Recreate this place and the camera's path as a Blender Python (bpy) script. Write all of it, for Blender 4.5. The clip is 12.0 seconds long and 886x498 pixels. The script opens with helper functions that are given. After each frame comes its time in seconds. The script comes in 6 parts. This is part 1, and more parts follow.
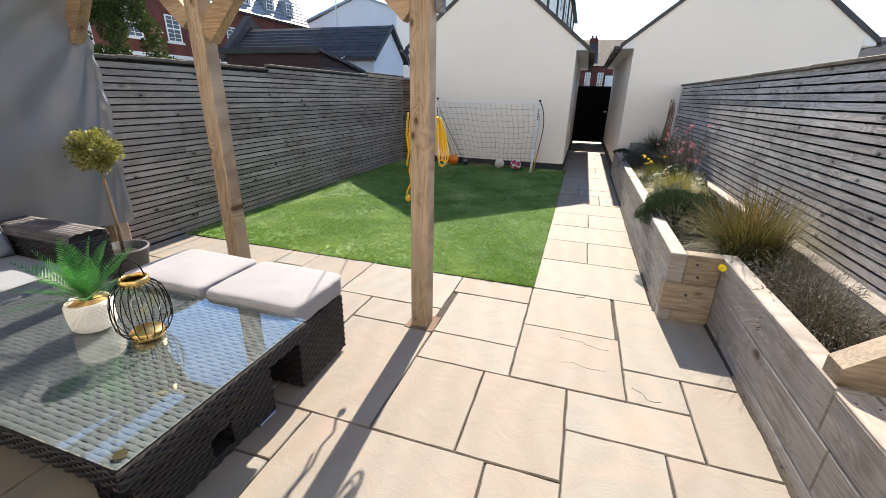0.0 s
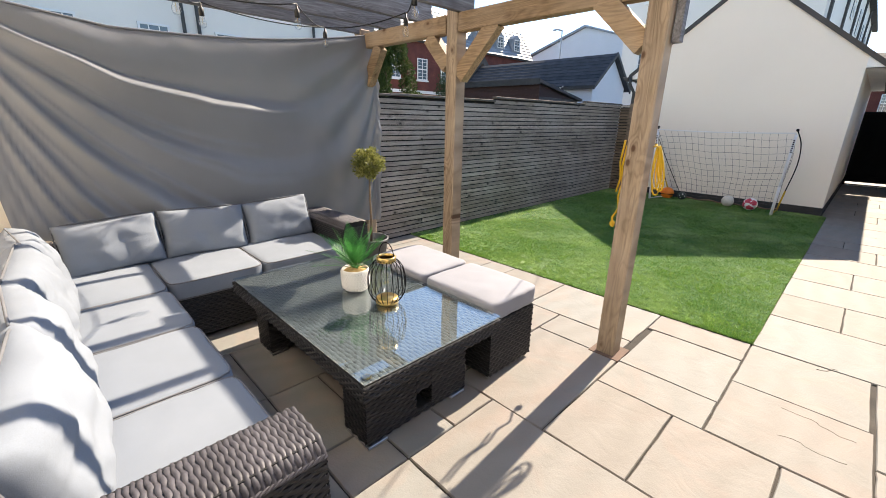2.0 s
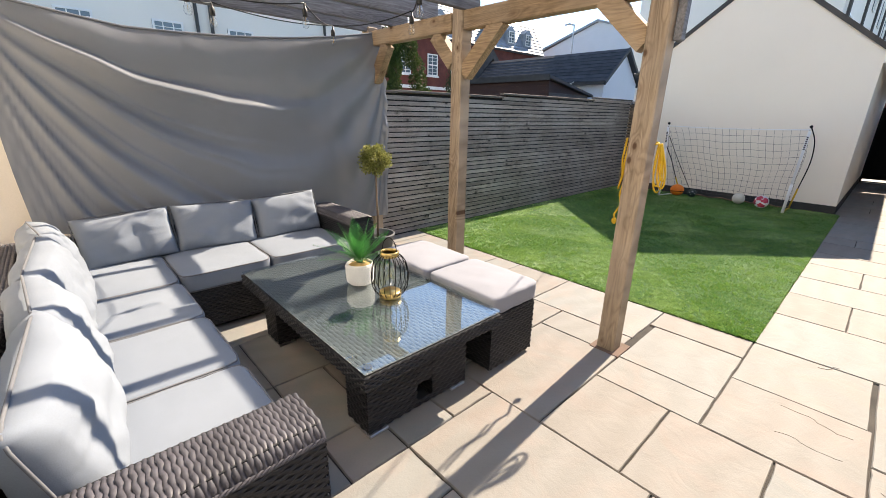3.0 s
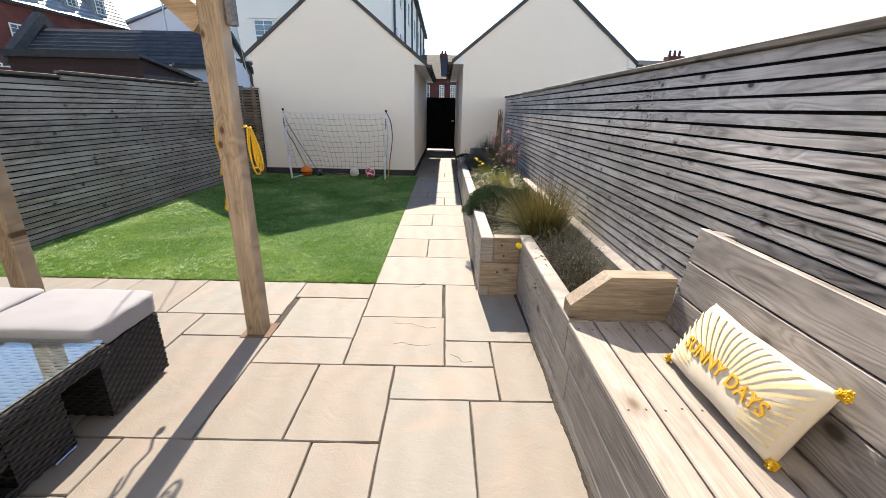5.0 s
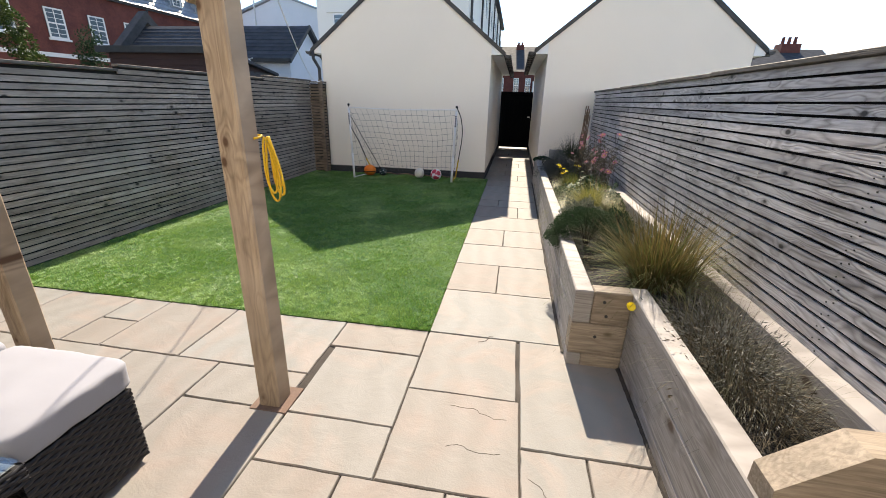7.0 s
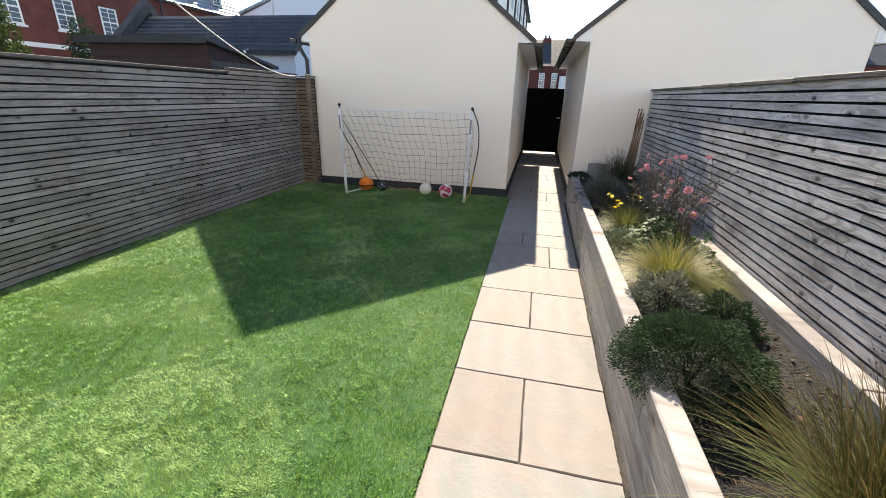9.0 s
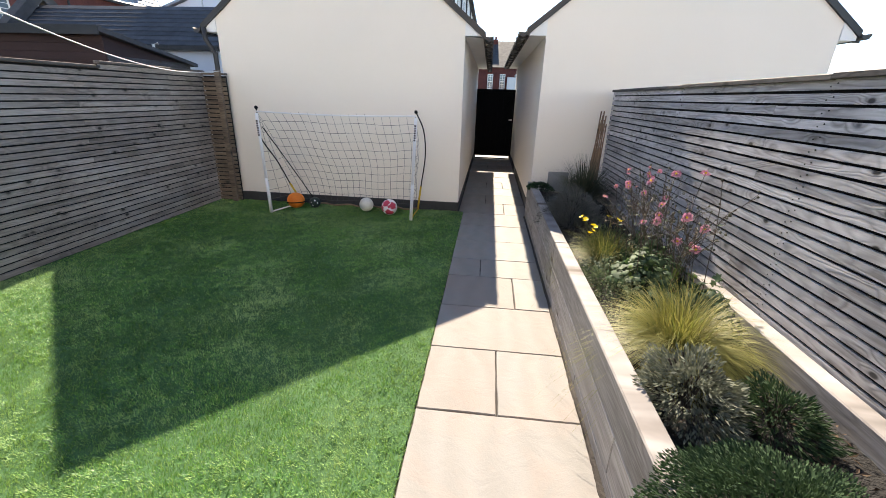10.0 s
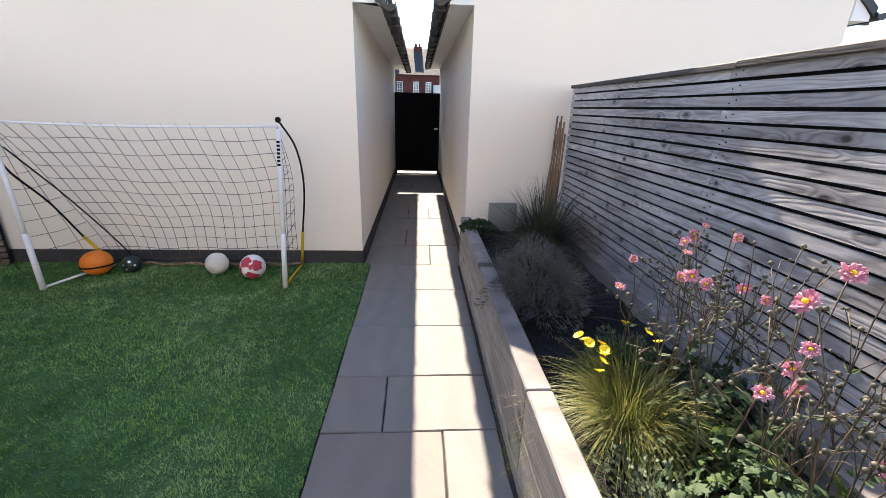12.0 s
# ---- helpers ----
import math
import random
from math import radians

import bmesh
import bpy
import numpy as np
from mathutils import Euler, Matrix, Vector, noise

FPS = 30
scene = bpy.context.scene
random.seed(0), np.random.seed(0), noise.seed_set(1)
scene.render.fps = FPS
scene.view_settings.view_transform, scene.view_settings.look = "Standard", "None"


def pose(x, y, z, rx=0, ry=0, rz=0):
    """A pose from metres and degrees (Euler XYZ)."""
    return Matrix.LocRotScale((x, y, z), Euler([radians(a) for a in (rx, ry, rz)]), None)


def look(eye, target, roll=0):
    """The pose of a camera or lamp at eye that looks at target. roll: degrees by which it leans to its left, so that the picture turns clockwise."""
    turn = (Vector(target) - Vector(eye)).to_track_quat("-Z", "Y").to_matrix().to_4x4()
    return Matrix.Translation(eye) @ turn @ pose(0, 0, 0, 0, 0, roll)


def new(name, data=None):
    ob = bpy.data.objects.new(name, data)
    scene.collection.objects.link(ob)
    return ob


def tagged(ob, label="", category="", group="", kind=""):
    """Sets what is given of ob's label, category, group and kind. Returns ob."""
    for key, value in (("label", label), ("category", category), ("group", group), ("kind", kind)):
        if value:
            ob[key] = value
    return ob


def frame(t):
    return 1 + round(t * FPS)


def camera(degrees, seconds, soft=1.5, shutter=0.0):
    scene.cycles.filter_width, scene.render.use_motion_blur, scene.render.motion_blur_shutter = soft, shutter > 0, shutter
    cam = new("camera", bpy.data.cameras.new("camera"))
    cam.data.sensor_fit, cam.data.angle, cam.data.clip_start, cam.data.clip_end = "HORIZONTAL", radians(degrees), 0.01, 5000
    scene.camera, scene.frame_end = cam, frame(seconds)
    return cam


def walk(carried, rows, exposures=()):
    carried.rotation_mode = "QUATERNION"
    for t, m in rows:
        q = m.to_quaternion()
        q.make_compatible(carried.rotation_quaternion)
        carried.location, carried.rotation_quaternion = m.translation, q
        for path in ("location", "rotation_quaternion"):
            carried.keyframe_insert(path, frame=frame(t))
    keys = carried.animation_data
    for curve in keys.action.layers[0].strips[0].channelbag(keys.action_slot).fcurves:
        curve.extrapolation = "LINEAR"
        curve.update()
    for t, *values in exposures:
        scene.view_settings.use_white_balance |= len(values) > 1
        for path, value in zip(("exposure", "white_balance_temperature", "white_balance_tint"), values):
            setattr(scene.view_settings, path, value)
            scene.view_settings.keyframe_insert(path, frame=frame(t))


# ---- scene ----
cam = camera(94.9, 12.0, 0.65)
PATH = [
    (0, (0.197, -2.96, 1.401), (-0.373, -1.18, 0.69), 1.3),
    (0.5, (0.263, -3.07, 1.412), (-0.679, -1.452, 0.709), 1.3),
    (1, (0.273, -3.149, 1.412), (-0.915, -1.692, 0.729), 1.2),
    (1.5, (0.272, -3.149, 1.41), (-1.033, -1.776, 0.768), 1.1),
    (2, (0.256, -3.167, 1.403), (-1.1, -1.832, 0.79), 1.1),
    (2.5, (0.26, -3.167, 1.401), (-1.129, -1.866, 0.785), 1.1),
    (2.7, (0.279, -3.171, 1.406), (-1.12, -1.885, 0.782), 1.1),
    (4.3, (0.495, -3.139, 1.426), (-0.245, -1.412, 0.741), 1.1),
    (4.5, (0.528, -3.14, 1.413), (0.025, -1.323, 0.743), 1.0),
    (5, (0.558, -3.126, 1.4), (0.561, -1.236, 0.746), 1.2),
    (5.5, (0.538, -3.085, 1.4), (0.728, -1.202, 0.751), 1.2),
    (6, (0.516, -2.891, 1.431), (0.6, -1.007, 0.763), 1.3),
    (6.5, (0.525, -2.632, 1.457), (0.378, -0.757, 0.776), 1.3),
    (7, (0.452, -2.296, 1.438), (0.149, -0.442, 0.75), 1.5),
    (8.8, (0.335, -0.88, 1.512), (-0.085, 0.942, 0.802), 1.7),
    (9, (0.332, -0.725, 1.506), (-0.063, 1.102, 0.795), 1.8),
    (9.5, (0.346, -0.281, 1.516), (0.04, 1.563, 0.807), 1.7),
    (10, (0.282, 0.144, 1.51), (0.098, 2.008, 0.809), 1.8),
    (10.5, (0.33, 0.567, 1.498), (0.262, 2.441, 0.802), 1.8),
    (11, (0.391, 1.007, 1.508), (0.417, 2.886, 0.824), 1.7),
    (11.5, (0.392, 1.514, 1.472), (0.479, 3.396, 0.8), 1.6),
    (12, (0.458, 1.989, 1.441), (0.578, 3.875, 0.785), 1.5),
]
EXPOSURE = 2.06
WARM = 7450
walk(cam, [(t, look(eye, target, roll)) for t, eye, target, roll in PATH], [(0, EXPOSURE + 0.06, WARM, 10), (2.7, EXPOSURE + 0.08, WARM, 10), (4.5, EXPOSURE + 0.04, WARM, 10), (6, EXPOSURE - 0.05, WARM, 10), (7, EXPOSURE - 0.02, WARM, 10), (9, EXPOSURE + 0.18, WARM, 10), (10.5, EXPOSURE + 0.38, WARM, 12), (12, EXPOSURE + 0.56, WARM, 14)])

# ---- sky and sun ----
SUN = Vector((-0.050, 0.769, 0.638)).normalized()
world = bpy.data.worlds.new("world")
scene.world = world
world.use_nodes = True
wn = world.node_tree
sky = wn.nodes.new("ShaderNodeTexSky")
sky.sky_type = "NISHITA"
sky.sun_disc = False
sky.sun_elevation = math.asin(SUN.z)
sky.sun_rotation = math.atan2(SUN.x, SUN.y)
sky.air_density, sky.dust_density, sky.ozone_density = 1.0, 0.0, 2.2
sky.altitude = 3000
wn.links.new(sky.outputs["Color"], wn.nodes["Background"].inputs["Color"])
wn.nodes["Background"].inputs["Strength"].default_value = 0.094
sun_data = bpy.data.lights.new("sun", "SUN")
sun_data.energy, sun_data.angle, sun_data.color = 3.0, radians(0.53), (1.0, 0.925, 0.83)
sun = new("sun", sun_data)
sun.matrix_world = look(SUN * 60, (0, 0, 0))

# ---- materials ----
def start_mat(name, rough, metal=0.0, spec=0.5):
    m = bpy.data.materials.new(name)
    m.use_nodes = True
    nt = m.node_tree
    b = nt.nodes["Principled BSDF"]
    b.inputs["Roughness"].default_value = rough
    b.inputs["Metallic"].default_value = metal
    b.inputs["Specular IOR Level"].default_value = spec
    return m, nt, b


def node(nt, kind, **values):
    n = nt.nodes.new(kind)
    for k, v in values.items():
        n.inputs[k.replace("_", " ")].default_value = v
    return n


def mixed(nt, fac, a, b, blend="MIX"):
    n = nt.nodes.new("ShaderNodeMix")
    n.data_type, n.blend_type = "RGBA", blend
    for sock, value in ((n.inputs[0], fac), (n.inputs[6], a), (n.inputs[7], b)):
        if isinstance(value, bpy.types.NodeSocket):
            nt.links.new(value, sock)
        elif isinstance(value, (int, float)):
            sock.default_value = value
        else:
            sock.default_value = (*value, 1)
    return n.outputs[2]


def ramp(nt, fac, lo, hi):
    n = nt.nodes.new("ShaderNodeMapRange")
    n.inputs[1].default_value, n.inputs[2].default_value = lo, hi
    nt.links.new(fac, n.inputs[0])
    return n.outputs[0]


def coords(nt, stretch=(1, 1, 1), shuffle=True):
    """World place, squeezed along the grain, and shifted from piece to piece."""
    geo = nt.nodes.new("ShaderNodeNewGeometry")
    mul = nt.nodes.new("ShaderNodeVectorMath")
    mul.operation = "MULTIPLY"
    mul.inputs[1].default_value = stretch
    nt.links.new(geo.outputs["Position"], mul.inputs[0])
    if not shuffle:
        return mul.outputs[0]
    info = nt.nodes.new("ShaderNodeObjectInfo")
    add = nt.nodes.new("ShaderNodeVectorMath")
    add.operation = "MULTIPLY_ADD"
    add.inputs[1].default_value = (37.0, 53.0, 71.0)
    nt.links.new(info.outputs["Random"], add.inputs[0])
    nt.links.new(mul.outputs[0], add.inputs[2])
    return add.outputs[0]


def noise_of(nt, vec, scale, detail=4.0, rough=0.55, distort=0.0):
    n = node(nt, "ShaderNodeTexNoise", Scale=scale, Detail=detail, Roughness=rough, Distortion=distort)
    nt.links.new(vec, n.inputs["Vector"])
    return n.outputs["Fac"]


def bumped(nt, b, height, strength, distance):
    n = nt.nodes.new("ShaderNodeBump")
    n.inputs["Strength"].default_value, n.inputs["Distance"].default_value = strength, distance
    nt.links.new(height, n.inputs["Height"])
    nt.links.new(n.outputs[0], b.inputs["Normal"])


def vary(nt, colour, amount):
    """Lightens and darkens the colour from piece to piece."""
    info = nt.nodes.new("ShaderNodeObjectInfo")
    hsv = nt.nodes.new("ShaderNodeHueSaturation")
    n = nt.nodes.new("ShaderNodeMapRange")
    n.inputs[3].default_value, n.inputs[4].default_value = 1 - amount, 1 + amount
    nt.links.new(info.outputs["Random"], n.inputs[0])
    nt.links.new(n.outputs[0], hsv.inputs["Value"])
    nt.links.new(colour, hsv.inputs["Color"])
    return hsv.outputs[0]


def surface(name, a, b, scale=4.0, fine=60.0, rough=0.7, bump=0.25, depth=0.003, metal=0.0, stretch=(1, 1, 1), rand=0.0, spec=0.5, grain=0.25):
    m, nt, p = start_mat(name, rough, metal, spec)
    vec = coords(nt, stretch)
    big, small = noise_of(nt, vec, scale), noise_of(nt, vec, fine, 3)
    col = mixed(nt, ramp(nt, big, 0.3, 0.7), a, b)
    col = mixed(nt, grain, col, mixed(nt, ramp(nt, small, 0.3, 0.7), (0.25, 0.25, 0.25), (1, 1, 1)), "MULTIPLY")
    if rand:
        col = vary(nt, col, rand)
    nt.links.new(col, p.inputs["Base Color"])
    r = nt.nodes.new("ShaderNodeMapRange")
    r.inputs[3].default_value, r.inputs[4].default_value = max(0.02, rough - 0.1), min(1, rough + 0.1)
    nt.links.new(big, r.inputs[0])
    nt.links.new(r.outputs[0], p.inputs["Roughness"])
    if bump:
        bumped(nt, p, small, bump, depth)
    return m


def timber(name, light, dark, axis, knot=(0.08, 0.05, 0.03), rough=0.75, rand=0.15, bump=0.5, weather=None, spec=0.3, knots=6.0, streaks=0.6, figure=0.4, face=None):
    """Sawn wood with grain along an axis, growth rings that bend round the knots, and weathering; face: the axis that the broad side looks along."""
    m, nt, p = start_mat(name, rough, 0, spec)
    flat = 1.0 if face is None else 0.04

    def along(share):
        return [share if k == axis else flat if k == face else 1.0 for k in range(3)]

    def maths(kind, a, b):
        n = nt.nodes.new("ShaderNodeMath")
        n.operation = kind
        for sock, value in zip(n.inputs, (a, b)):
            if isinstance(value, float):
                sock.default_value = value
            else:
                nt.links.new(value, sock)
        return n.outputs[0]

    vor = node(nt, "ShaderNodeTexVoronoi", Scale=knots, Randomness=1.0)
    nt.links.new(coords(nt, along(0.6)), vor.inputs["Vector"])
    near = vor.outputs["Distance"]
    vec = coords(nt, along(0.06))
    wobble = noise_of(nt, vec, 9, 3, 0.5, 1.2)
    streak = noise_of(nt, vec, 90, 3, 0.6, 0.6)
    growth = noise_of(nt, coords(nt, along(0.10)), 8.0, 2.0, 0.45, 0.5)
    bend = maths("MULTIPLY", ramp(nt, near, 0.42, 0.05), 3.2)
    rings = ramp(nt, maths("PINGPONG", maths("ADD", maths("MULTIPLY", growth, 34.0), bend), 1.0), 0.02, 0.7)
    col = mixed(nt, ramp(nt, wobble, 0.3, 0.7), light, dark)
    col = mixed(nt, figure, col, mixed(nt, rings, (0.36, 0.33, 0.31), (1, 1, 1)), "MULTIPLY")
    blotch = noise_of(nt, coords(nt, along(0.4)), 8, 5, 0.65, 0.5)
    col = mixed(nt, 0.45, col, mixed(nt, ramp(nt, blotch, 0.32, 0.68), (0.45, 0.44, 0.43), (1.0, 1.0, 1.0)), "MULTIPLY")
    col = mixed(nt, streaks, col, mixed(nt, ramp(nt, streak, 0.35, 0.65), (0.45, 0.43, 0.42), (1, 1, 1)), "MULTIPLY")
    if weather:
        patch = noise_of(nt, coords(nt, (1, 1, 1), False), 1.7, 4, 0.6)
        col = mixed(nt, ramp(nt, patch, 0.42, 0.68), col, mixed(nt, 0.55, col, weather))
    col = mixed(nt, ramp(nt, near, 0.26, 0.08), col, mixed(nt, 0.45, col, knot))
    col = mixed(nt, ramp(nt, near, 0.13, 0.07), col, knot)
    if rand:
        col = vary(nt, col, rand)
    nt.links.new(col, p.inputs["Base Color"])
    bumped(nt, p, maths("ADD", streak, maths("MULTIPLY", rings, 0.7)), bump, 0.0008)
    return m


def leafy(name, a, b, rough=0.5, through_light=0.3, gloss=0.4):
    """Leaves whose tone differs from one to the next."""
    m, nt, p = start_mat(name, rough, 0, gloss)
    geo = nt.nodes.new("ShaderNodeNewGeometry")
    col = mixed(nt, geo.outputs["Random Per Island"], a, b)
    nt.links.new(col, p.inputs["Base Color"])
    tr = nt.nodes.new("ShaderNodeBsdfTranslucent")
    nt.links.new(col, tr.inputs["Color"])
    mix = nt.nodes.new("ShaderNodeMixShader")
    mix.inputs[0].default_value = through_light
    nt.links.new(p.outputs[0], mix.inputs[1])
    nt.links.new(tr.outputs[0], mix.inputs[2])
    nt.links.new(mix.outputs[0], nt.nodes["Material Output"].inputs["Surface"])
    return m


def sheet_glass(name, tint=(0.9, 0.95, 0.95), rough=0.01, least=0.07):
    m = bpy.data.materials.new(name)
    m.use_nodes = True
    nt = m.node_tree
    nt.nodes.remove(nt.nodes["Principled BSDF"])
    lw = node(nt, "ShaderNodeLayerWeight", Blend=0.5)
    pw = nt.nodes.new("ShaderNodeMath")
    pw.operation = "POWER"
    pw.inputs[1].default_value = 3.0
    nt.links.new(lw.outputs["Facing"], pw.inputs[0])
    fr = nt.nodes.new("ShaderNodeMapRange")
    fr.inputs[3].default_value, fr.inputs[4].default_value = least, 1.0
    nt.links.new(pw.outputs[0], fr.inputs[0])
    tr = nt.nodes.new("ShaderNodeBsdfTransparent")
    tr.inputs[0].default_value = (*tint, 1)
    gl = nt.nodes.new("ShaderNodeBsdfGlossy")
    gl.inputs["Roughness"].default_value = rough
    mix = nt.nodes.new("ShaderNodeMixShader")
    nt.links.new(fr.outputs[0], mix.inputs[0])
    nt.links.new(tr.outputs[0], mix.inputs[1])
    nt.links.new(gl.outputs[0], mix.inputs[2])
    nt.links.new(mix.outputs[0], nt.nodes["Material Output"].inputs["Surface"])
    return m


def sandstone():
    m, nt, p = start_mat("sandstone", 0.75, 0, 0.35)
    vec = coords(nt)
    info = nt.nodes.new("ShaderNodeObjectInfo")
    tone = mixed(nt, info.outputs["Random"], (0.252, 0.228, 0.204), (0.202, 0.202, 0.193))
    cloud = noise_of(nt, vec, 2.2, 5, 0.6, 1.5)
    tone = mixed(nt, ramp(nt, cloud, 0.45, 0.75), tone, (0.262, 0.216, 0.19))
    band = node(nt, "ShaderNodeTexWave", Scale=1.6, Distortion=9, Detail=3)
    nt.links.new(vec, band.inputs["Vector"])
    tone = mixed(nt, 0.16, tone, mixed(nt, band.outputs["Fac"], (0.55, 0.5, 0.45), (1, 1, 1)), "MULTIPLY")
    stain = noise_of(nt, coords(nt, (1, 1, 1), False), 1.1, 6, 0.65)
    tone = mixed(nt, ramp(nt, stain, 0.5, 0.8), tone, mixed(nt, 0.35, tone, (0.20, 0.18, 0.16)))
    fine = noise_of(nt, vec, 130, 3)
    tone = mixed(nt, 0.16, tone, mixed(nt, fine, (0.4, 0.4, 0.4), (1, 1, 1)), "MULTIPLY")
    nt.links.new(vary(nt, tone, 0.13), p.inputs["Base Color"])
    lumps = nt.nodes.new("ShaderNodeMath")
    nt.links.new(fine, lumps.inputs[0])
    riven = noise_of(nt, vec, 7, 5, 0.6, 0.8)
    mul = nt.nodes.new("ShaderNodeMath")
    mul.operation = "MULTIPLY"
    mul.inputs[1].default_value = 5.0
    nt.links.new(riven, mul.inputs[0])
    nt.links.new(mul.outputs[0], lumps.inputs[1])
    bumped(nt, p, lumps.outputs[0], 0.35, 0.003)
    return m


def turf_blade():
    """Turf fibres: greens that differ from blade to blade, with sun sheen painted on as pale patches."""
    m, nt, p = start_mat("turf_blade", 0.45, 0, 0.4)
    geo = nt.nodes.new("ShaderNodeNewGeometry")
    rnd = geo.outputs["Random Per Island"]
    col = mixed(nt, rnd, (0.030, 0.135, 0.032), (0.17, 0.37, 0.065))
    # The palest share of blades has sun sparkle put into its colour.
    col = mixed(nt, ramp(nt, rnd, 0.80, 0.84), col, (0.33, 0.47, 0.14))
    # Noise patches that paint the lawn's whitish sheen into the blade colour.
    flat = noise_of(nt, coords(nt, (1, 1, 1), False), 1.25, 6, 0.62, 0.6)
    col = mixed(nt, ramp(nt, flat, 0.47, 0.68), col, mixed(nt, 0.45, col, (0.56, 0.68, 0.32)))
    nt.links.new(col, p.inputs["Base Color"])
    tr = nt.nodes.new("ShaderNodeBsdfTranslucent")
    nt.links.new(mixed(nt, 0.45, col, (0.36, 0.56, 0.10)), tr.inputs["Color"])
    mix = nt.nodes.new("ShaderNodeMixShader")
    mix.inputs[0].default_value = 0.22
    nt.links.new(p.outputs[0], mix.inputs[1])
    nt.links.new(tr.outputs[0], mix.inputs[2])
    nt.links.new(mix.outputs[0], nt.nodes["Material Output"].inputs["Surface"])
    return m


STONE = sandstone()
# Dark brown mortar, darkened further to take in the recessed joints' shade.
MORTAR = surface("mortar", (0.05, 0.04, 0.032), (0.022, 0.018, 0.015), 5, 120, 0.95, 0.5)
CRACK = surface("crack_shade", (0.12, 0.095, 0.075), (0.09, 0.075, 0.06), 5, 120, 0.95, 0.3)
TURF = surface("turf_backing", (0.045, 0.125, 0.034), (0.03, 0.09, 0.024), 3, 150, 0.9, 0.6, 0.006)
BLADE = turf_blade()
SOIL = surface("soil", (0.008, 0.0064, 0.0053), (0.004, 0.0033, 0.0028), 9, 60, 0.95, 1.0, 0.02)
GROUND = surface("ground", (0.13, 0.13, 0.12), (0.09, 0.10, 0.07), 0.4, 20, 0.95, 0.3)
FENCE_Y = timber("fence_wood", (0.50, 0.435, 0.385), (0.25, 0.215, 0.19), 1, (0.04, 0.035, 0.03), 0.55, 0.2, 0.6, (0.37, 0.345, 0.325), 0.4, knots=8.0, face=0)
FENCE_R = timber("silver_fence_wood", (0.70, 0.685, 0.69), (0.33, 0.315, 0.32), 1, (0.03, 0.027, 0.025), 0.48, 0.22, 1.0, (0.66, 0.645, 0.65), 0.6, knots=9.0, streaks=0.55, figure=0.7, face=0)
FENCE_X = timber("fence_return_wood", (0.35, 0.27, 0.205), (0.20, 0.155, 0.12), 0, (0.05, 0.05, 0.04), 0.7, 0.2)
FENCE_CAP = timber("fence_cap_wood", (0.20, 0.18, 0.165), (0.11, 0.10, 0.093), 1, (0.04, 0.035, 0.03), 0.7, 0.1, 0.6)
# Near-black colour that stands for the shade in the gaps between slats.
GAP_SHADE = surface("gap_shade", (0.012, 0.011, 0.010), (0.007, 0.006, 0.006), 4, 60, 0.9, 0.2)
PINE_X = timber("pine_beam", (0.46, 0.32, 0.19), (0.30, 0.205, 0.12), 0, (0.10, 0.05, 0.025), 0.65, 0.08, 0.5, (0.40, 0.32, 0.24), knots=8.0, streaks=0.55)
PINE_Z = timber("pine_post", (0.51, 0.39, 0.275), (0.31, 0.232, 0.16), 2, (0.08, 0.042, 0.022), 0.65, 0.08, 0.8, (0.38, 0.31, 0.25), knots=9.0, streaks=0.45, figure=0.45, face=1)
RAFTER = timber("grey_rafter", (0.27, 0.27, 0.29), (0.15, 0.15, 0.165), 1, (0.08, 0.08, 0.08), 0.7, 0.1, 0.4)
SLEEPER_Y = timber("sleeper_wood", (0.47, 0.44, 0.415), (0.27, 0.252, 0.243), 1, (0.08, 0.055, 0.04), 0.7, 0.15, 0.5, (0.30, 0.285, 0.28), face=0, knots=5.0)
SLEEPER_X = timber("sleeper_end_wood", (0.41, 0.34, 0.265), (0.29, 0.24, 0.185), 0, (0.09, 0.07, 0.04), 0.7, 0.15, 0.4, figure=0.25)
BENCH_Y = timber("bench_plank", (0.42, 0.385, 0.36), (0.34, 0.305, 0.28), 1, (0.12, 0.085, 0.06), 0.7, 0.08, 0.3, streaks=0.3, figure=0.15, knots=5.0, face=2)
BACKREST_Y = timber("backrest_plank", (0.42, 0.395, 0.385), (0.25, 0.235, 0.23), 1, (0.045, 0.04, 0.035), 0.6, 0.15, 0.5, (0.36, 0.33, 0.315), figure=0.5, knots=5.0, streaks=0.45, face=0)
RENDER = surface("cream_render", (0.87, 0.80, 0.71), (0.83, 0.765, 0.68), 0.8, 160, 0.9, 0.35, 0.002, grain=0.06)
RENDER_WHITE = surface("white_render", (0.82, 0.78, 0.72), (0.77, 0.735, 0.68), 0.5, 40, 0.9, 0.1, grain=0.06)
RENDER_BLUE = surface("pale_render", (0.70, 0.73, 0.78), (0.64, 0.68, 0.73), 0.5, 40, 0.9, 0.1, grain=0.06)
PLINTH = surface("plinth", (0.055, 0.053, 0.052), (0.035, 0.034, 0.034), 3, 60, 0.85, 0.4)
WHITE = surface("white_paint", (0.80, 0.80, 0.79), (0.74, 0.74, 0.73), 2, 60, 0.5, 0.1, grain=0.05)
DARK_TRIM = surface("dark_trim", (0.035, 0.033, 0.034), (0.02, 0.02, 0.02), 4, 40, 0.5, 0.15)
SLATE = surface("slate", (0.065, 0.068, 0.075), (0.038, 0.04, 0.046), 3, 40, 0.7, 0.3, rand=0.2, spec=0.25)
SLATE_LIGHT = surface("lead_slate", (0.30, 0.34, 0.38), (0.2, 0.23, 0.27), 1.5, 20, 0.35, 0.2)
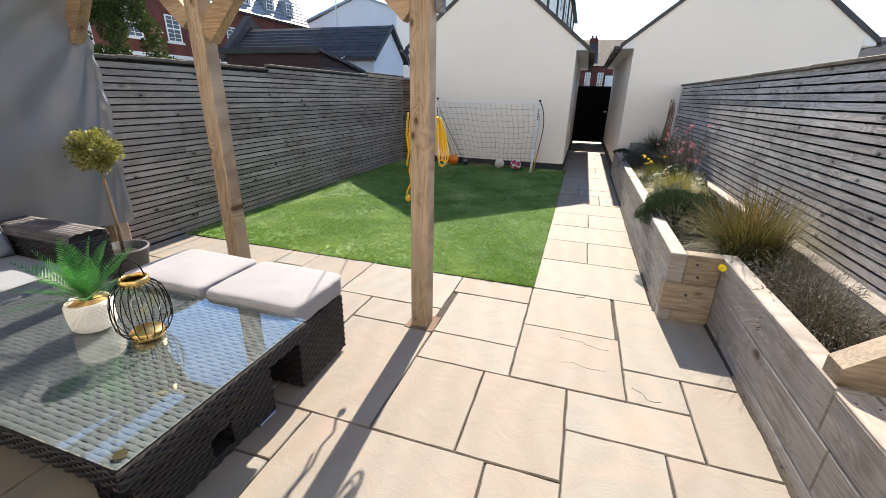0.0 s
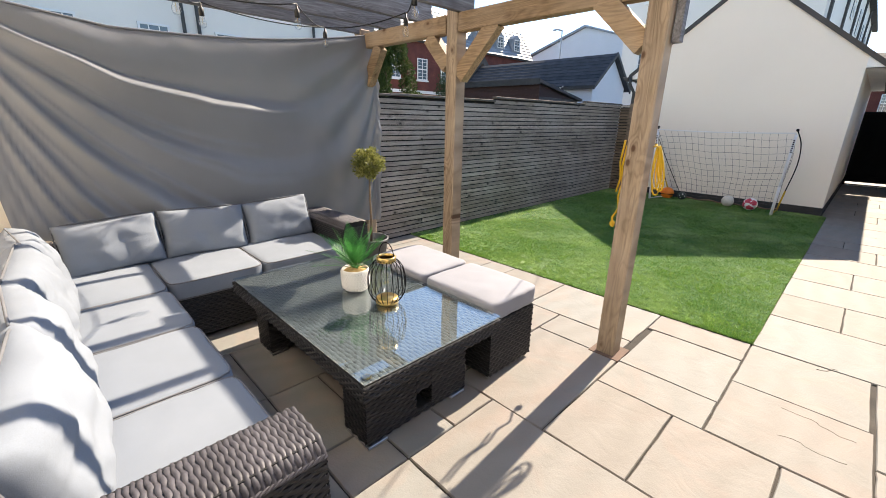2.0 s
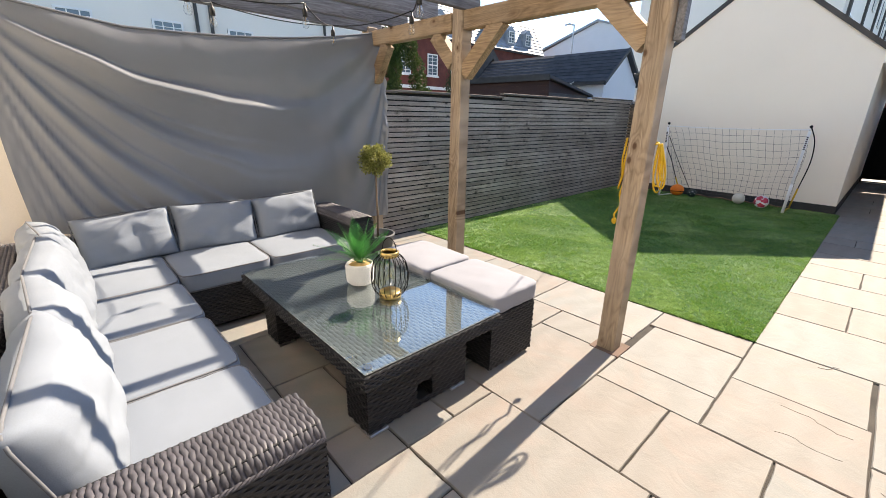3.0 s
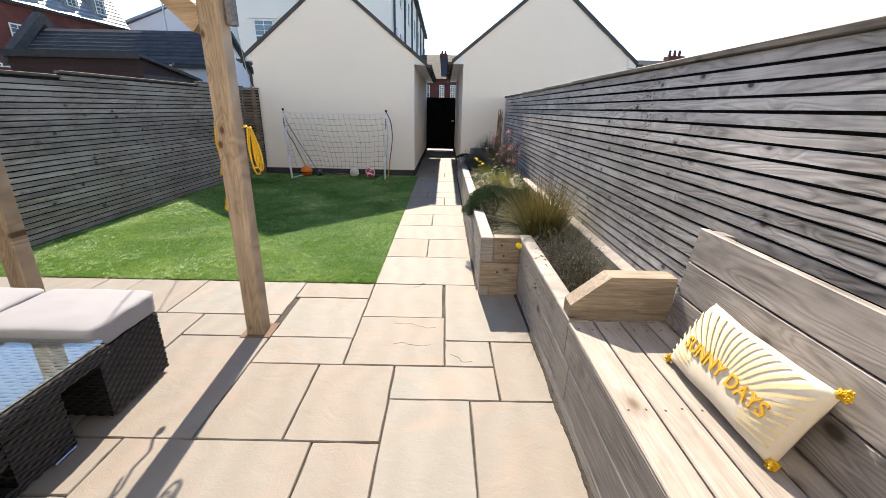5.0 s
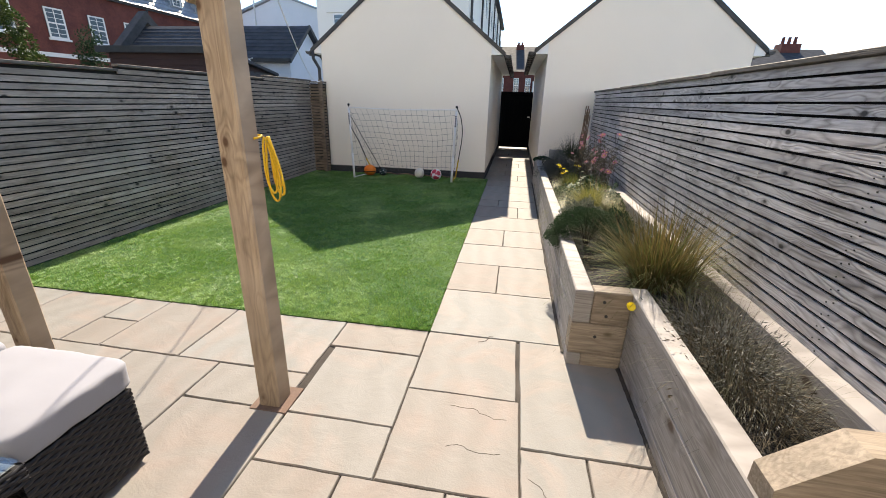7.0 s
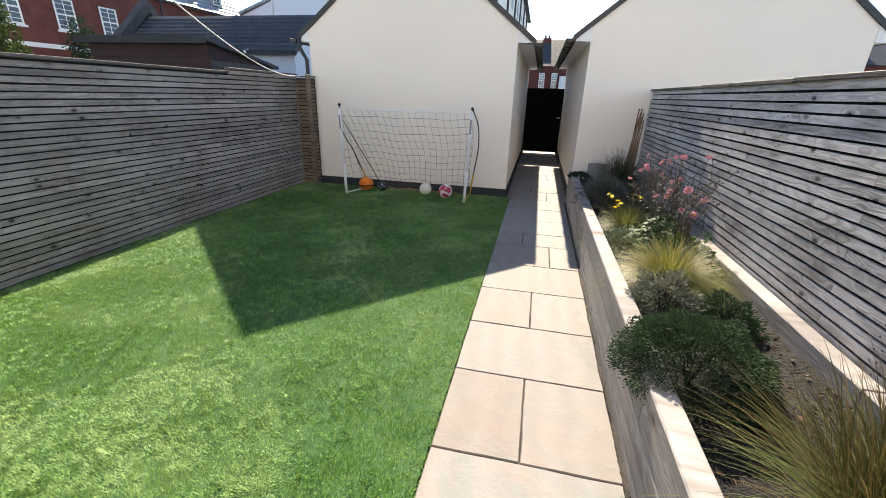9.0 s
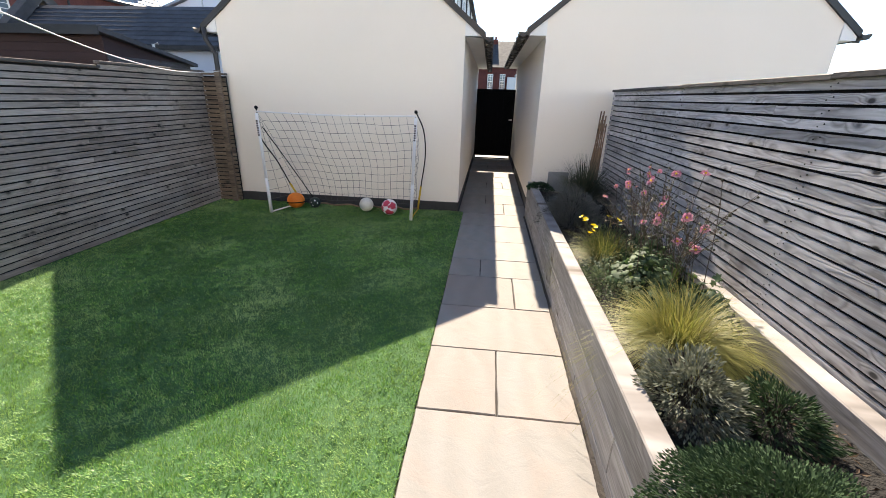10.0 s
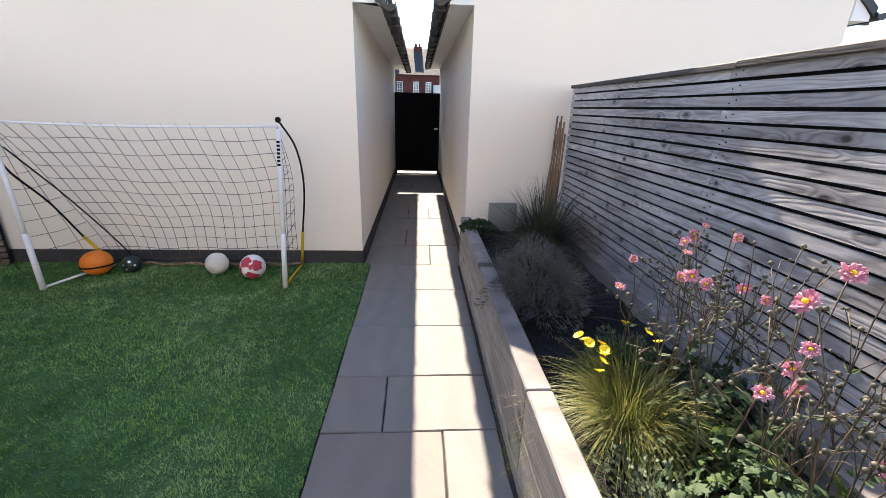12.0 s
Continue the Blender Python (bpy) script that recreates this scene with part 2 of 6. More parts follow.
BRICK = surface("red_brick", (0.19, 0.055, 0.042), (0.12, 0.036, 0.03), 1.5, 14, 0.9, 0.3, grain=0.4)
SHED_WOOD = surface("shed_wood", (0.05, 0.02, 0.017), (0.034, 0.015, 0.013), 2, 40, 0.75, 0.3, stretch=(0.2, 0.2, 2))
SHED_GREY = timber("shed_grey_wood", (0.16, 0.15, 0.15), (0.10, 0.095, 0.09), 1, rough=0.8)
FELT = surface("roof_felt", (0.09, 0.085, 0.085), (0.06, 0.058, 0.058), 5, 90, 0.9, 0.3)
BLACK = surface("black_paint", (0.006, 0.006, 0.007), (0.004, 0.004, 0.005), 3, 50, 0.75, 0.1, spec=0.15)
PANE = start_mat("window_glass", 0.05, 0, 0.8)[0]
PANE.node_tree.nodes["Principled BSDF"].inputs["Base Color"].default_value = (0.10, 0.14, 0.17, 1)
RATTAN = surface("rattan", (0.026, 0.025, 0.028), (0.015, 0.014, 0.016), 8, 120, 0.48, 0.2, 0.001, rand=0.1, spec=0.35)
# Same rattan for tops and edging, with the highlights painted into a lighter colour.
RATTAN_LIT = surface("lit_rattan_top", (0.10, 0.093, 0.105), (0.055, 0.051, 0.058), 8, 120, 0.5, 0.2, 0.001, spec=0.3)
# Black table weave, lightened to carry the reflected sky in its colour.
RATTAN_SKYLIT = surface("skylit_table_rattan", (0.20, 0.205, 0.213), (0.15, 0.154, 0.16), 8, 120, 0.35, 0.2, 0.001)
RATTAN_BACK = surface("rattan_backing", (0.012, 0.012, 0.013), (0.008, 0.008, 0.009), 8, 60, 0.8, 0.1)
FABRIC = surface("cushion_fabric", (0.235, 0.26, 0.300), (0.203, 0.226, 0.262), 3, 420, 0.92, 0.35, 0.0012, spec=0.2, grain=0.2)
FABRIC_PALE = surface("stool_fabric", (0.30, 0.302, 0.335), (0.27, 0.272, 0.30), 3, 420, 0.92, 0.35, 0.0012, spec=0.2, grain=0.2)
PIPING = surface("piping", (0.17, 0.172, 0.18), (0.13, 0.13, 0.14), 6, 300, 0.9, 0.2)
TARP = surface("grey_tarp", (0.218, 0.226, 0.248), (0.182, 0.19, 0.208), 1.2, 300, 0.42, 0.12, 0.001, spec=0.5, grain=0.08)
def let_through(m, share, tint):
    """Cloth that some of the sun behind it shines through."""
    nt = m.node_tree
    tr = nt.nodes.new("ShaderNodeBsdfTranslucent")
    tr.inputs["Color"].default_value = (*tint, 1)
    mix = nt.nodes.new("ShaderNodeMixShader")
    mix.inputs[0].default_value = share
    nt.links.new(nt.nodes["Principled BSDF"].outputs[0], mix.inputs[1])
    nt.links.new(tr.outputs[0], mix.inputs[2])
    nt.links.new(mix.outputs[0], nt.nodes["Material Output"].inputs["Surface"])


let_through(TARP, 0.14, (0.2, 0.2, 0.205))
GLASS = sheet_glass("table_glass", (0.84, 0.91, 0.92), 0.012, 0.11)
CLEAR = sheet_glass("clear_glass", (0.97, 0.98, 0.98), 0.01)
BRASS = surface("brass", (0.75, 0.52, 0.20), (0.62, 0.42, 0.15), 9, 60, 0.3, 0.1, metal=1.0)
STEEL = surface("brushed_steel", (0.6, 0.6, 0.6), (0.5, 0.5, 0.5), 9, 60, 0.35, 0.1, metal=1.0)
POT_WHITE = surface("white_ceramic", (0.80, 0.78, 0.74), (0.72, 0.70, 0.66), 8, 90, 0.6, 0.3, grain=0.1)
POT_GREY = surface("grey_pot", (0.085, 0.088, 0.095), (0.06, 0.062, 0.068), 4, 80, 0.6, 0.3)
YELLOW = surface("yellow_rope", (0.72, 0.46, 0.02), (0.62, 0.37, 0.015), 20, 300, 0.7, 0.5)
PLASTIC_WHITE = surface("white_plastic", (0.82, 0.82, 0.83), (0.74, 0.74, 0.75), 4, 60, 0.4, 0.05, grain=0.06)
NET = surface("net_cord", (0.10, 0.10, 0.105), (0.06, 0.06, 0.065), 20, 90, 0.8, 0.1)
ORANGE = surface("orange_foam", (0.90, 0.24, 0.02), (0.82, 0.19, 0.015), 6, 120, 0.6, 0.4)
BALL_WHITE = surface("ball_white", (0.78, 0.74, 0.66), (0.68, 0.64, 0.57), 7, 90, 0.5, 0.2)
BALL_RED = surface("ball_red", (0.60, 0.05, 0.10), (0.5, 0.04, 0.08), 7, 60, 0.5, 0.1)
BALL_DARK = surface("ball_dark", (0.012, 0.03, 0.025), (0.008, 0.02, 0.018), 7, 60, 0.45, 0.1)
CANE = timber("cane", (0.42, 0.28, 0.18), (0.28, 0.18, 0.12), 2)
STONE_GREY = surface("grey_slab", (0.30, 0.31, 0.31), (0.22, 0.23, 0.23), 5, 60, 0.85, 0.4)
BARK = surface("bark", (0.22, 0.16, 0.11), (0.13, 0.09, 0.06), 12, 60, 0.9, 0.6, 0.004)
TWIG = surface("dark_twig", (0.045, 0.035, 0.025), (0.025, 0.02, 0.015), 12, 60, 0.9, 0.4, 0.002)
STRAW = surface("straw_mulch", (0.55, 0.36, 0.13), (0.35, 0.22, 0.08), 30, 160, 0.9, 0.8, 0.004)
CLOTH_CREAM = surface("cream_cloth", (0.66, 0.61, 0.52), (0.62, 0.57, 0.48), 4, 350, 0.9, 0.4, 0.001, grain=0.15)
CLOTH_YELLOW = surface("yellow_print", (0.68, 0.40, 0.045), (0.62, 0.35, 0.035), 6, 350, 0.9, 0.4, 0.001)
CLOTH_PALE = surface("pale_yellow_print", (0.78, 0.64, 0.36), (0.74, 0.60, 0.33), 6, 350, 0.9, 0.4, 0.001)
CABLE = surface("black_cable", (0.01, 0.01, 0.01), (0.006, 0.006, 0.006), 10, 60, 0.5, 0.1)
LINE = surface("white_line", (0.8, 0.8, 0.82), (0.7, 0.7, 0.72), 10, 60, 0.6, 0.1)

# ---- building blocks ----
class Shape:
    """Collects points and faces of one mesh."""

    def __init__(self):
        self.v, self.f = [], []

    def add(self, pts, faces):
        n = len(self.v)
        self.v += [tuple(p) for p in pts]
        self.f += [tuple(n + i for i in f) for f in faces]
        return self

    def box(self, x0, x1, y0, y1, z0, z1, m=None):
        pts = [Vector((x, y, z)) for z in (z0, z1) for y in (y0, y1) for x in (x0, x1)]
        if m:
            pts = [m @ p for p in pts]
        return self.add(pts, [(0, 2, 3, 1), (4, 5, 7, 6), (0, 1, 5, 4), (1, 3, 7, 5), (3, 2, 6, 7), (2, 0, 4, 6)])

    def cbox(self, x0, x1, y0, y1, z0, z1, c=0.004, m=None):
        """A box with chamfered edges."""
        ctr = Vector(((x0 + x1) / 2, (y0 + y1) / 2, (z0 + z1) / 2))
        h = Vector(((x1 - x0) / 2, (y1 - y0) / 2, (z1 - z0) / 2))
        pts, index = [], {}
        for s in ((i, j, k) for i in (-1, 1) for j in (-1, 1) for k in (-1, 1)):
            for a in range(3):
                p = Vector([s[q] * (h[q] - (0 if q == a else c)) for q in range(3)]) + ctr
                index[s, a] = len(pts)
                pts.append(m @ p if m else p)
        faces = []
        for a in range(3):
            b, d = (a + 1) % 3, (a + 2) % 3
            for sa in (-1, 1):
                ring = []
                for sb, sd in ((-1, -1), (1, -1), (1, 1), (-1, 1)):
                    s = [0, 0, 0]
                    s[a], s[b], s[d] = sa, sb, sd
                    ring.append(index[tuple(s), a])
                faces.append(tuple(ring if sa > 0 else ring[::-1]))
            for sb in (-1, 1):
                for sd in (-1, 1):
                    lo, hi = [0, 0, 0], [0, 0, 0]
                    lo[a], hi[a] = -1, 1
                    lo[b] = hi[b] = sb
                    lo[d] = hi[d] = sd
                    q = (index[tuple(lo), b], index[tuple(hi), b], index[tuple(hi), d], index[tuple(lo), d])
                    faces.append(q if sb * sd < 0 else q[::-1])
        for s in ((i, j, k) for i in (-1, 1) for j in (-1, 1) for k in (-1, 1)):
            t = (index[s, 0], index[s, 1], index[s, 2])
            faces.append(t if s[0] * s[1] * s[2] > 0 else t[::-1])
        return self.add(pts, faces)

    def prism(self, outline, a, b):
        """An outline of points, pushed from offset a to offset b."""
        n = len(outline)
        pts = [Vector(p) + Vector(a) for p in outline] + [Vector(p) + Vector(b) for p in outline]
        faces = [tuple(range(n - 1, -1, -1)), tuple(range(n, 2 * n))]
        faces += [(i, (i + 1) % n, n + (i + 1) % n, n + i) for i in range(n)]
        return self.add(pts, faces)

    def tube(self, path, r, sides=8, closed=False, caps=True):
        path = [Vector(p) for p in path]
        n = len(path)
        radius = r if callable(r) else (lambda t: r)
        up = Vector((0.31, 0.17, 0.93))
        pts = []
        for i, p in enumerate(path):
            q0 = path[(i - 1) % n] if closed or i else p
            q1 = path[(i + 1) % n] if closed or i < n - 1 else p
            d = (q1 - q0).normalized()
            s = d.cross(up)
            if s.length < 1e-3:
                s = d.cross(Vector((1, 0, 0)))
            s.normalize()
            w = d.cross(s)
            rr = radius(i / max(1, n - 1))
            pts += [p + rr * (math.cos(a) * s + math.sin(a) * w) for a in (2 * math.pi * k / sides for k in range(sides))]
        faces = []
        for i in range(n if closed else n - 1):
            j = (i + 1) % n
            faces += [(i * sides + k, i * sides + (k + 1) % sides, j * sides + (k + 1) % sides, j * sides + k) for k in range(sides)]
        if caps and not closed:
            faces += [tuple(range(sides - 1, -1, -1)), tuple((n - 1) * sides + k for k in range(sides))]
        return self.add(pts, faces)

    def lathe(self, x, y, profile, sides=24):
        """Turns a profile of (radius, height) about an upright axis."""
        pts = [(x + r * math.cos(a), y + r * math.sin(a), z) for r, z in profile for a in (2 * math.pi * k / sides for k in range(sides))]
        faces = []
        for i in range(len(profile) - 1):
            faces += [(i * sides + k, i * sides + (k + 1) % sides, (i + 1) * sides + (k + 1) % sides, (i + 1) * sides + k) for k in range(sides)]
        if profile[0][0] > 0:
            faces.append(tuple(range(sides - 1, -1, -1)))
        if profile[-1][0] > 0:
            faces.append(tuple((len(profile) - 1) * sides + k for k in range(sides)))
        return self.add(pts, faces)

    def ball(self, c, rx, ry=None, rz=None, rows=10, sides=16, m=None):
        ry, rz = ry or rx, rz or rx
        pts = []
        for i in range(rows + 1):
            a = math.pi * i / rows
            for k in range(sides):
                b = 2 * math.pi * k / sides
                p = Vector((rx * math.sin(a) * math.cos(b), ry * math.sin(a) * math.sin(b), rz * math.cos(a)))
                pts.append(Vector(c) + (m @ p if m else p))
        return self.add(pts, [(i * sides + k, (i + 1) * sides + k, (i + 1) * sides + (k + 1) % sides, i * sides + (k + 1) % sides) for i in range(rows) for k in range(sides)])

    def grid(self, fn, nu, nv, closed_u=False):
        """A surface fn(s, t) over the unit square."""
        pts = [fn(i / nu, j / nv) for j in range(nv + 1) for i in range(nu + 1)]
        w = nu + 1
        return self.add(pts, [(j * w + i, j * w + i + 1, (j + 1) * w + i + 1, (j + 1) * w + i) for j in range(nv) for i in range(nu)])

    def weave(self, o, u, v, n, wide, high, pitch=0.017, period=0.05, amp=0.0035):
        """Strands along u that pass over and under, stacked along v."""
        o, u, v, n = Vector(o), Vector(u), Vector(v), Vector(n)
        rows = max(1, round(high / pitch))
        pitch = high / rows
        segs = max(2, round(wide / period * 6))
        for r in range(rows):
            pts = []
            for k in range(segs + 1):
                x = wide * k / segs
                h = amp * math.sin(2 * math.pi * x / period + math.pi * r)
                for e, lift in ((-0.46, -0.6), (-0.2, 0.5), (0.2, 0.5), (0.46, -0.6)):
                    pts.append(o + u * x + v * (pitch * (r + 0.5 + e)) + n * (h + amp * lift))
            self.add(pts, [(k * 4 + e, k * 4 + e + 1, k * 4 + e + 5, k * 4 + e + 4) for k in range(segs) for e in range(3)])
        return self

    def welded(self):
        """The same shape with points that coincide made one."""
        seen, index, pts = {}, [], []
        for p in self.v:
            k = (round(p[0], 5), round(p[1], 5), round(p[2], 5))
            if k not in seen:
                seen[k] = len(pts)
                pts.append(p)
            index.append(seen[k])
        self.v, self.f = pts, [tuple(dict.fromkeys(index[i] for i in f)) for f in self.f]
        self.f = [f for f in self.f if len(f) > 2]
        return self

    def mesh(self, name, material, smooth=False):
        me = bpy.data.meshes.new(name)
        me.from_pydata(self.v, [], self.f)
        me.materials.append(material)
        if smooth:
            me.polygons.foreach_set("use_smooth", [True] * len(me.polygons))
        me.update()
        return me


def thing(name, place, label, category, group="", kind=""):
    ob = new(name)
    ob.location = place
    ob.empty_display_size = 0.1
    return tagged(ob, label, category, group, kind)


def under(ob, parent):
    ob.parent = parent
    ob.matrix_parent_inverse = Matrix.Translation(-Vector(parent.location))
    return ob


def part(name, shape, material, parent, label="", smooth=False):
    ob = new(name, shape.mesh(name, material, smooth))
    if label:
        ob["label"] = label
    return under(ob, parent) if parent else ob


def piece(name, me, parent, place):
    """One of many alike pieces, which share a mesh."""
    ob = new(name, me)
    ob.location = place
    return under(ob, parent)


def solo(name, shape, material, label, category, group="", kind="", smooth=False):
    return tagged(new(name, shape.mesh(name, material, smooth)), label, category, group, kind)


def raw_mesh(name, pts, faces, material):
    """A mesh from arrays: many like leaves at once."""
    me = bpy.data.meshes.new(name)
    n, k = faces.shape
    me.vertices.add(len(pts))
    me.vertices.foreach_set("co", np.ascontiguousarray(pts, dtype=np.float32).ravel())
    me.loops.add(n * k)
    me.loops.foreach_set("vertex_index", np.ascontiguousarray(faces, dtype=np.int32).ravel())
    me.polygons.add(n)
    me.polygons.foreach_set("loop_start", np.arange(0, n * k, k, dtype=np.int32))
    me.update(calc_edges=True)
    me.materials.append(material)
    return me


rng = np.random.default_rng(4)

# ---- ground, paving and lawn ----
U = 0.285
FX, RX = -3.55, 1.78
ground = solo("ground", Shape().box(-400, 400, -400, 600, -0.6, -0.06), GROUND, "dull grey-brown open ground reaching to the horizon", "ground", kind="structure")
bed = Shape().box(FX, 1.16, -3.9, 0.0, -0.06, -0.012)
bed.box(0.0, 0.85, 0.0, 5.69, -0.06, -0.012)
bed.box(-0.07, 0.897, 5.69, 14.5, -0.06, -0.012)
patio_bed = solo("patio", bed, MORTAR, "sandstone patio and garden path with dark joints", "paving", kind="structure")

SLABS = [
    (0, 2, -2, 0), (-2, 0, -1, 0), (-1.87, 0, -3, -1), (-1.87, 0, -4, -3), (0, 2.05, -4, -2), (2.05, 4.05, -3.05, 0), (2.05, 3.05, -4, -3.05),
    (3.05, 4.05, -5, -3.05), (1.05, 3.05, -5, -4), (-0.47, 1.05, -6, -4), (-1.87, -0.47, -6, -4), (1.05, 2.5, -8, -5), (2.5, 4.05, -8, -5), (0, 1.05, -7, -6),
    (-2.92, 0, -8, -6), (-3.88, -1.87, -6, -3), (-3.88, -2, -3, -2), (-4.86, -2, -2, 0), (-3.88, -2.92, -7, -6), (-5.75, -3.88, -8, -6), (-3.88, -2.92, -8, -7),
    (-6.75, -4.86, -2, 0), (-7.75, -6.75, -1, 0), (-7.75, -6.75, -2, -1), (-9.7, -7.75, -2, 0), (-11.6, -9.7, -2, 0), (-12.45, -11.6, -2, 0),
    (-5.88, -3.88, -4, -2), (-7.88, -5.88, -5, -2), (-9.88, -7.88, -4, -2), (-12.45, -9.88, -4, -2), (-5.88, -3.88, -6, -4), (-7.88, -5.88, -6, -5), (-9.88, -7.88, -6, -4),
    (-12.45, -9.88, -6, -4), (-7.75, -5.75, -9, -6), (-9.75, -7.75, -8, -6), (-12.45, -9.75, -8, -6), (0, 1.05, -9, -7), (-2.92, -1.92, -10, -8), (-1.92, 0, -10, -8),
    (1.05, 3.05, -10, -8), (3.05, 4.05, -10, -8), (0, 1.05, -10, -9), (-5.75, -3.88, -9, -8), (-3.88, -2.92, -9, -8), (-5.75, -2.92, -11, -9), (-7.75, -5.75, -11, -9), (-9.75, -7.75, -10, -8),
    (-12.45, -9.75, -10, -8), (-2.92, -0.92, -12, -10), (-0.92, 1.05, -13, -10), (1.05, 4.05, -12, -10), (-5.75, -2.92, -13.5, -11), (-9.75, -7.75, -12, -10), (-12.45, -9.75, -12, -10),
    (-7.75, -5.75, -13.5, -11), (1.05, 4.05, -13.5, -12), (-2.92, -0.92, -13.5, -12), (-12.45, -7.75, -13.5, -12), (-0.92, 1.05, -13.5, -13),
]
def slab(x0, x1, y0, y1):
    """A riven paving stone with an uneven, chipped rim."""
    g, n = 0.0038, 5
    x0, x1, y0, y1 = x0 + g, x1 - g, y0 + g, y1 - g
    rim = [(x0 + (x1 - x0) * k / n, y0) for k in range(n)] + [(x1, y0 + (y1 - y0) * k / n) for k in range(n)]
    rim += [(x1 - (x1 - x0) * k / n, y1) for k in range(n)] + [(x0, y1 - (y1 - y0) * k / n) for k in range(n)]
    rim = [(x + random.uniform(-0.0022, 0.0022), y + random.uniform(-0.0022, 0.0022)) for x, y in rim]
    cx, cy, c = (x0 + x1) / 2, (y0 + y1) / 2, 0.0035
    lift = random.uniform(-0.0015, 0.0015)
    inner = [(x - math.copysign(c, x - cx) * (abs(x - cx) > (x1 - x0) / 2 - 0.01), y - math.copysign(c, y - cy) * (abs(y - cy) > (y1 - y0) / 2 - 0.01)) for x, y in rim]
    m = len(rim)
    pts = [(x - cx, y - cy, -0.028) for x, y in rim] + [(x - cx, y - cy, -0.006 + lift) for x, y in rim] + [(x - cx, y - cy, lift) for x, y in inner]
    faces = [(i, (i + 1) % m, m + (i + 1) % m, m + i) for i in range(m)] + [(m + i, m + (i + 1) % m, 2 * m + (i + 1) % m, 2 * m + i) for i in range(m)]
    faces.append(tuple(range(2 * m, 3 * m)))
    return Shape().add(pts, faces), (cx, cy, 0)


lawn = thing("lawn", (0, 0, 0), "bright green artificial turf lawn laid against the paving", "lawn", kind="structure")
part("turf_base", Shape().box(FX - 0.06, -0.004, 0.004, 5.7, -0.05, 0.002), TURF, lawn)
count = 520000
gx, gy = rng.uniform(FX + 0.01, 0.004, count), 5.69 * rng.power(0.72, count)
pile = 1.6 * np.sin(gx * 2.3 + 1.1 * np.sin(gy * 1.7)) + 1.3 * np.sin(gy * 2.9 + gx * 1.3 + 0.6) + 0.8 * np.sin(gx * 7.1 - gy * 5.3)
def tufts(step):
    """A random value per tuft, blended from one to the next."""
    grid = rng.uniform(0, 1, (260, 260))
    u, v = (gx - FX) / step, gy / step
    i, j = u.astype(int), v.astype(int)
    u, v = u - i, v - j
    i, j = i % 259, j % 259
    return (grid[i, j] * (1 - u) + grid[i + 1, j] * u) * (1 - v) + (grid[i, j + 1] * (1 - u) + grid[i + 1, j + 1] * u) * v


lump = 0.6 * tufts(0.03) + 0.4 * tufts(0.11)
ang, lean = pile - np.pi / 2 + 5.0 * (tufts(0.035) - 0.5) + rng.normal(0, 0.8, count), rng.uniform(0.1, 1.2, count)
tall, wide = rng.uniform(0.010, 0.020, count) * (0.35 + 1.5 * lump), rng.uniform(0.0012, 0.0026, count)
side = np.stack([-np.sin(ang), np.cos(ang), 0 * ang], 1) * wide[:, None]
tip = np.stack([np.cos(ang) * np.sin(lean), np.sin(ang) * np.sin(lean), np.cos(lean)], 1) * tall[:, None]
root = np.stack([gx, gy, 0 * gx + 0.001], 1)
blades = np.stack([root - side, root + side, root + tip], 1).reshape(-1, 3)
turf = under(new("turf_blades", raw_mesh("turf_blades", blades, np.arange(count * 3).reshape(-1, 3), BLADE)), lawn)
turf["kind"] = "stuff"

# ---- fences ----
PITCH = 0.057
def slat_fence(name, x, facing, joints, heights, half, wood, label):
    """Close horizontal slats on posts, with a capping rail."""
    fence = thing(name, (x, joints[0], 0), label, "fence", kind="structure")
    ends = (joints[0], joints[-1])
    for (a, b), top in zip(zip(joints, joints[1:]), heights):
        # Added sheet behind the slats, painted as dark as the shaded gaps.
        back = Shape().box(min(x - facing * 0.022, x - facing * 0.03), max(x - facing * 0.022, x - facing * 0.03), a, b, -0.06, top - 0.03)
        part("backing", back, GAP_SHADE, fence)
        lo, hi = sorted((x + facing * 0.022, x - facing * 0.05))
        part("cap", Shape().cbox(lo, hi, a, b, top - 0.026, top, 0.003), FENCE_CAP, fence, "weathered capping rail")
        part("fence_post", Shape().cbox(min(x - facing * 0.03, x - facing * 0.1), max(x - facing * 0.03, x - facing * 0.1), b - 0.05, b + 0.03, -0.05, top - 0.03, 0.003), FENCE_Y, fence)
    cuts = {}
    for k in range(40):
        z = max(heights) - 0.055 - PITCH * k
        if z < 0.02:
            break
        at = [ends[0]] + [ends[0] + 0.6 + 1.2 * (k % 3) + 3.6 * n for n in range(4) if ends[0] + 0.6 + 1.2 * (k % 3) + 3.6 * n < ends[1] - 0.3] + [ends[1]]
        for a, b in zip(at, at[1:]):
            if z > min(h for h, p, q in zip(heights, joints, joints[1:]) if q > a and p < b) - 0.05:
                a = max(a, min(p for h, p, q in zip(heights, joints, joints[1:]) if z < h - 0.05))
                if a > b - 0.1:
                    continue
            ln = round(b - a, 4)
            if ln not in cuts:
                cuts[ln] = Shape().prism([(0.005 * facing, 0, -half), (0.005 * facing - 0.0014 * facing, 0, half), (-0.005 * facing - 0.0014 * facing, 0, half), (-0.005 * facing, 0, -half)], (0, 0.001 - ln / 2, 0), (0, ln / 2 - 0.001, 0)).mesh("slat", wood)
            piece("slat", cuts[ln], fence, (x - facing * 0.005 + random.uniform(-0.0003, 0.0003), (a + b) / 2, z + random.uniform(-0.0012, 0.0012)))
    return fence


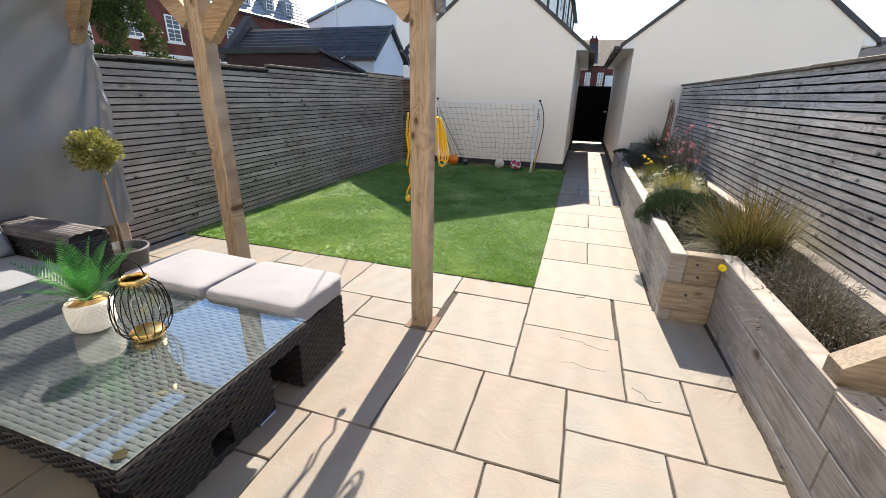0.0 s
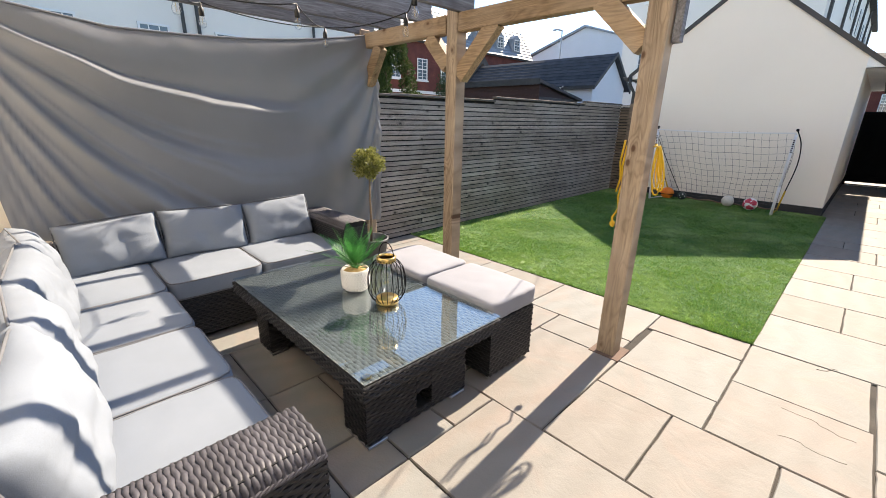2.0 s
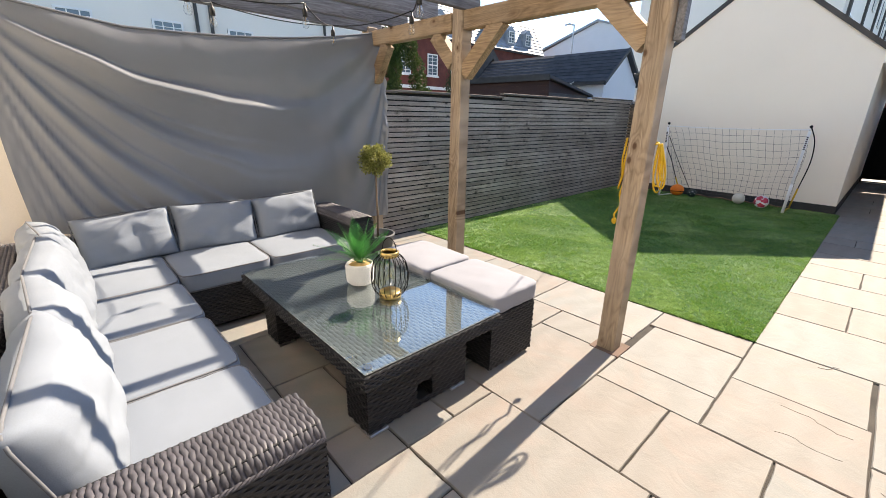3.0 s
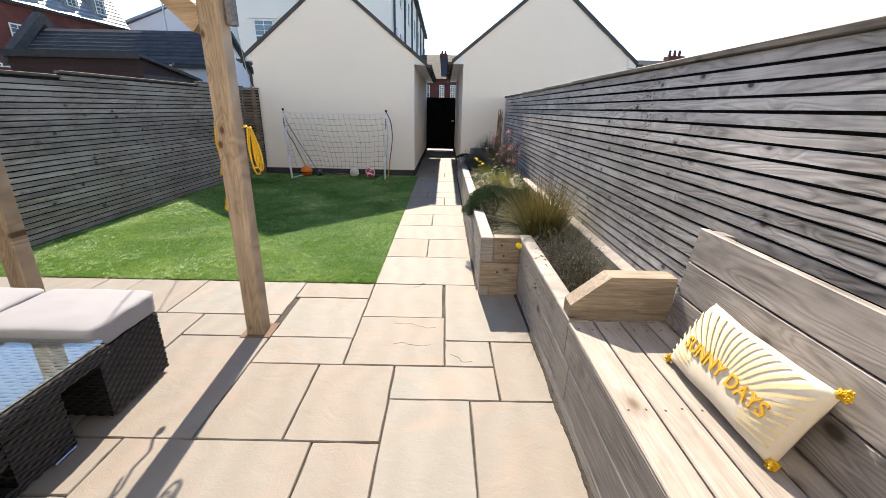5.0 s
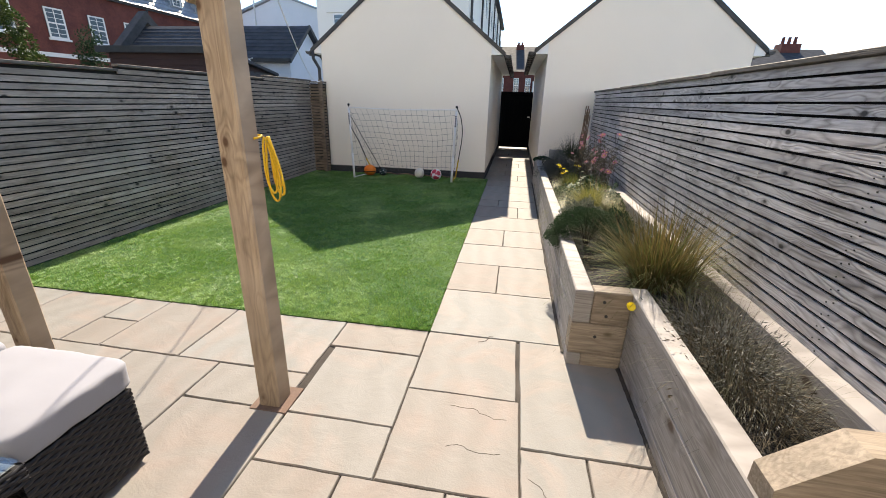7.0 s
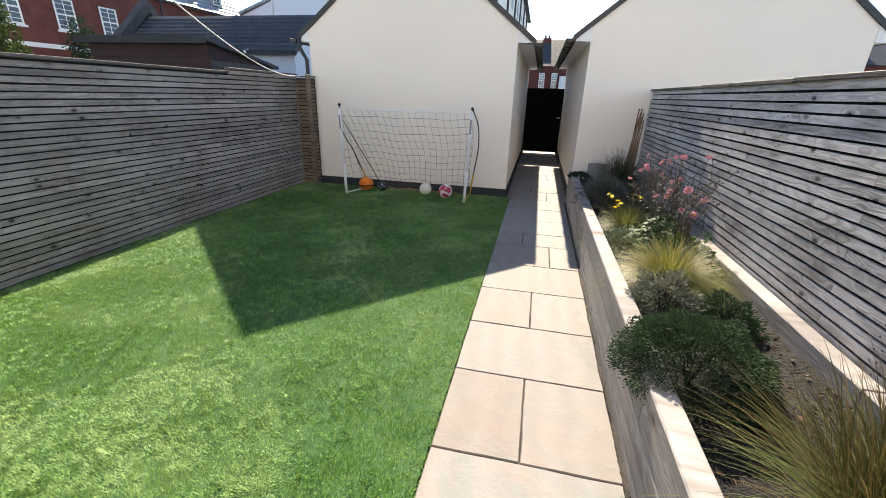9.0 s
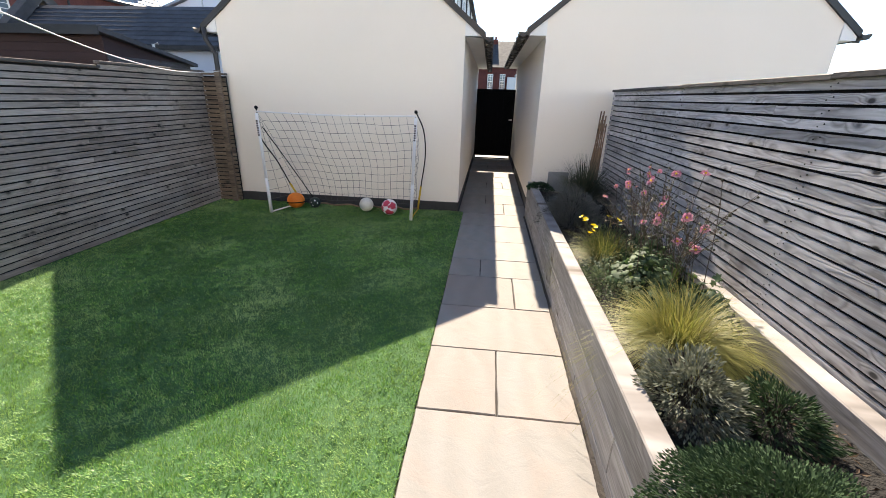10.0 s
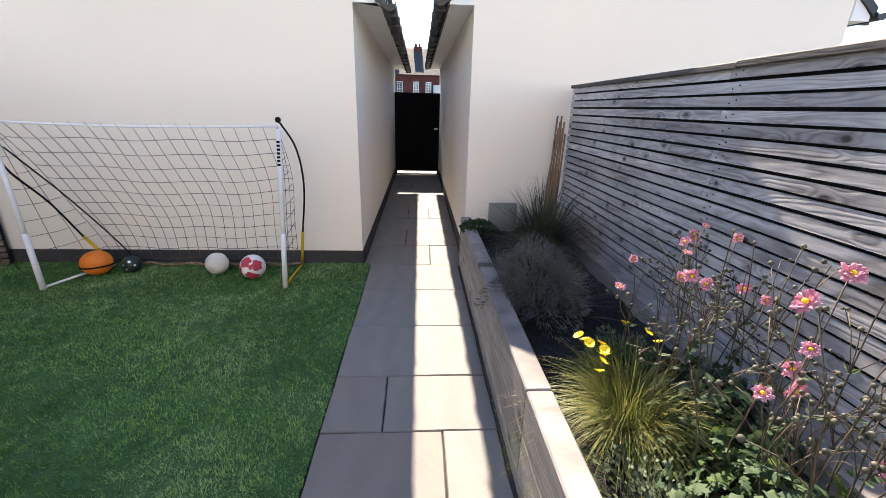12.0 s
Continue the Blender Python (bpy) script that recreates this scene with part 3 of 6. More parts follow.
def fence_screws(fence, x, facing, joints, top):
    """Small dark screw heads, two to a slat at every post."""
    heads = Shape()
    for y in joints[1:-1]:
        for k in range(26):
            z = top - 0.055 - PITCH * k
            for dy, dz in ((-0.022, 0.006), (0.014, -0.007)):
                heads.tube([(x + facing * 0.0022, y + dy, z + dz), (x + facing * 0.0012, y + dy, z + dz), (x - facing * 0.001, y + dy, z + dz)], 0.0035, 6)
    part("screw_mass", heads, DARK_TRIM, fence, "dark screw heads")["kind"] = "stuff"


slat_fence("fence_left", FX, 1, [-4.0, -2.1, -0.28, 1.54, 2.9, 4.1, 5.66], [1.64, 1.645, 1.655, 1.70, 1.70, 1.742], 0.0220, FENCE_Y, "weathered grey slatted timber fence along the lawn")
right_joints = [-4.0, -2.35, -0.55, 1.05, 2.25, 3.75, 5.68]
right_fence = slat_fence("fence_right", RX, -1, right_joints, [1.665, 1.665, 1.665, 1.66, 1.655, 1.65], 0.0222, FENCE_R, "weathered silver-grey slatted timber fence behind raised beds")
fence_screws(right_fence, RX, -1, right_joints, 1.665)
ret = thing("fence_return", (-3.4, 5.62, 0), "short brown slatted fence return beside the garage wall", "fence", kind="structure")
me = Shape().cbox(-0.1625, 0.1625, -0.01, 0.01, -0.0215, 0.0215, 0.002).mesh("slat", FENCE_X)
for k in range(29):
    piece("slat", me, ret, (-3.384, 5.62, 0.04 + PITCH * k))
# Added near-black sheet: painted shade for the gaps of the return.
part("backing", Shape().box(-3.545, -3.225, 5.645, 5.66, 0, 1.68), GAP_SHADE, ret)
part("fence_post", Shape().cbox(-3.335, -3.265, 5.56, 5.609, -0.03, 1.745, 0.004), FENCE_X, ret, "upright brown timber post")
part("cap", Shape().cbox(-3.545, -3.21, 5.611, 5.66, 1.692, 1.715, 0.003), FENCE_X, ret)

# ---- garages and alley ----
def gable(name, x0, x1, y0, y1, eave, apex, over_l, over_r, verge, label):
    """A rendered garage with its gable end to the garden."""
    g = thing(name, ((x0 + x1) / 2, y0, 0), label, "garage")
    xa = (x0 + x1) / 2
    slope = (apex - eave) / (xa - x0 + over_l)
    z1 = apex - slope * (x1 - xa)
    z0 = apex - slope * (xa - x0)
    wall = Shape().prism([(x0, y0, 0.13), (x1, y0, 0.13), (x1, y0, z1), (xa, y0, apex), (x0, y0, z0)], (0, 0, 0), (0, y1 - y0, 0))
    part("wall", wall, RENDER, g, "smooth cream rendered wall")
    part("plinth", Shape().box(x0 - 0.006, x1 + 0.006, y0 - 0.008, y1, -0.05, 0.13), PLINTH, g, "dark grey plinth")
    t = 0.05
    for s, over, xe in ((-1, over_l, x0), (1, over_r, x1)):
        ex, ez = xe + s * over, apex - slope * (abs(xe - xa) + over)
        out = [(xa, y0 - verge, apex), (ex, y0 - verge, ez), (ex, y0 - verge, ez + t), (xa, y0 - verge, apex + t)]
        roof = part("roof", Shape().prism(out, (0, 0.02, 0), (0, y1 - y0 + 2 * verge, 0)), SLATE, g, "dark slate roof slope")
        part("verge", Shape().prism([(xa, 0, apex - 0.02), (ex, 0, ez - 0.02), (ex, 0, ez + t + 0.012), (xa, 0, apex + t + 0.012)], (0, y0 - verge - 0.012, 0), (0, y0 - verge + 0.018, 0)), DARK_TRIM, g, "thin dark verge trim")
        courses = 14
        for c in range(courses):
            a, b = c / courses, (c + 1) / courses
            q = [(xa + (ex - xa) * f, 0, apex + (ez - apex) * f + t + h) for f, h in ((a, 0.001), (b, 0.001), (b, 0.014), (a, 0.004))]
            part("slate_course", Shape().prism(q, (0, y0 - verge + 0.02, 0), (0, y1 + verge, 0)), SLATE, roof)
        lo, hi = sorted((xe, ex - s * 0.03))
        boxout = [(lo, 0, eave - 0.02), (hi, 0, eave - 0.02), (hi, 0, (ez if s > 0 else apex - slope * abs(xe - xa)) - 0.004), (lo, 0, (apex - slope * abs(xe - xa) if s > 0 else ez) - 0.004)]
        part("eaves_box", Shape().prism(boxout, (0, y0 - 0.012, 0), (0, y0 + 0.05, 0)), WHITE, g, "white boxed eaves end")
        part("soffit", Shape().box(lo, hi, y0 + 0.05, y1, eave - 0.02, eave + 0.0), WHITE, g, "white soffit board")
        part("fascia", Shape().box(min(ex - s * 0.03, ex - s * 0.012), max(ex - s * 0.03, ex - s * 0.012), y0 - 0.01, y1, eave - 0.03, ez + 0.01), DARK_TRIM, g)
        prof = [(math.cos(a) * 0.05, math.sin(a) * 0.05) for a in np.linspace(math.pi, 2 * math.pi, 9)] + [(0.05, 0.015), (0.042, 0.015), (0.042, 0.0), (-0.042, 0.0), (-0.05, 0.012)]
        gut = Shape().prism([(ex + s * 0.045 + px, 0, ez + pz + 0.01) for px, pz in prof], (0, y0 - 0.05, 0), (0, y1, 0))
        gutter = part("gutter", gut, DARK_TRIM, g, "black half-round gutter")
        for yb in np.arange(y0 + 0.1, y1, 0.45):
            part("bracket", Shape().box(ex + s * 0.045 - 0.056, ex + s * 0.045 + 0.056, yb, yb + 0.03, ez - 0.05, ez + 0.03), DARK_TRIM, gutter)
    return g


gl = gable("garage", -3.29, -0.076, 5.7, 11.72, 2.23, 3.66, 0.20, 0.25, 0.02, "cream rendered garage with dark pitched slate roof")
gr = gable("garage", 0.905, 4.18, 5.78, 11.72, 2.26, 3.74, 0.232, 0.20, 0.02, "cream rendered garage with dark pitched slate roof")
part("downpipe", Shape().tube([(-3.44, 5.66, 2.25), (-3.44, 5.66, 2.12), (-3.34, 5.67, 1.95), (-3.34, 5.67, 0.05)], 0.03, 10), DARK_TRIM, gl, "black plastic downpipe", True)

GY = 11.3
gate = thing("gate", (0.42, GY, 0), "tall black boarded gate closing the alley between the garages", "gate")
for k in range(7):
    part("board", Shape().cbox(-0.04 + 0.131 * k, 0.088 + 0.131 * k, GY, GY + 0.022, 0.075, 1.66, 0.004), BLACK, gate)
part("backing", Shape().box(-0.06, 0.89, GY + 0.023, GY + 0.035, 0.075, 1.66), BLACK, gate)
part("rail", Shape().cbox(-0.06, 0.895, GY - 0.025, GY, 1.50, 1.60, 0.004), BLACK, gate)
part("rail", Shape().cbox(-0.06, 0.895, GY - 0.025, GY, 0.12, 0.22, 0.004), BLACK, gate)
part("brace", Shape().prism([(-0.03, 0, 0.22), (0.06, 0, 0.22), (0.86, 0, 1.50), (0.77, 0, 1.50)], (0, GY - 0.022, 0), (0, GY - 0.001, 0)), BLACK, gate)
part("latch", Shape().cbox(0.78, 0.86, GY - 0.05, GY - 0.026, 0.98, 1.02, 0.003), STEEL, gate, "small grey metal latch")
part("frame_post", Shape().cbox(-0.07, -0.03, GY - 0.03, GY + 0.06, 0, 1.66, 0.004), BLACK, gate)
part("frame_post", Shape().cbox(0.86, 0.90, GY - 0.03, GY + 0.06, 0, 1.66, 0.004), BLACK, gate)
part("head", Shape().cbox(-0.07, 0.90, GY - 0.05, GY + 0.08, 1.66, 1.73, 0.004), BLACK, gate)
part("threshold", Shape().cbox(-0.03, 0.86, GY - 0.02, GY + 0.06, -0.02, 0.02, 0.004), BLACK, gate)

# ---- house behind the camera ----
house = thing("house_wall", (-1, -4.0, 0), "cream rendered back wall of the house with glazed doors", "wall", kind="structure")
part("wall", Shape().box(-6.5, -1.6, -4.3, -3.95, 0, 5.2), RENDER, house)
part("wall", Shape().box(0.9, 5.0, -4.3, -3.95, 0, 5.2), RENDER, house)
part("wall", Shape().box(-1.6, 0.9, -4.3, -3.95, 2.1, 5.2), RENDER, house)
for k in range(3):
    x = -1.6 + 2.5 / 3 * k
    part("door_frame", Shape().box(x, x + 0.06, -4.2, -4.1, 0, 2.1).box(x + 0.77, x + 0.832, -4.2, -4.1, 0, 2.1).box(x, x + 0.83, -4.2, -4.1, 2.03, 2.1).box(x, x + 0.83, -4.2, -4.1, 0, 0.07), DARK_TRIM, house)
    part("pane", Shape().box(x + 0.06, x + 0.77, -4.16, -4.14, 0.07, 2.03), PANE, house)
side_wall = solo("boundary_wall", Shape().box(-3.7, -3.47, -3.95, -2.4, 0, 1.86), RENDER, "smooth cream rendered boundary wall beside the sofa", "wall", kind="structure")

# ---- buildings beyond the garden ----
def sash(parent, c, across, up, out, w, h, cols=2, rows=3, frame_mat=None, sill=True):
    """A sash window with frame, glazing bars, pane and sill."""
    c, across, up, out = Vector(c), Vector(across), Vector(up), Vector(out)
    m = Matrix((across, up, out)).transposed().to_4x4()
    m.translation = c
    fm = frame_mat or WHITE
    win = part("window", Shape().box(-w / 2, w / 2, -h / 2, h / 2, -0.02, 0.015, m), PANE, parent)
    fr = Shape()
    b = 0.07
    for x0, x1, y0, y1 in ((-w / 2, -w / 2 + b, -h / 2, h / 2), (w / 2 - b, w / 2, -h / 2, h / 2), (-w / 2 + b, w / 2 - b, h / 2 - b, h / 2), (-w / 2 + b, w / 2 - b, -h / 2, -h / 2 + b), (-w / 2 + b, w / 2 - b, -0.035, 0.035)):
        fr.box(x0, x1, y0, y1, 0.017, 0.05, m)
    part("window_frame", fr, fm, win)
    bars = Shape()
    for k in range(1, cols):
        x = -w / 2 + w * k / cols
        bars.box(x - 0.015, x + 0.015, -h / 2 + b, h / 2 - b, 0.018, 0.04, m)
    for k in range(1, rows * 2):
        if k != rows:
            y = -h / 2 + h * k / (rows * 2)
            bars.box(-w / 2 + b, w / 2 - b, y - 0.012, y + 0.012, 0.018, 0.038, m)
    part("glazing_bar", bars, fm, win)
    if sill:
        part("sill", Shape().box(-w / 2 - 0.08, w / 2 + 0.08, -h / 2 - 0.1, -h / 2, 0.0, 0.1, m), fm, win)
    return win


Y, Z, X = Vector((0, 1, 0)), Vector((0, 0, 1)), Vector((1, 0, 0))
brick = thing("brick_house", (-23.5, 20, 0), "red brick house with white sash windows and slate mansard", "house")
part("wall", Shape().box(-33, -23.5, 8.5, 31, -0.1, 6.4), BRICK, brick, "dark red brick wall")
part("band", Shape().box(-23.52, -23.42, 8.5, 31, 3.05, 3.25), WHITE, brick, "white string course")
part("gutter", Shape().box(-23.55, -23.3, 8.4, 31.1, 6.38, 6.55), DARK_TRIM, brick)
roof = part("roof", Shape().prism([(-23.3, 0, 6.5), (-24.5, 0, 9.0), (-31.5, 0, 9.4), (-33, 0, 6.5)], (0, 8.4, 0), (0, 31.1, 0)), SLATE_LIGHT, brick, "pale grey slate mansard roof")
for k in range(10):
    q = [(-23.3 - 0.12 * k - 0.0 + 0.02, 0, 6.5 + 0.25 * k + 0.01), (-23.3 - 0.12 * (k + 1) + 0.02, 0, 6.5 + 0.25 * (k + 1) + 0.01), (-23.3 - 0.12 * (k + 1), 0, 6.5 + 0.25 * (k + 1)), (-23.3 - 0.12 * k - 0.03, 0, 6.5 + 0.25 * k)]
    part("slate_course", Shape().prism([(x + (0.04 if i < 1 else 0.0), y, z) for i, (x, y, z) in enumerate(q)], (0, 8.4, 0), (0, 31.05, 0)), SLATE_LIGHT, roof)
for y in (15.3, 17.75, 20.05, 22.3, 26.5, 29.0):
    sash(brick, (-23.47, y, 4.67), Y, Z, X, 0.95, 1.42)
for y in (15.3, 17.75, 20.05, 22.3):
    sash(brick, (-23.47, y, 1.6), Y, Z, X, 0.95, 1.5)
for y in (18.5, 21.2, 23.9, 26.4, 28.7):
    dormer = part("dormer", Shape().prism([(0, -0.55, 6.95), (0, 0.55, 6.95), (0, 0.55, 8.0), (0, 0.0, 8.35), (0, -0.55, 8.0)], (-23.45, y, 0), (-24.6, y, 0)), SLATE_LIGHT, brick)
    sash(dormer.parent, (-23.43, y, 7.5), Y, Z, X, 0.75, 0.9, 2, 2, sill=False)
part("pipe", Shape().tube([(-23.4, 23.7, 6.4), (-23.4, 23.7, 0)], 0.06, 8), DARK_TRIM, brick)
part("chimney", Shape().box(-29, -28, 26, 27.4, 8.5, 11), BRICK, brick)

shed = thing("garden_shed", (-8.7, 9, 0), "dark brown timber shed with a sloping felt roof behind the fence", "shed")
SX0, SX1, SY0, SY1 = -10.4, -7.1, 8.0, 10.3
part("wall", Shape().prism([(SX0, SY0, -0.06), (SX0, SY1, -0.06), (SX0, SY1, 2.02), (SX0, SY0, 2.42)], (0, 0, 0), (SX1 - SX0, 0, 0)), SHED_WOOD, shed)
for k in range(16):
    part("cladding_board", Shape().box(SX0, SX1, SY0 - 0.018, SY0, 0.02 + 0.15 * k, 0.155 + 0.15 * k), SHED_WOOD, shed)
for k in range(14):
    part("side_board", Shape().box(SX1, SX1 + 0.016, SY0 + 0.01, SY1, 0.02 + 0.147 * k, 0.16 + 0.147 * k), SHED_GREY, shed)
part("roof", Shape().prism([(0, SY0 - 0.18, 2.46), (0, SY1 + 0.15, 2.02), (0, SY1 + 0.15, 2.09), (0, SY0 - 0.18, 2.55)], (SX0 - 0.2, 0, 0), (SX1 + 0.12, 0, 0)), FELT, shed, "dark felt roof")
part("fascia", Shape().box(SX0 - 0.2, SX1 + 0.12, SY0 - 0.2, SY0 - 0.175, 2.40, 2.56), DARK_TRIM, shed)
part("pipe", Shape().tube([(SX1 - 0.2, SY1 - 0.8, 2.1), (SX1 - 0.2, SY1 - 0.8, 2.42), (SX1 - 0.12, SY1 - 0.75, 2.45)], 0.03, 8), STEEL, shed)

cot = thing("cottage", (-11, 14, 0), "low white rendered outhouse with a dark slate roof", "house")
part("wall", Shape().prism([(0, 12.6, -0.1), (0, 15.4, -0.1), (0, 15.4, 2.72), (0, 14, 3.85), (0, 12.6, 2.72)], (-14.6, 0, 0), (-7.75, 0, 0)), RENDER_BLUE, cot)
for s in (-1, 1):
    rf = part("roof", Shape().prism([(0, 14, 3.86), (0, 14 + s * 1.6, 2.6), (0, 14 + s * 1.6, 2.68), (0, 14, 3.95)], (-14.7, 0, 0), (-7.6, 0, 0)), SLATE, cot, "dark slate roof slope")
    for c in range(9):
        a, b = c / 9, (c + 1) / 9
        q = [(0, 14 + s * 1.62 * f, 3.95 - 1.28 * f + h) for f, h in ((a, 0.0), (b, 0.0), (b, 0.03), (a, 0.006))]
        part("slate_course", Shape().prism(q, (-14.7, 0, 0), (-7.6, 0, 0)), SLATE, rf)
    part("verge", Shape().prism([(0, 14, 3.84), (0, 14 + s * 1.66, 2.53), (0, 14 + s * 1.66, 2.68), (0, 14, 3.99)], (-7.6, 0, 0), (-7.55, 0, 0)), DARK_TRIM, cot)
part("parapet", Shape().prism([(0, 12.3, 2.5), (0, 14.0, 4.1), (0, 15.7, 2.5), (0, 15.7, 2.9), (0, 14.0, 4.5), (0, 12.3, 2.9)], (-14.9, 0, 0), (-14.55, 0, 0)), FELT, cot)
part("gutter", Shape().box(-14.7, -7.6, 12.3, 12.4, 2.56, 2.66), DARK_TRIM, cot)

tall = thing("terrace_house", (-7, 24, 0), "tall pale rendered terrace behind the garage", "house")
part("wall", Shape().box(-11.0, -2.5, 22, 60, -0.1, 10.5), RENDER_WHITE, tall)
part("roof", Shape().prism([(-11.4, 0, 10.5), (-2.1, 0, 10.5), (-2.1, 0, 10.7), (-6.7, 0, 12.8), (-11.4, 0, 10.7)], (0, 21.7, 0), (0, 60.3, 0)), SLATE, tall)
for x, z in ((-9.5, 5.0), (-9.5, 8.3), (-6.4, 5.0), (-6.4, 8.3), (-3.9, 8.3)):
    sash(tall, (x, 21.98, z), X, Z, -Y, 1.1, 1.6)
    part("lintel", Shape().box(x - 0.9, x + 0.9, 21.9, 22.0, z + 0.85, z + 1.05), RENDER_WHITE, tall)
for y in np.arange(24, 60, 3.2):
    for z in (5.2, 8.3):
        sash(tall, (-2.47, float(y), z), -Y, Z, X, 1.0, 1.5, sill=False)
for y in np.arange(22.6, 60, 6.4):
    part("pipe", Shape().tube([(-2.38, float(y), 10.4), (-2.38, float(y), 0)], 0.07, 6), DARK_TRIM, tall)

for n, (x0, x1, y0, y1, h, ap, name, label) in enumerate((
    (-27.2, -17.2, 36, 46, 7.5, 9.7, "white_house", "pale grey rendered house with a slate roof"),
)):
    h_ob = thing(name, ((x0 + x1) / 2, y0, 0), label, "house")
    part("wall", Shape().prism([(x0, 0, -0.1), (x1, 0, -0.1), (x1, 0, ap - 1.2), ((x0 + x1) / 2 + 1.2, 0, ap), (x0, 0, h)], (0, y0, 0), (0, y1, 0)), RENDER_BLUE, h_ob)
    part("roof", Shape().prism([(x0 - 0.3, 0, h), ((x0 + x1) / 2 + 1.2, 0, ap), (x1 + 0.2, 0, ap - 1.25), (x1 + 0.2, 0, ap - 1.1), ((x0 + x1) / 2 + 1.2, 0, ap + 0.2), (x0 - 0.3, 0, h + 0.18)], (0, y0 - 0.3, 0), (0, y1, 0)), SLATE_LIGHT, h_ob)
    for k in range(5):
        sash(h_ob, (x0 + 1.2 + 1.9 * k, y0 - 0.02, h - 1.3), X, Z, -Y, 0.8, 1.4, sill=False)

cream = thing("apartment_block", (-18.3, 0, 0), "pale rendered block with small windows and black downpipes", "building")
part("wall", Shape().box(-26, -18.3, -16, 9.6, -0.1, 7.5), RENDER_WHITE, cream)
part("roof", Shape().box(-26.3, -18.0, -16.3, 9.8, 7.5, 7.8), SLATE, cream)
for y in (-7.5, -4.6, -1.9, 0.65, 3.1, 5.5, 7.8):
    for z in (3.92, 6.3):
        sash(cream, (-18.28, y, z), Y, Z, X, 0.95, 0.9, 3, 2)
for y in (-3.2, 1.59, 2.08, 6.7):
    part("pipe", Shape().tube([(-18.2, y, 7.5), (-18.2, y, 0)], 0.06, 8), DARK_TRIM, cream)

far = thing("far_house", (1.0, 48, 0), "distant red brick terrace with a grey roof beyond the gate", "house")
part("wall", Shape().box(-6, 9, 48, 56, -0.1, 4.6), BRICK, far)
part("roof", Shape().prism([(0, 47.6, 4.6), (0, 52, 7.6), (0, 56.4, 4.6)], (-6.3, 0, 0), (9.3, 0, 0)), SLATE, far)
part("chimney", Shape().box(-0.2, 0.7, 51.4, 52.6, 6.6, 7.7), BRICK, far)
part("chimney_pot", Shape().lathe(0.05, 52, [(0.13, 7.7), (0.1, 8.05)], 8).lathe(0.45, 52, [(0.13, 7.7), (0.1, 8.05)], 8), BRICK, far)
for x in (-1.6, 0.1, 1.4, 3.0):
    sash(far, (x, 47.97, 3.2), X, Z, -Y, 0.6, 1.5, sill=False)
part("porch", Shape().box(1.9, 3.6, 46.5, 47.9, -0.1, 3.6), WHITE, far)

rh = thing("far_house", (24, 44, 0), "distant house with a dark roof and chimney over the fence", "house")
part("wall", Shape().box(14, 27, 41, 47, -0.1, 4.6), BRICK, rh)
part("roof", Shape().prism([(27.4, 40.6, 4.6), (27.4, 44, 6.6), (27.4, 47.4, 4.6)], (0, 0, 0), (-13.8, 0, 0)), SLATE, rh)
ch = part("chimney", Shape().box(23.7, 25.3, 43.4, 44.6, 5.5, 7.0), BRICK, rh)
for x in (24.0, 24.5, 25.0):
    part("chimney_pot", Shape().lathe(x, 44, [(0.16, 7.0), (0.12, 7.6)], 8), BRICK, rh)

lamp_post = thing("street_lamp", (-21.7, 33, 0), "tall grey street lamp among the far houses", "street lamp")
part("column", Shape().tube([(-21.7, 33, -0.1), (-21.7, 33, 9.1)], 0.06, 8), STEEL, lamp_post)
part("head", Shape().tube([(-21.7, 33, 9.1), (-22.2, 33, 9.25), (-22.6, 33, 9.22)], 0.07, 8), STEEL, lamp_post)

# ---- raised beds and bench ----
bed1 = thing("raised_bed", (1.3, 2.7, 0), "raised flower bed of stacked timber sleepers filled with soil", "planter")
def sleeper(x0, x1, y0, y1, z0, z1, mat, parent=bed1, c=0.006):
    return part("sleeper", Shape().cbox(x0, x1, y0, y1, z0, z1, c), mat, parent)


for z0, z1, cuts in ((-0.03, 0.075, (-0.08, 2.1, 4.0, 5.68)), (0.078, 0.276, (-0.08, 1.45, 3.2, 5.68)), (0.279, 0.478, (-0.18, 0.72, 3.2, 5.68))):
    for a, b in zip(cuts, cuts[1:]):
        sleeper(0.852, 0.95, a + 0.001, b - 0.001, z0, z1, SLEEPER_Y)
sleeper(0.93, 1.153, -0.178, -0.082, -0.03, 0.075, SLEEPER_X)
sleeper(0.852, 0.93, -0.178, -0.082, -0.03, 0.075, SLEEPER_Y)
sleeper(0.852, 1.153, -0.18, -0.082, 0.078, 0.276, SLEEPER_X)
sleeper(0.952, 1.153, -0.18, -0.082, 0.279, 0.478, SLEEPER_X)
for z0, z1, cuts in ((-0.03, 0.075, (-3.92, -2.2, -0.08)), (0.078, 0.276, (-3.92, -1.52, -0.08)), (0.279, 0.478, (-3.92, -2.62, -1.44, -0.08))):
    for a, b in zip(cuts, cuts[1:]):
        sleeper(1.154, 1.25, a + 0.001, b - 0.001, z0, z1 - (0.02 if z1 > 0.4 and -2.7 < a < -1.5 else 0), SLEEPER_Y)
for z0, z1, cuts in ((0.1, 0.285, (-3.92, -1.3, 1.35, 5.7)), (0.288, 0.478, (-1.3, 0.9, 3.1, 5.7))):
    for a, b in zip(cuts, cuts[1:]):
        sleeper(1.672, 1.765, a + 0.001, b - 0.001, z0, z1, SLEEPER_Y)
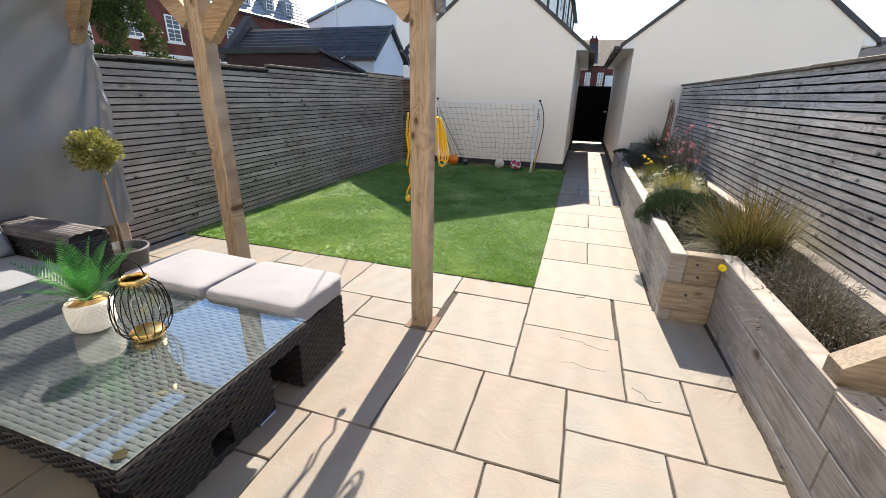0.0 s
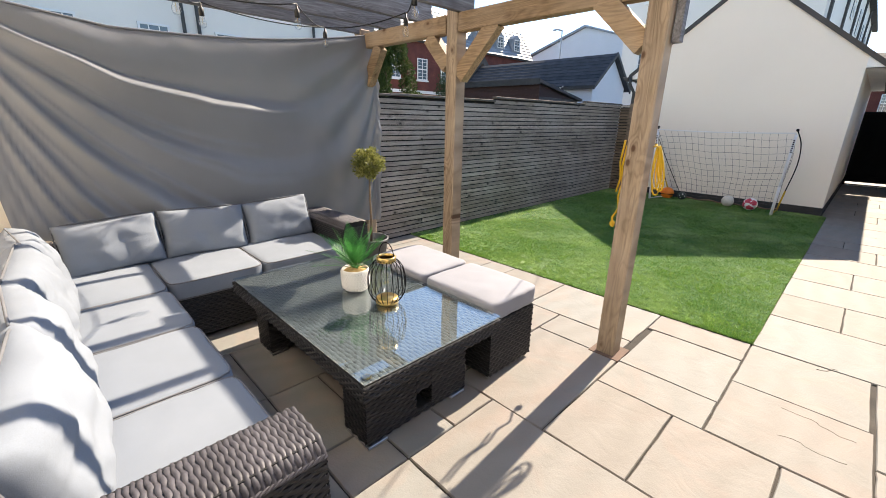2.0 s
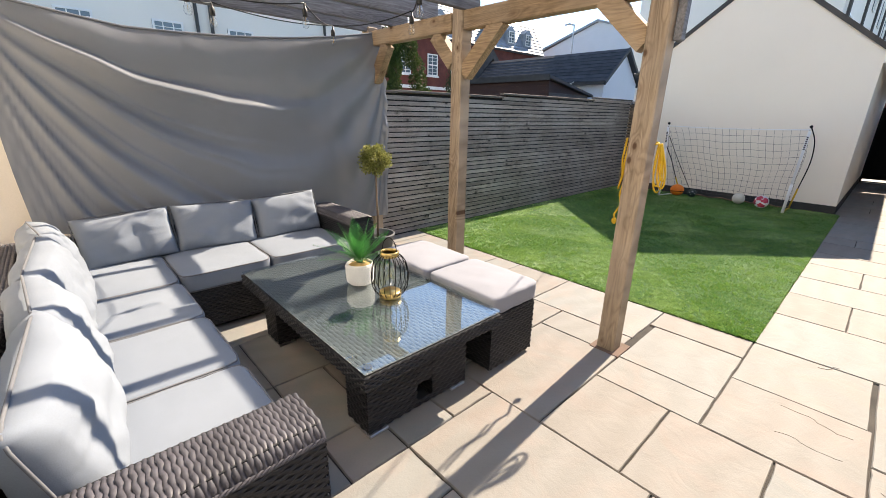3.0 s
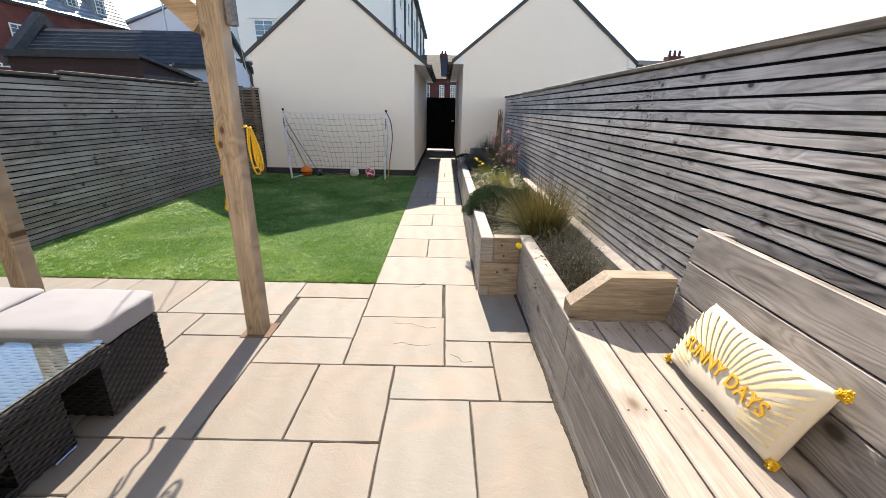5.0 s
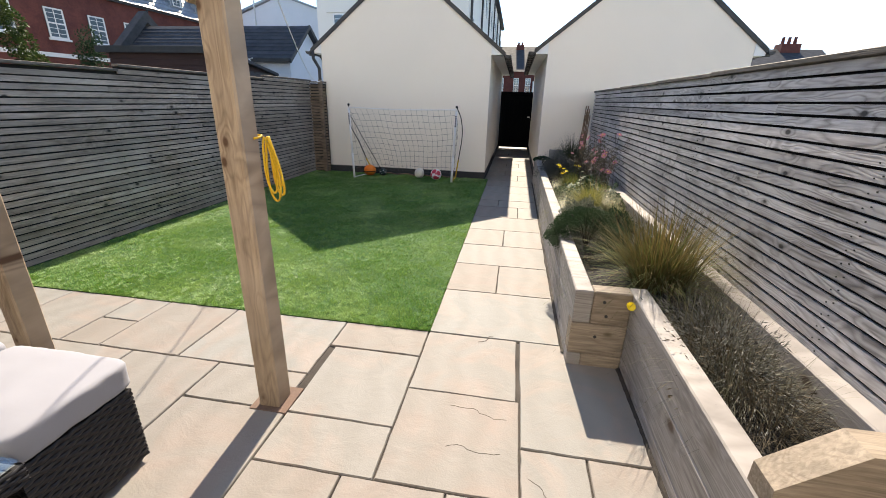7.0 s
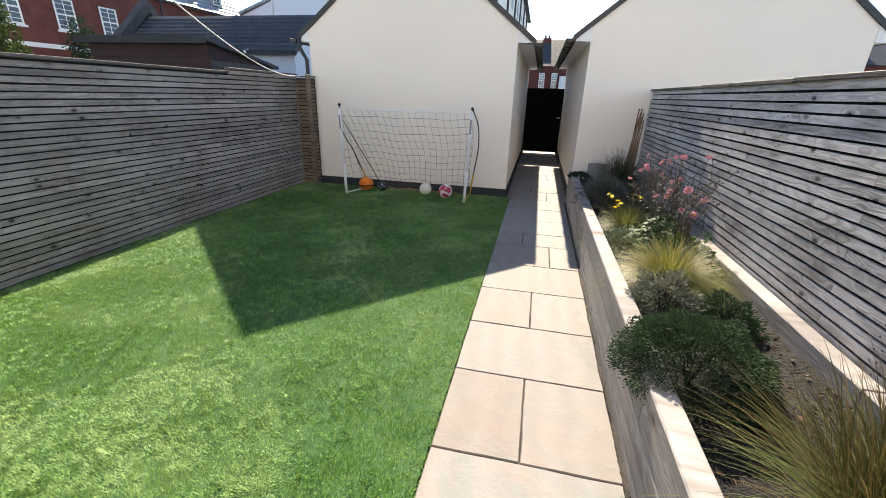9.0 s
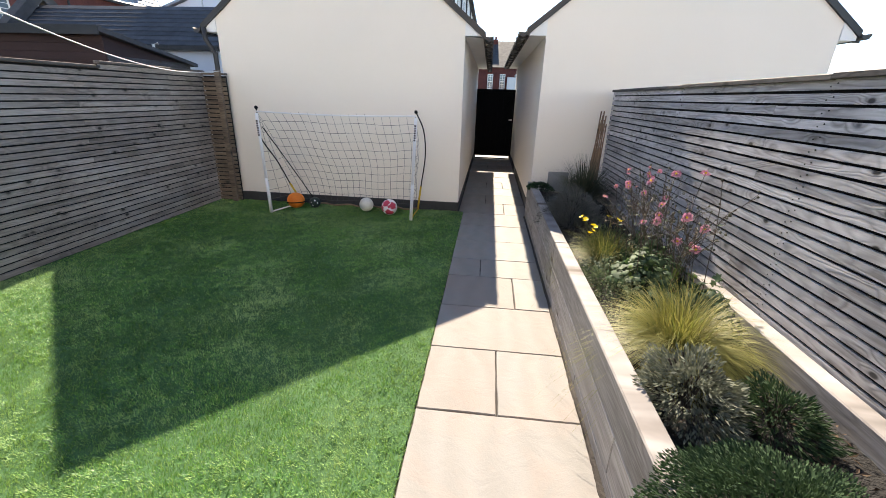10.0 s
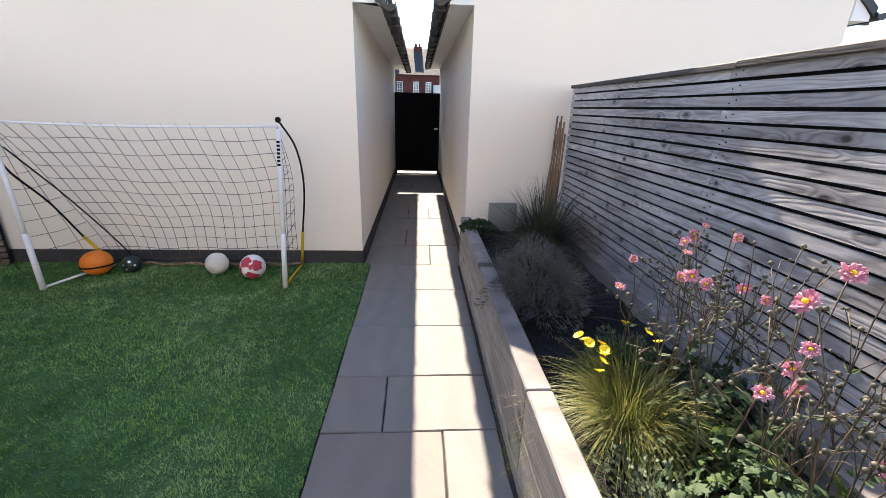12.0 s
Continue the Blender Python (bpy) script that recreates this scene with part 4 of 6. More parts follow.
for x, z in ((1.01, 0.42), (1.03, 0.335), (0.99, 0.20)):
    part("bolt", Shape().tube([(x, -0.186, z), (x, -0.183, z), (x, -0.179, z)], 0.009, 8), DARK_TRIM, bed1, "dark coach bolt head")
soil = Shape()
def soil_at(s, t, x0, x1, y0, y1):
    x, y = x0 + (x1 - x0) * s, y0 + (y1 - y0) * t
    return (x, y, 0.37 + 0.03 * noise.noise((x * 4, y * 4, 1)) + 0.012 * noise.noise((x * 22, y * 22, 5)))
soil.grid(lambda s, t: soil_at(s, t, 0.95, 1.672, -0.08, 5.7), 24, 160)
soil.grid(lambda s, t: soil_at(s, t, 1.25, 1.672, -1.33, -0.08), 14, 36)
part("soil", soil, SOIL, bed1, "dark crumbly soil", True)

bench = thing("bench", (1.4, -2.0, 0), "built-in timber bench with plank seat between sleeper dividers", "bench")
for k in range(4):
    x0 = 1.155 + 0.1235 * k
    part("seat_plank", Shape().cbox(x0, x0 + 0.1165, -2.6, -1.425, 0.445, 0.468, 0.004), BENCH_Y, bench, "pale sun-bleached seat plank")
    for y in (-1.5, -2.02, -2.5):
        for dx in (0.03, 0.09):
            part("screw", Shape().lathe(x0 + dx, y + random.uniform(-0.006, 0.006), [(0.0045, 0.4665), (0.0045, 0.4688)], 8), DARK_TRIM, bench)
    part("joist", Shape().box(x0, x0 + 0.119, -2.04, -2.0, 0.3, 0.444), SLEEPER_X, bench) if k == 0 else None
for ya, yb in ((-1.42, -1.325), (-2.62, -2.525)):
    out = [(1.16, 0, 0.47), (1.63, 0, 0.47), (1.63, 0, 0.688), (1.33, 0, 0.688), (1.16, 0, 0.545)]
    part("divider", Shape().prism(out, (0, ya, 0), (0, yb, 0)), SLEEPER_X, bench, "chamfered sleeper arm divider")
m_back = Matrix.Translation((1.60, 0, 0.47)) @ Matrix.Rotation(radians(8), 4, "Y")
for k in range(3):
    z0 = 0.012 + 0.155 * k
    part("back_plank", Shape().cbox(0, 0.04, -3.0, -1.44, z0, z0 + 0.15, 0.004, m_back), BACKREST_Y, bench, "weathered grey backrest plank")
part("back_post", Shape().cbox(0.041, 0.1, -1.53, -1.45, -0.3, 0.47, 0.004, m_back), BACKREST_Y, bench)
part("back_post", Shape().cbox(0.041, 0.1, -2.6, -2.52, -0.3, 0.47, 0.004, m_back), BACKREST_Y, bench)

# ---- pergola ----
perg = thing("pergola", (-1.9, -0.78, 0), "timber pergola with tan posts and grey rafters over the patio", "pergola")
def post(x, y, top):
    part("post", Shape().cbox(x - 0.055, x + 0.055, y - 0.055, y + 0.055, -0.03, top, 0.008), PINE_Z, perg, "knotty tan timber post")


post(-0.63, -0.79, 2.30)
post(-2.09, -0.76, 2.165)
post(-3.305, -0.77, 2.165)
part("beam", Shape().cbox(-2.03, -0.69, -0.81, -0.73, 2.0, 2.125, 0.005), PINE_X, perg)
part("beam", Shape().cbox(-3.23, -2.155, -0.81, -0.73, 2.0, 2.125, 0.005), PINE_X, perg)
def brace(x0, z0, x1, z1, y):
    d = Vector((x1 - x0, 0, z1 - z0))
    n = Vector((-d.z, 0, d.x)).normalized() * 0.055
    a, b = Vector((x0, 0, z0)), Vector((x1, 0, z1))
    part("brace", Shape().prism([a - n, b - n, b + n, a + n], (0, y - 0.035, 0), (0, y + 0.035, 0)), PINE_X, perg, "angled timber brace")


brace(-2.03, 1.70, -1.70, 2.03, -0.77)
brace(-2.15, 1.78, -2.36, 2.0, -0.77)
brace(-0.69, 1.78, -0.95, 2.03, -0.79)
brace(-3.23, 1.70, -3.02, 2.0, -0.77)
for x in (-3.29, -2.92, -2.5, -2.03, -1.52, -1.02, -0.56):
    part("rafter", Shape().cbox(x - 0.024, x + 0.024, -3.94, -0.66 + random.uniform(-0.03, 0.03), 2.127, 2.265, 0.004), RAFTER, perg, "weathered grey rafter")
part("wall_plate", Shape().cbox(-3.4, -0.5, -3.948, -3.9, 2.0, 2.126, 0.004), RAFTER, perg)
part("cleat", Shape().cbox(-0.565, -0.525, -0.80, -0.745, 1.78, 2.3, 0.004), RAFTER, perg)
foot = Shape().cbox(-0.72, -0.53, -0.875, -0.69, -0.02, 0.003, 0.002)
part("post_bed", foot, surface("red_mortar", (0.17, 0.105, 0.08), (0.13, 0.09, 0.07), 9, 90, 0.95, 0.5), perg, "reddish mortar patch")

rope = thing("rope", (-0.6, -0.74, 1.3), "coiled bright yellow rope hung on the pergola post", "rope")
for k, (wide, low, lean) in enumerate(((0.022, 1.045, 0.020), (0.030, 1.01, 0.028), (0.026, 1.075, 0.046), (0.036, 1.03, 0.036))):
    path = []
    for a in np.linspace(0, 2 * math.pi, 30)[:-1]:
        f = 0.5 - 0.5 * math.cos(a)
        path.append((-0.572 + lean * f + wide * math.sin(a) * (0.25 + 0.75 * f) + 0.006, -0.715 + 0.011 * k + 0.012 * math.sin(a + k), 1.275 + (low - 1.275) * f))
    part("coil", Shape().tube(path, 0.0048, 6, True), YELLOW, rope, smooth=True)
part("hitch", Shape().tube([(-0.63 + 0.069 * math.copysign(abs(math.cos(a)) ** 0.3, math.cos(a)), -0.79 + 0.069 * math.copysign(abs(math.sin(a)) ** 0.3, math.sin(a)), 1.27 + 0.015 * math.sin(a + 0.5)) for a in np.linspace(0, math.pi, 22)], 0.0045, 6), YELLOW, rope, smooth=True)
tail = [(x - 0.03, y, z) for x, y, z in [(-0.70, -0.72, 1.27), (-0.72, -0.70, 1.15), (-0.705, -0.70, 1.05), (-0.72, -0.70, 0.97), (-0.705, -0.70, 0.9), (-0.735, -0.70, 0.84), (-0.725, -0.70, 0.78)]]
part("loose_end", Shape().tube(tail, 0.006, 6), YELLOW, rope, smooth=True)
part("loose_end", Shape().tube([(x - 0.012, y - 0.01, z + 0.03) for x, y, z in tail[:4]], 0.0055, 6), YELLOW, rope, smooth=True)
part("knot", Shape().ball((-0.76, -0.70, 0.80), 0.016, 0.014, 0.02), YELLOW, rope, smooth=True)

line = solo("washing_line", Shape().tube([(-0.6 + (-3.27 + 0.6) * s, -0.73 + (5.6 + 0.73) * s, 2.26 - 0.52 * s - 0.30 * math.sin(math.pi * s)) for s in np.linspace(0, 1, 30)], 0.0038, 6), LINE, "thin white washing line tied to the pergola post", "washing line", smooth=True)

# ---- hung tarpaulin ----
def pleat(x):
    """A ledge that juts out quickly and falls back slowly below."""
    p = x - math.floor(x)
    rise = min(1.0, p / 0.24)
    return rise * rise * (3 - 2 * rise) * (1 - max(0.0, p - 0.24) / 0.76) ** 1.3


def drape(s, t):
    """Sagging sheet: s along the fence from the post, t from top to hem."""
    y = -0.70 - 2.66 * s
    top = 2.13 - 0.225 * (1 - (1 - min(1, s * 1.25)) ** 2.2) + 0.085 * max(0, s - 0.75) / 0.25
    hem = 0.37 + 0.27 * s
    z = top + (hem - top) * t
    y += 0.05 * math.sin(t * math.pi) * (1 - 2 * s) * 0.6
    u, w = s * 2.56, t * 1.6
    swag = 0.06 + math.sin(math.pi * min(1, max(0, s)) ** 0.8) ** 0.75
    wander = 0.10 * noise.noise((u * 1.3, w * 1.3, 5)) + 0.05 * noise.noise((u * 3.5, w * 3.5, 9))
    q = 3.3 * math.log(1 + (w / swag) * (1 + 0.25 * s)) - 1.30 + wander
    left = min(1, max(0, (s - 0.22) / 0.35))
    near = min(1, 2.2 * math.hypot(2.56 - u, w)) * min(1, 2.6 * math.hypot(u, w))
    d = 0.035 * math.sin(math.pi * min(1, max(0, (q + 1.3) / 1.3)))
    if q > 0:
        k = math.floor(q)
        size = (0.13, 0.08, 0.095, 0.06, 0.06, 0.04, 0.045, 0.03)[min(7, k)]
        soft = 0.035 * (0.5 - 0.5 * math.cos(2 * math.pi * q))
        d = size * pleat(q) * left + soft * (1 - left)
    d += 0.022 * pleat(q * 2.1 + 0.35) * left * min(1, max(0, q)) * min(1, max(0, 5 - q))
    a2 = math.atan2(w, u + 0.03)
    d += 0.03 * math.sin(a2 * 15 + 0.6) * (1 - left) * min(1, 1.5 * u) * math.exp(-u * 0.8)
    d += 0.010 * math.sin(u * 26 + w * 2) * min(1, w) * max(0, 1 - u * 1.6)
    d *= near * min(1, 4.5 * (1 - s) + 0.12)
    d += 0.014 * noise.noise((u * 2.2, w * 2.2, 3)) + 0.003 * noise.noise((u * 9, w * 9, 8))
    if s < 0.08:
        d = max(d, -0.004)
    return (-3.215 + 0.9 * d, y, z)


tarp = thing("tarpaulin", (-3.27, -2.1, 2.0), "grey sagging tarpaulin sheet hung from the pergola as a screen", "tarpaulin")
sheet = part("sheet", Shape().grid(drape, 170, 120), TARP, tarp, smooth=True)
part("hem", Shape().tube([drape(k / 40, 0) for k in range(41)], 0.008, 6), TARP, tarp, smooth=True)

# ---- string lights ----
lights = thing("string_lights", (-2.4, -1.6, 2.1), "black festoon cable with clear bulbs slung under the rafters", "string lights")
hang = [(-3.14, -1.25), (-2.24, -1.12), (-3.05, -2.2), (-2.75, -2.42), (-1.78, -1.43), (-2.6, -1.75), (-2.2, -2.9)]
for x, y in hang:
    b = part("bulb", Shape().lathe(x, y, [(0.0, 1.945), (0.016, 1.95), (0.024, 1.968), (0.022, 1.99), (0.014, 2.008), (0.013, 2.02)], 14), CLEAR, lights, "clear glass bulb", True)
    part("socket", Shape().lathe(x, y, [(0.014, 2.018), (0.017, 2.02), (0.017, 2.06), (0.008, 2.07), (0.005, 2.10)], 12), CABLE, b, "black socket", True)
    part("filament", Shape().tube([(x, y, 2.015), (x + 0.004, y, 1.985), (x - 0.004, y, 1.965)], 0.0015, 5), BRASS, b)
def cable(a, b, sag):
    a, b = Vector(a), Vector(b)
    return [a.lerp(b, s) - Vector((0, 0, sag * 4 * s * (1 - s))) for s in np.linspace(0, 1, 16)]


for a, b in ((0, 1), (1, 4), (0, 5), (5, 3), (2, 3), (3, 6), (2, 0)):
    part("cable", Shape().tube(cable((*hang[a], 2.10), (*hang[b], 2.10), 0.035), 0.0045, 6), CABLE, lights, smooth=True)

# ---- cushions ----
def pillow_shape(hx, hy, hz, power=5.0, puff=0.0, wrinkle=0.004, seed=0, m=None, n=16):
    """A stuffed box: rounded rims, swollen middle, soft creases."""
    out = Shape()
    m = m or Matrix()
    for axis in range(3):
        for sgn in (-1, 1):
            def at(s, t, axis=axis, sgn=sgn):
                c = [0, 0, 0]
                c[axis], c[(axis + 1) % 3], c[(axis + 2) % 3] = sgn, (2 * s - 1), (2 * t - 1) * sgn
                k = sum(abs(q) ** power for q in c) ** (-1 / power)
                p = Vector((c[0] * k * hx, c[1] * k * hy, c[2] * k * hz))
                p.z += puff * (c[2] * k) * (1 - (c[0] * k) ** 2) * (1 - (c[1] * k) ** 2)
                f = noise.noise(Vector((p.x * 7 + seed, p.y * 7, p.z * 7))) + 0.5 * noise.noise(Vector((p.x * 19, p.y * 19 + seed, p.z * 19)))
                p += p.normalized() * wrinkle * f
                return m @ p
            out.grid(at, n, n)
    return out.welded()


def stuffed(hx, hy, hz, m, seed=0, wrinkle=0.008, edge=0.12, n=26):
    """A sewn pillow: square corners, thin rim, swollen middle and creases that run from the corners."""
    out = Shape()
    for sgn in (1, -1):
        def at(s, t, sgn=sgn):
            u, v = (2 * s - 1) * sgn, 2 * t - 1
            x, y = u * hx * (1 - 0.035 * (1 - v * v)), v * hy * (1 - 0.05 * (1 - u * u))
            k = max(0.0, (1 - abs(u) ** 3.0) * (1 - abs(v) ** 3.0)) ** 0.42
            z = hz * (edge * min(1, 8 * k) + (1 - edge) * k)
            c = 1.3 - abs(abs(u) - abs(v))
            f = noise.noise(Vector((x * 9 + seed, y * 9, sgn * 3))) + 0.6 * noise.noise(Vector((x * 24 * abs(v) + seed, y * 24 * abs(u), sgn)))
            z += wrinkle * f * min(1, 3 * k) * c
            y += 0.006 * noise.noise(Vector((x * 6, seed, 1))) * abs(v)
            return m @ Vector((x, y, z * sgn))
        out.grid(at, n, n)
    return out.welded()


def rim_path(hx, hy, power, m, z=0.0, n=56, seed=0):
    pts = []
    for k in range(n):
        a = 2 * math.pi * k / n
        c, s = math.cos(a), math.sin(a)
        r = (abs(c) ** power + abs(s) ** power) ** (-1 / power)
        pts.append(m @ Vector((c * r * hx * 1.002, s * r * hy * 1.002, z)))
    return pts


def cushion(name, centre, size, label, group, mat=None, power=5.0, puff=0.0, turn=None, seed=0, wrinkle=0.004, category="cushion"):
    hx, hy, hz = (q / 2 for q in size)
    m = Matrix.Translation(centre) @ (turn or Matrix())
    e = thing(name, centre, label, category, group)
    if size[2] > 0.14:
        part("pad", stuffed(hx, hy, hz * 1.15, m, seed, wrinkle), mat or FABRIC, e, smooth=True)
        power = 14.0
    else:
        part("pad", pillow_shape(hx, hy, hz, power, puff, wrinkle, seed, m), mat or FABRIC, e, smooth=True)
    for z in (() if mat else (0.86 * hz, -0.86 * hz) if size[2] < 0.14 else (0.0,)):
        f = (1 - 0.86 ** power) ** (1 / power) if z else 1.0
        part("piping", Shape().tube(rim_path(hx * f, hy * f, power, m, z), 0.0045, 6, True), PIPING if mat is None else mat, e, smooth=True)
    return e


def rattan_box(parent, x0, x1, y0, y1, z0, z1, faces="x+ x- y+ y- z+", name="panel", pitch=0.017, period=0.05, top_mat=None):
    """A woven body: a dark core with strands on the faces that show."""
    part("core", Shape().box(x0 + 0.006, x1 - 0.006, y0 + 0.006, y1 - 0.006, z0 + 0.004, z1 - 0.004), RATTAN_BACK, parent)
    for f in faces.split():
        s = Shape()
        if f == "x+":
            s.weave((x1, y0, z0), (0, 1, 0), (0, 0, 1), (1, 0, 0), y1 - y0, z1 - z0, pitch, period)
        elif f == "x-":
            s.weave((x0, y1, z0), (0, -1, 0), (0, 0, 1), (-1, 0, 0), y1 - y0, z1 - z0, pitch, period)
        elif f == "y+":
            s.weave((x1, y1, z0), (-1, 0, 0), (0, 0, 1), (0, 1, 0), x1 - x0, z1 - z0, pitch, period)
        elif f == "y-":
            s.weave((x0, y0, z0), (1, 0, 0), (0, 0, 1), (0, -1, 0), x1 - x0, z1 - z0, pitch, period)
        elif f == "z+":
            s.weave((x0, y0, z1), (1, 0, 0), (0, 1, 0), (0, 0, 1), x1 - x0, y1 - y0, pitch, period)
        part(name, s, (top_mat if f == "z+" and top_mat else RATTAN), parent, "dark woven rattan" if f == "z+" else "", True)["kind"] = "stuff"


def rattan_arm(parent, x0, x1, y0, y1, z0, z1, along="y"):
    """An armrest with a rounded, closely wrapped top."""
    r = 0.045
    rattan_box(parent, x0, x1, y0, y1, z0, z1 - r, "x+ x- y+ y-", "side")
    s = Shape()
    n = 10
    if along == "y":
        ln, c0, c1 = y1 - y0, x0, x1
    else:
        ln, c0, c1 = x1 - x0, y0, y1
    prof = [(c0 + r - r * math.cos(a), z1 - r + r * math.sin(a), -math.cos(a), math.sin(a)) for a in np.linspace(0, math.pi / 2, 6)]
    flat = max(3, round((c1 - c0 - 2 * r) / 0.0095))
    prof += [(c0 + r + (c1 - c0 - 2 * r) * q / flat, z1, 0.0, 1.0) for q in range(1, flat)]
    prof += [(c1 - r + r * math.sin(a), z1 - r + r * math.cos(a), math.sin(a), math.cos(a)) for a in np.linspace(0, math.pi / 2, 6)]
    strands = max(4, round(ln / 0.0130))
    for k in range(strands):
        base = (y0 if along == "y" else x0) + ln * k / strands
        w = ln / strands
        pts, run = [], 0.0
        for q, (c, z, nc, nz) in enumerate(prof):
            run += math.hypot(c - prof[q - 1][0], z - prof[q - 1][1]) if q else 0.0
            wave = math.sin(2 * math.pi * run / 0.05 + math.pi * (k % 2))
            slide = 0.0016 * math.cos(2 * math.pi * run / 0.05 + 0.5 * math.sin(k * 0.4))
            for e, lift in ((-0.04, -0.003), (0.28, 0.001), (0.72, 0.001), (1.04, -0.003)):
                out = 0.0026 * wave + lift
                cc, zz, along_at = c + nc * out, z + nz * out, base + w * e + slide
                pts.append((cc, along_at, zz) if along == "y" else (along_at, cc, zz))
        s.add(pts, [(q * 4 + e, q * 4 + e + 1, q * 4 + e + 5, q * 4 + e + 4) for q in range(len(prof) - 1) for e in range(3)])
    part("arm_top", s, RATTAN_LIT, parent, "closely wrapped rattan arm top", True)["kind"] = "stuff"
    braid = Shape()
    for turn in (0.0, 2.1, 4.2):
        for c in (c0, c1):
            path = []
            for q in range(81):
                f = q / 80
                a = f * ln / 0.05 * 2 * math.pi + turn
                cc, zz, aa = c + 0.004 * math.cos(a), z1 - r - 0.004 + 0.006 * math.sin(a), (y0 if along == "y" else x0) + ln * f
                path.append((cc, aa, zz) if along == "y" else (aa, cc, zz))
            braid.tube(path, 0.0042, 5)
    part("edge_braid", braid, RATTAN_LIT, parent, "twisted rattan edging", True)
    if along == "y":
        core = Shape().box(x0 + 0.02, x1 - 0.02, y0 + 0.01, y1 - 0.01, z1 - r - 0.01, z1 - 0.006)
    else:
        core = Shape().box(x0 + 0.01, x1 - 0.01, y0 + 0.02, y1 - 0.02, z1 - r - 0.01, z1 - 0.006)
    part("core", core, RATTAN_BACK, parent)


# ---- corner sofa ----
sofa = thing("corner_sofa", (-2.6, -2.9, 0), "black rattan corner sofa frame under grey cushions", "sofa")
rattan_box(sofa, -3.2, -2.50, -2.80, -1.56, 0.03, 0.30, "x+ z+", "base")
rattan_box(sofa, -3.2, -0.76, -3.5, -2.80, 0.03, 0.30, "y+ z+", "base")
rattan_box(sofa, -3.26, -3.16, -3.5, -1.56, 0.03, 0.60, "x+ z+", "back", top_mat=RATTAN_LIT)
rattan_box(sofa, -3.26, -0.76, -3.62, -3.46, 0.03, 0.60, "y+ y- z+", "back", top_mat=RATTAN_LIT)
rattan_arm(sofa, -0.77, -0.56, -3.6, -2.78, 0.03, 0.60, "y")
rattan_arm(sofa, -3.2, -2.50, -1.555, -1.335, 0.03, 0.60, "x")
for x, y in ((-0.62, -2.85), (-0.62, -3.52), (-2.55, -1.4), (-3.15, -1.4), (-3.15, -3.5), (-2.0, -2.86)):
    part("foot", Shape().lathe(x, y, [(0.018, 0.0), (0.02, 0.035)], 10), STEEL, sofa)
seat = "light grey fabric seat cushion with piped edges on the rattan sofa"
for k, (a, b) in enumerate(((-1.305, -0.775), (-1.845, -1.315), (-2.40, -1.855), (-3.12, -2.41))):
    cushion("seat_cushion", ((a + b) / 2, -3.06, 0.365), (b - a, 0.57, 0.125), seat, "sofa seat cushions", None, 13, 0.010, None, k * 3, 0.006)
for k, (a, b) in enumerate(((-2.765, -2.20), (-2.19, -1.565))):
    cushion("seat_cushion", (-2.82, (a + b) / 2, 0.365), (0.69, b - a, 0.125), seat, "sofa seat cushions", None, 13, 0.010, None, 11 + k * 3, 0.006)
backs = "plump light grey back cushion with piped edges on the sofa"
for k, (a, b) in enumerate(((-1.36, -0.80), (-1.91, -1.34), (-2.46, -1.89), (-3.0, -2.42))):
    t = Matrix.Rotation(radians(90 + 13), 4, "X") @ Matrix.Rotation(radians((-4, 3, -3, 4)[k]), 4, "Z")
    t = Matrix.Rotation(radians((-6, 5, -5, 8)[k]), 4, "Z") @ t
    cushion("back_cushion", ((a + b) / 2, -3.30, 0.59), (b - a + 0.05, 0.42, 0.185), backs, "sofa back cushions", None, 3.6, 0.035, t, 20 + k * 5, 0.017)
for k, (a, b) in enumerate(((-3.20, -2.66), (-2.66, -2.10), (-2.10, -1.565))):
    t = Matrix.Rotation(radians(90), 4, "Z") @ Matrix.Rotation(radians(90 - 15), 4, "X") @ Matrix.Rotation(radians((3, -2, 2)[k]), 4, "Z")
    cushion("back_cushion", (-3.06, (a + b) / 2, 0.575), (b - a, 0.345, 0.16), backs, "sofa back cushions", None, 4.2, 0.03, t, 50 + k * 5, 0.014)

# ---- table ----
table = thing("coffee_table", (-1.58, -2.04, 0), "black rattan coffee table with an inset glass top", "table")
TX0, TX1, TY0, TY1 = -2.30, -0.87, -2.465, -1.62
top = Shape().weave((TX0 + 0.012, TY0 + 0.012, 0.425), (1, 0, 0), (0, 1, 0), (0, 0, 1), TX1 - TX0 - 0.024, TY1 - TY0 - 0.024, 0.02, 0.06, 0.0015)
part("woven_top", top, RATTAN_SKYLIT, table, "black woven table surface, greyed by sky sheen put into its colour", True)["kind"] = "stuff"
rattan_box(table, TX0, TX1, TY0, TY1, 0.355, 0.422, "x+ x- y+ y-", "apron", 0.013)
edge = Shape().cbox(TX0 + 0.004, TX1 - 0.004, TY0 + 0.004, TY1 - 0.004, 0.4335, 0.4405, 0.002)
pane = part("glass_top", edge, GLASS, table, "clear glass table top")
pane.visible_shadow = False
for sx in (TX0 + 0.05, TX1 - 0.05):
    for sy in (TY0 + 0.05, TY1 - 0.05):
        part("glass_pad", Shape().lathe(sx, sy, [(0.018, 0.4285), (0.018, 0.4332)], 16), BRASS if (sx > -1 and sy < -2) else CLEAR, table)
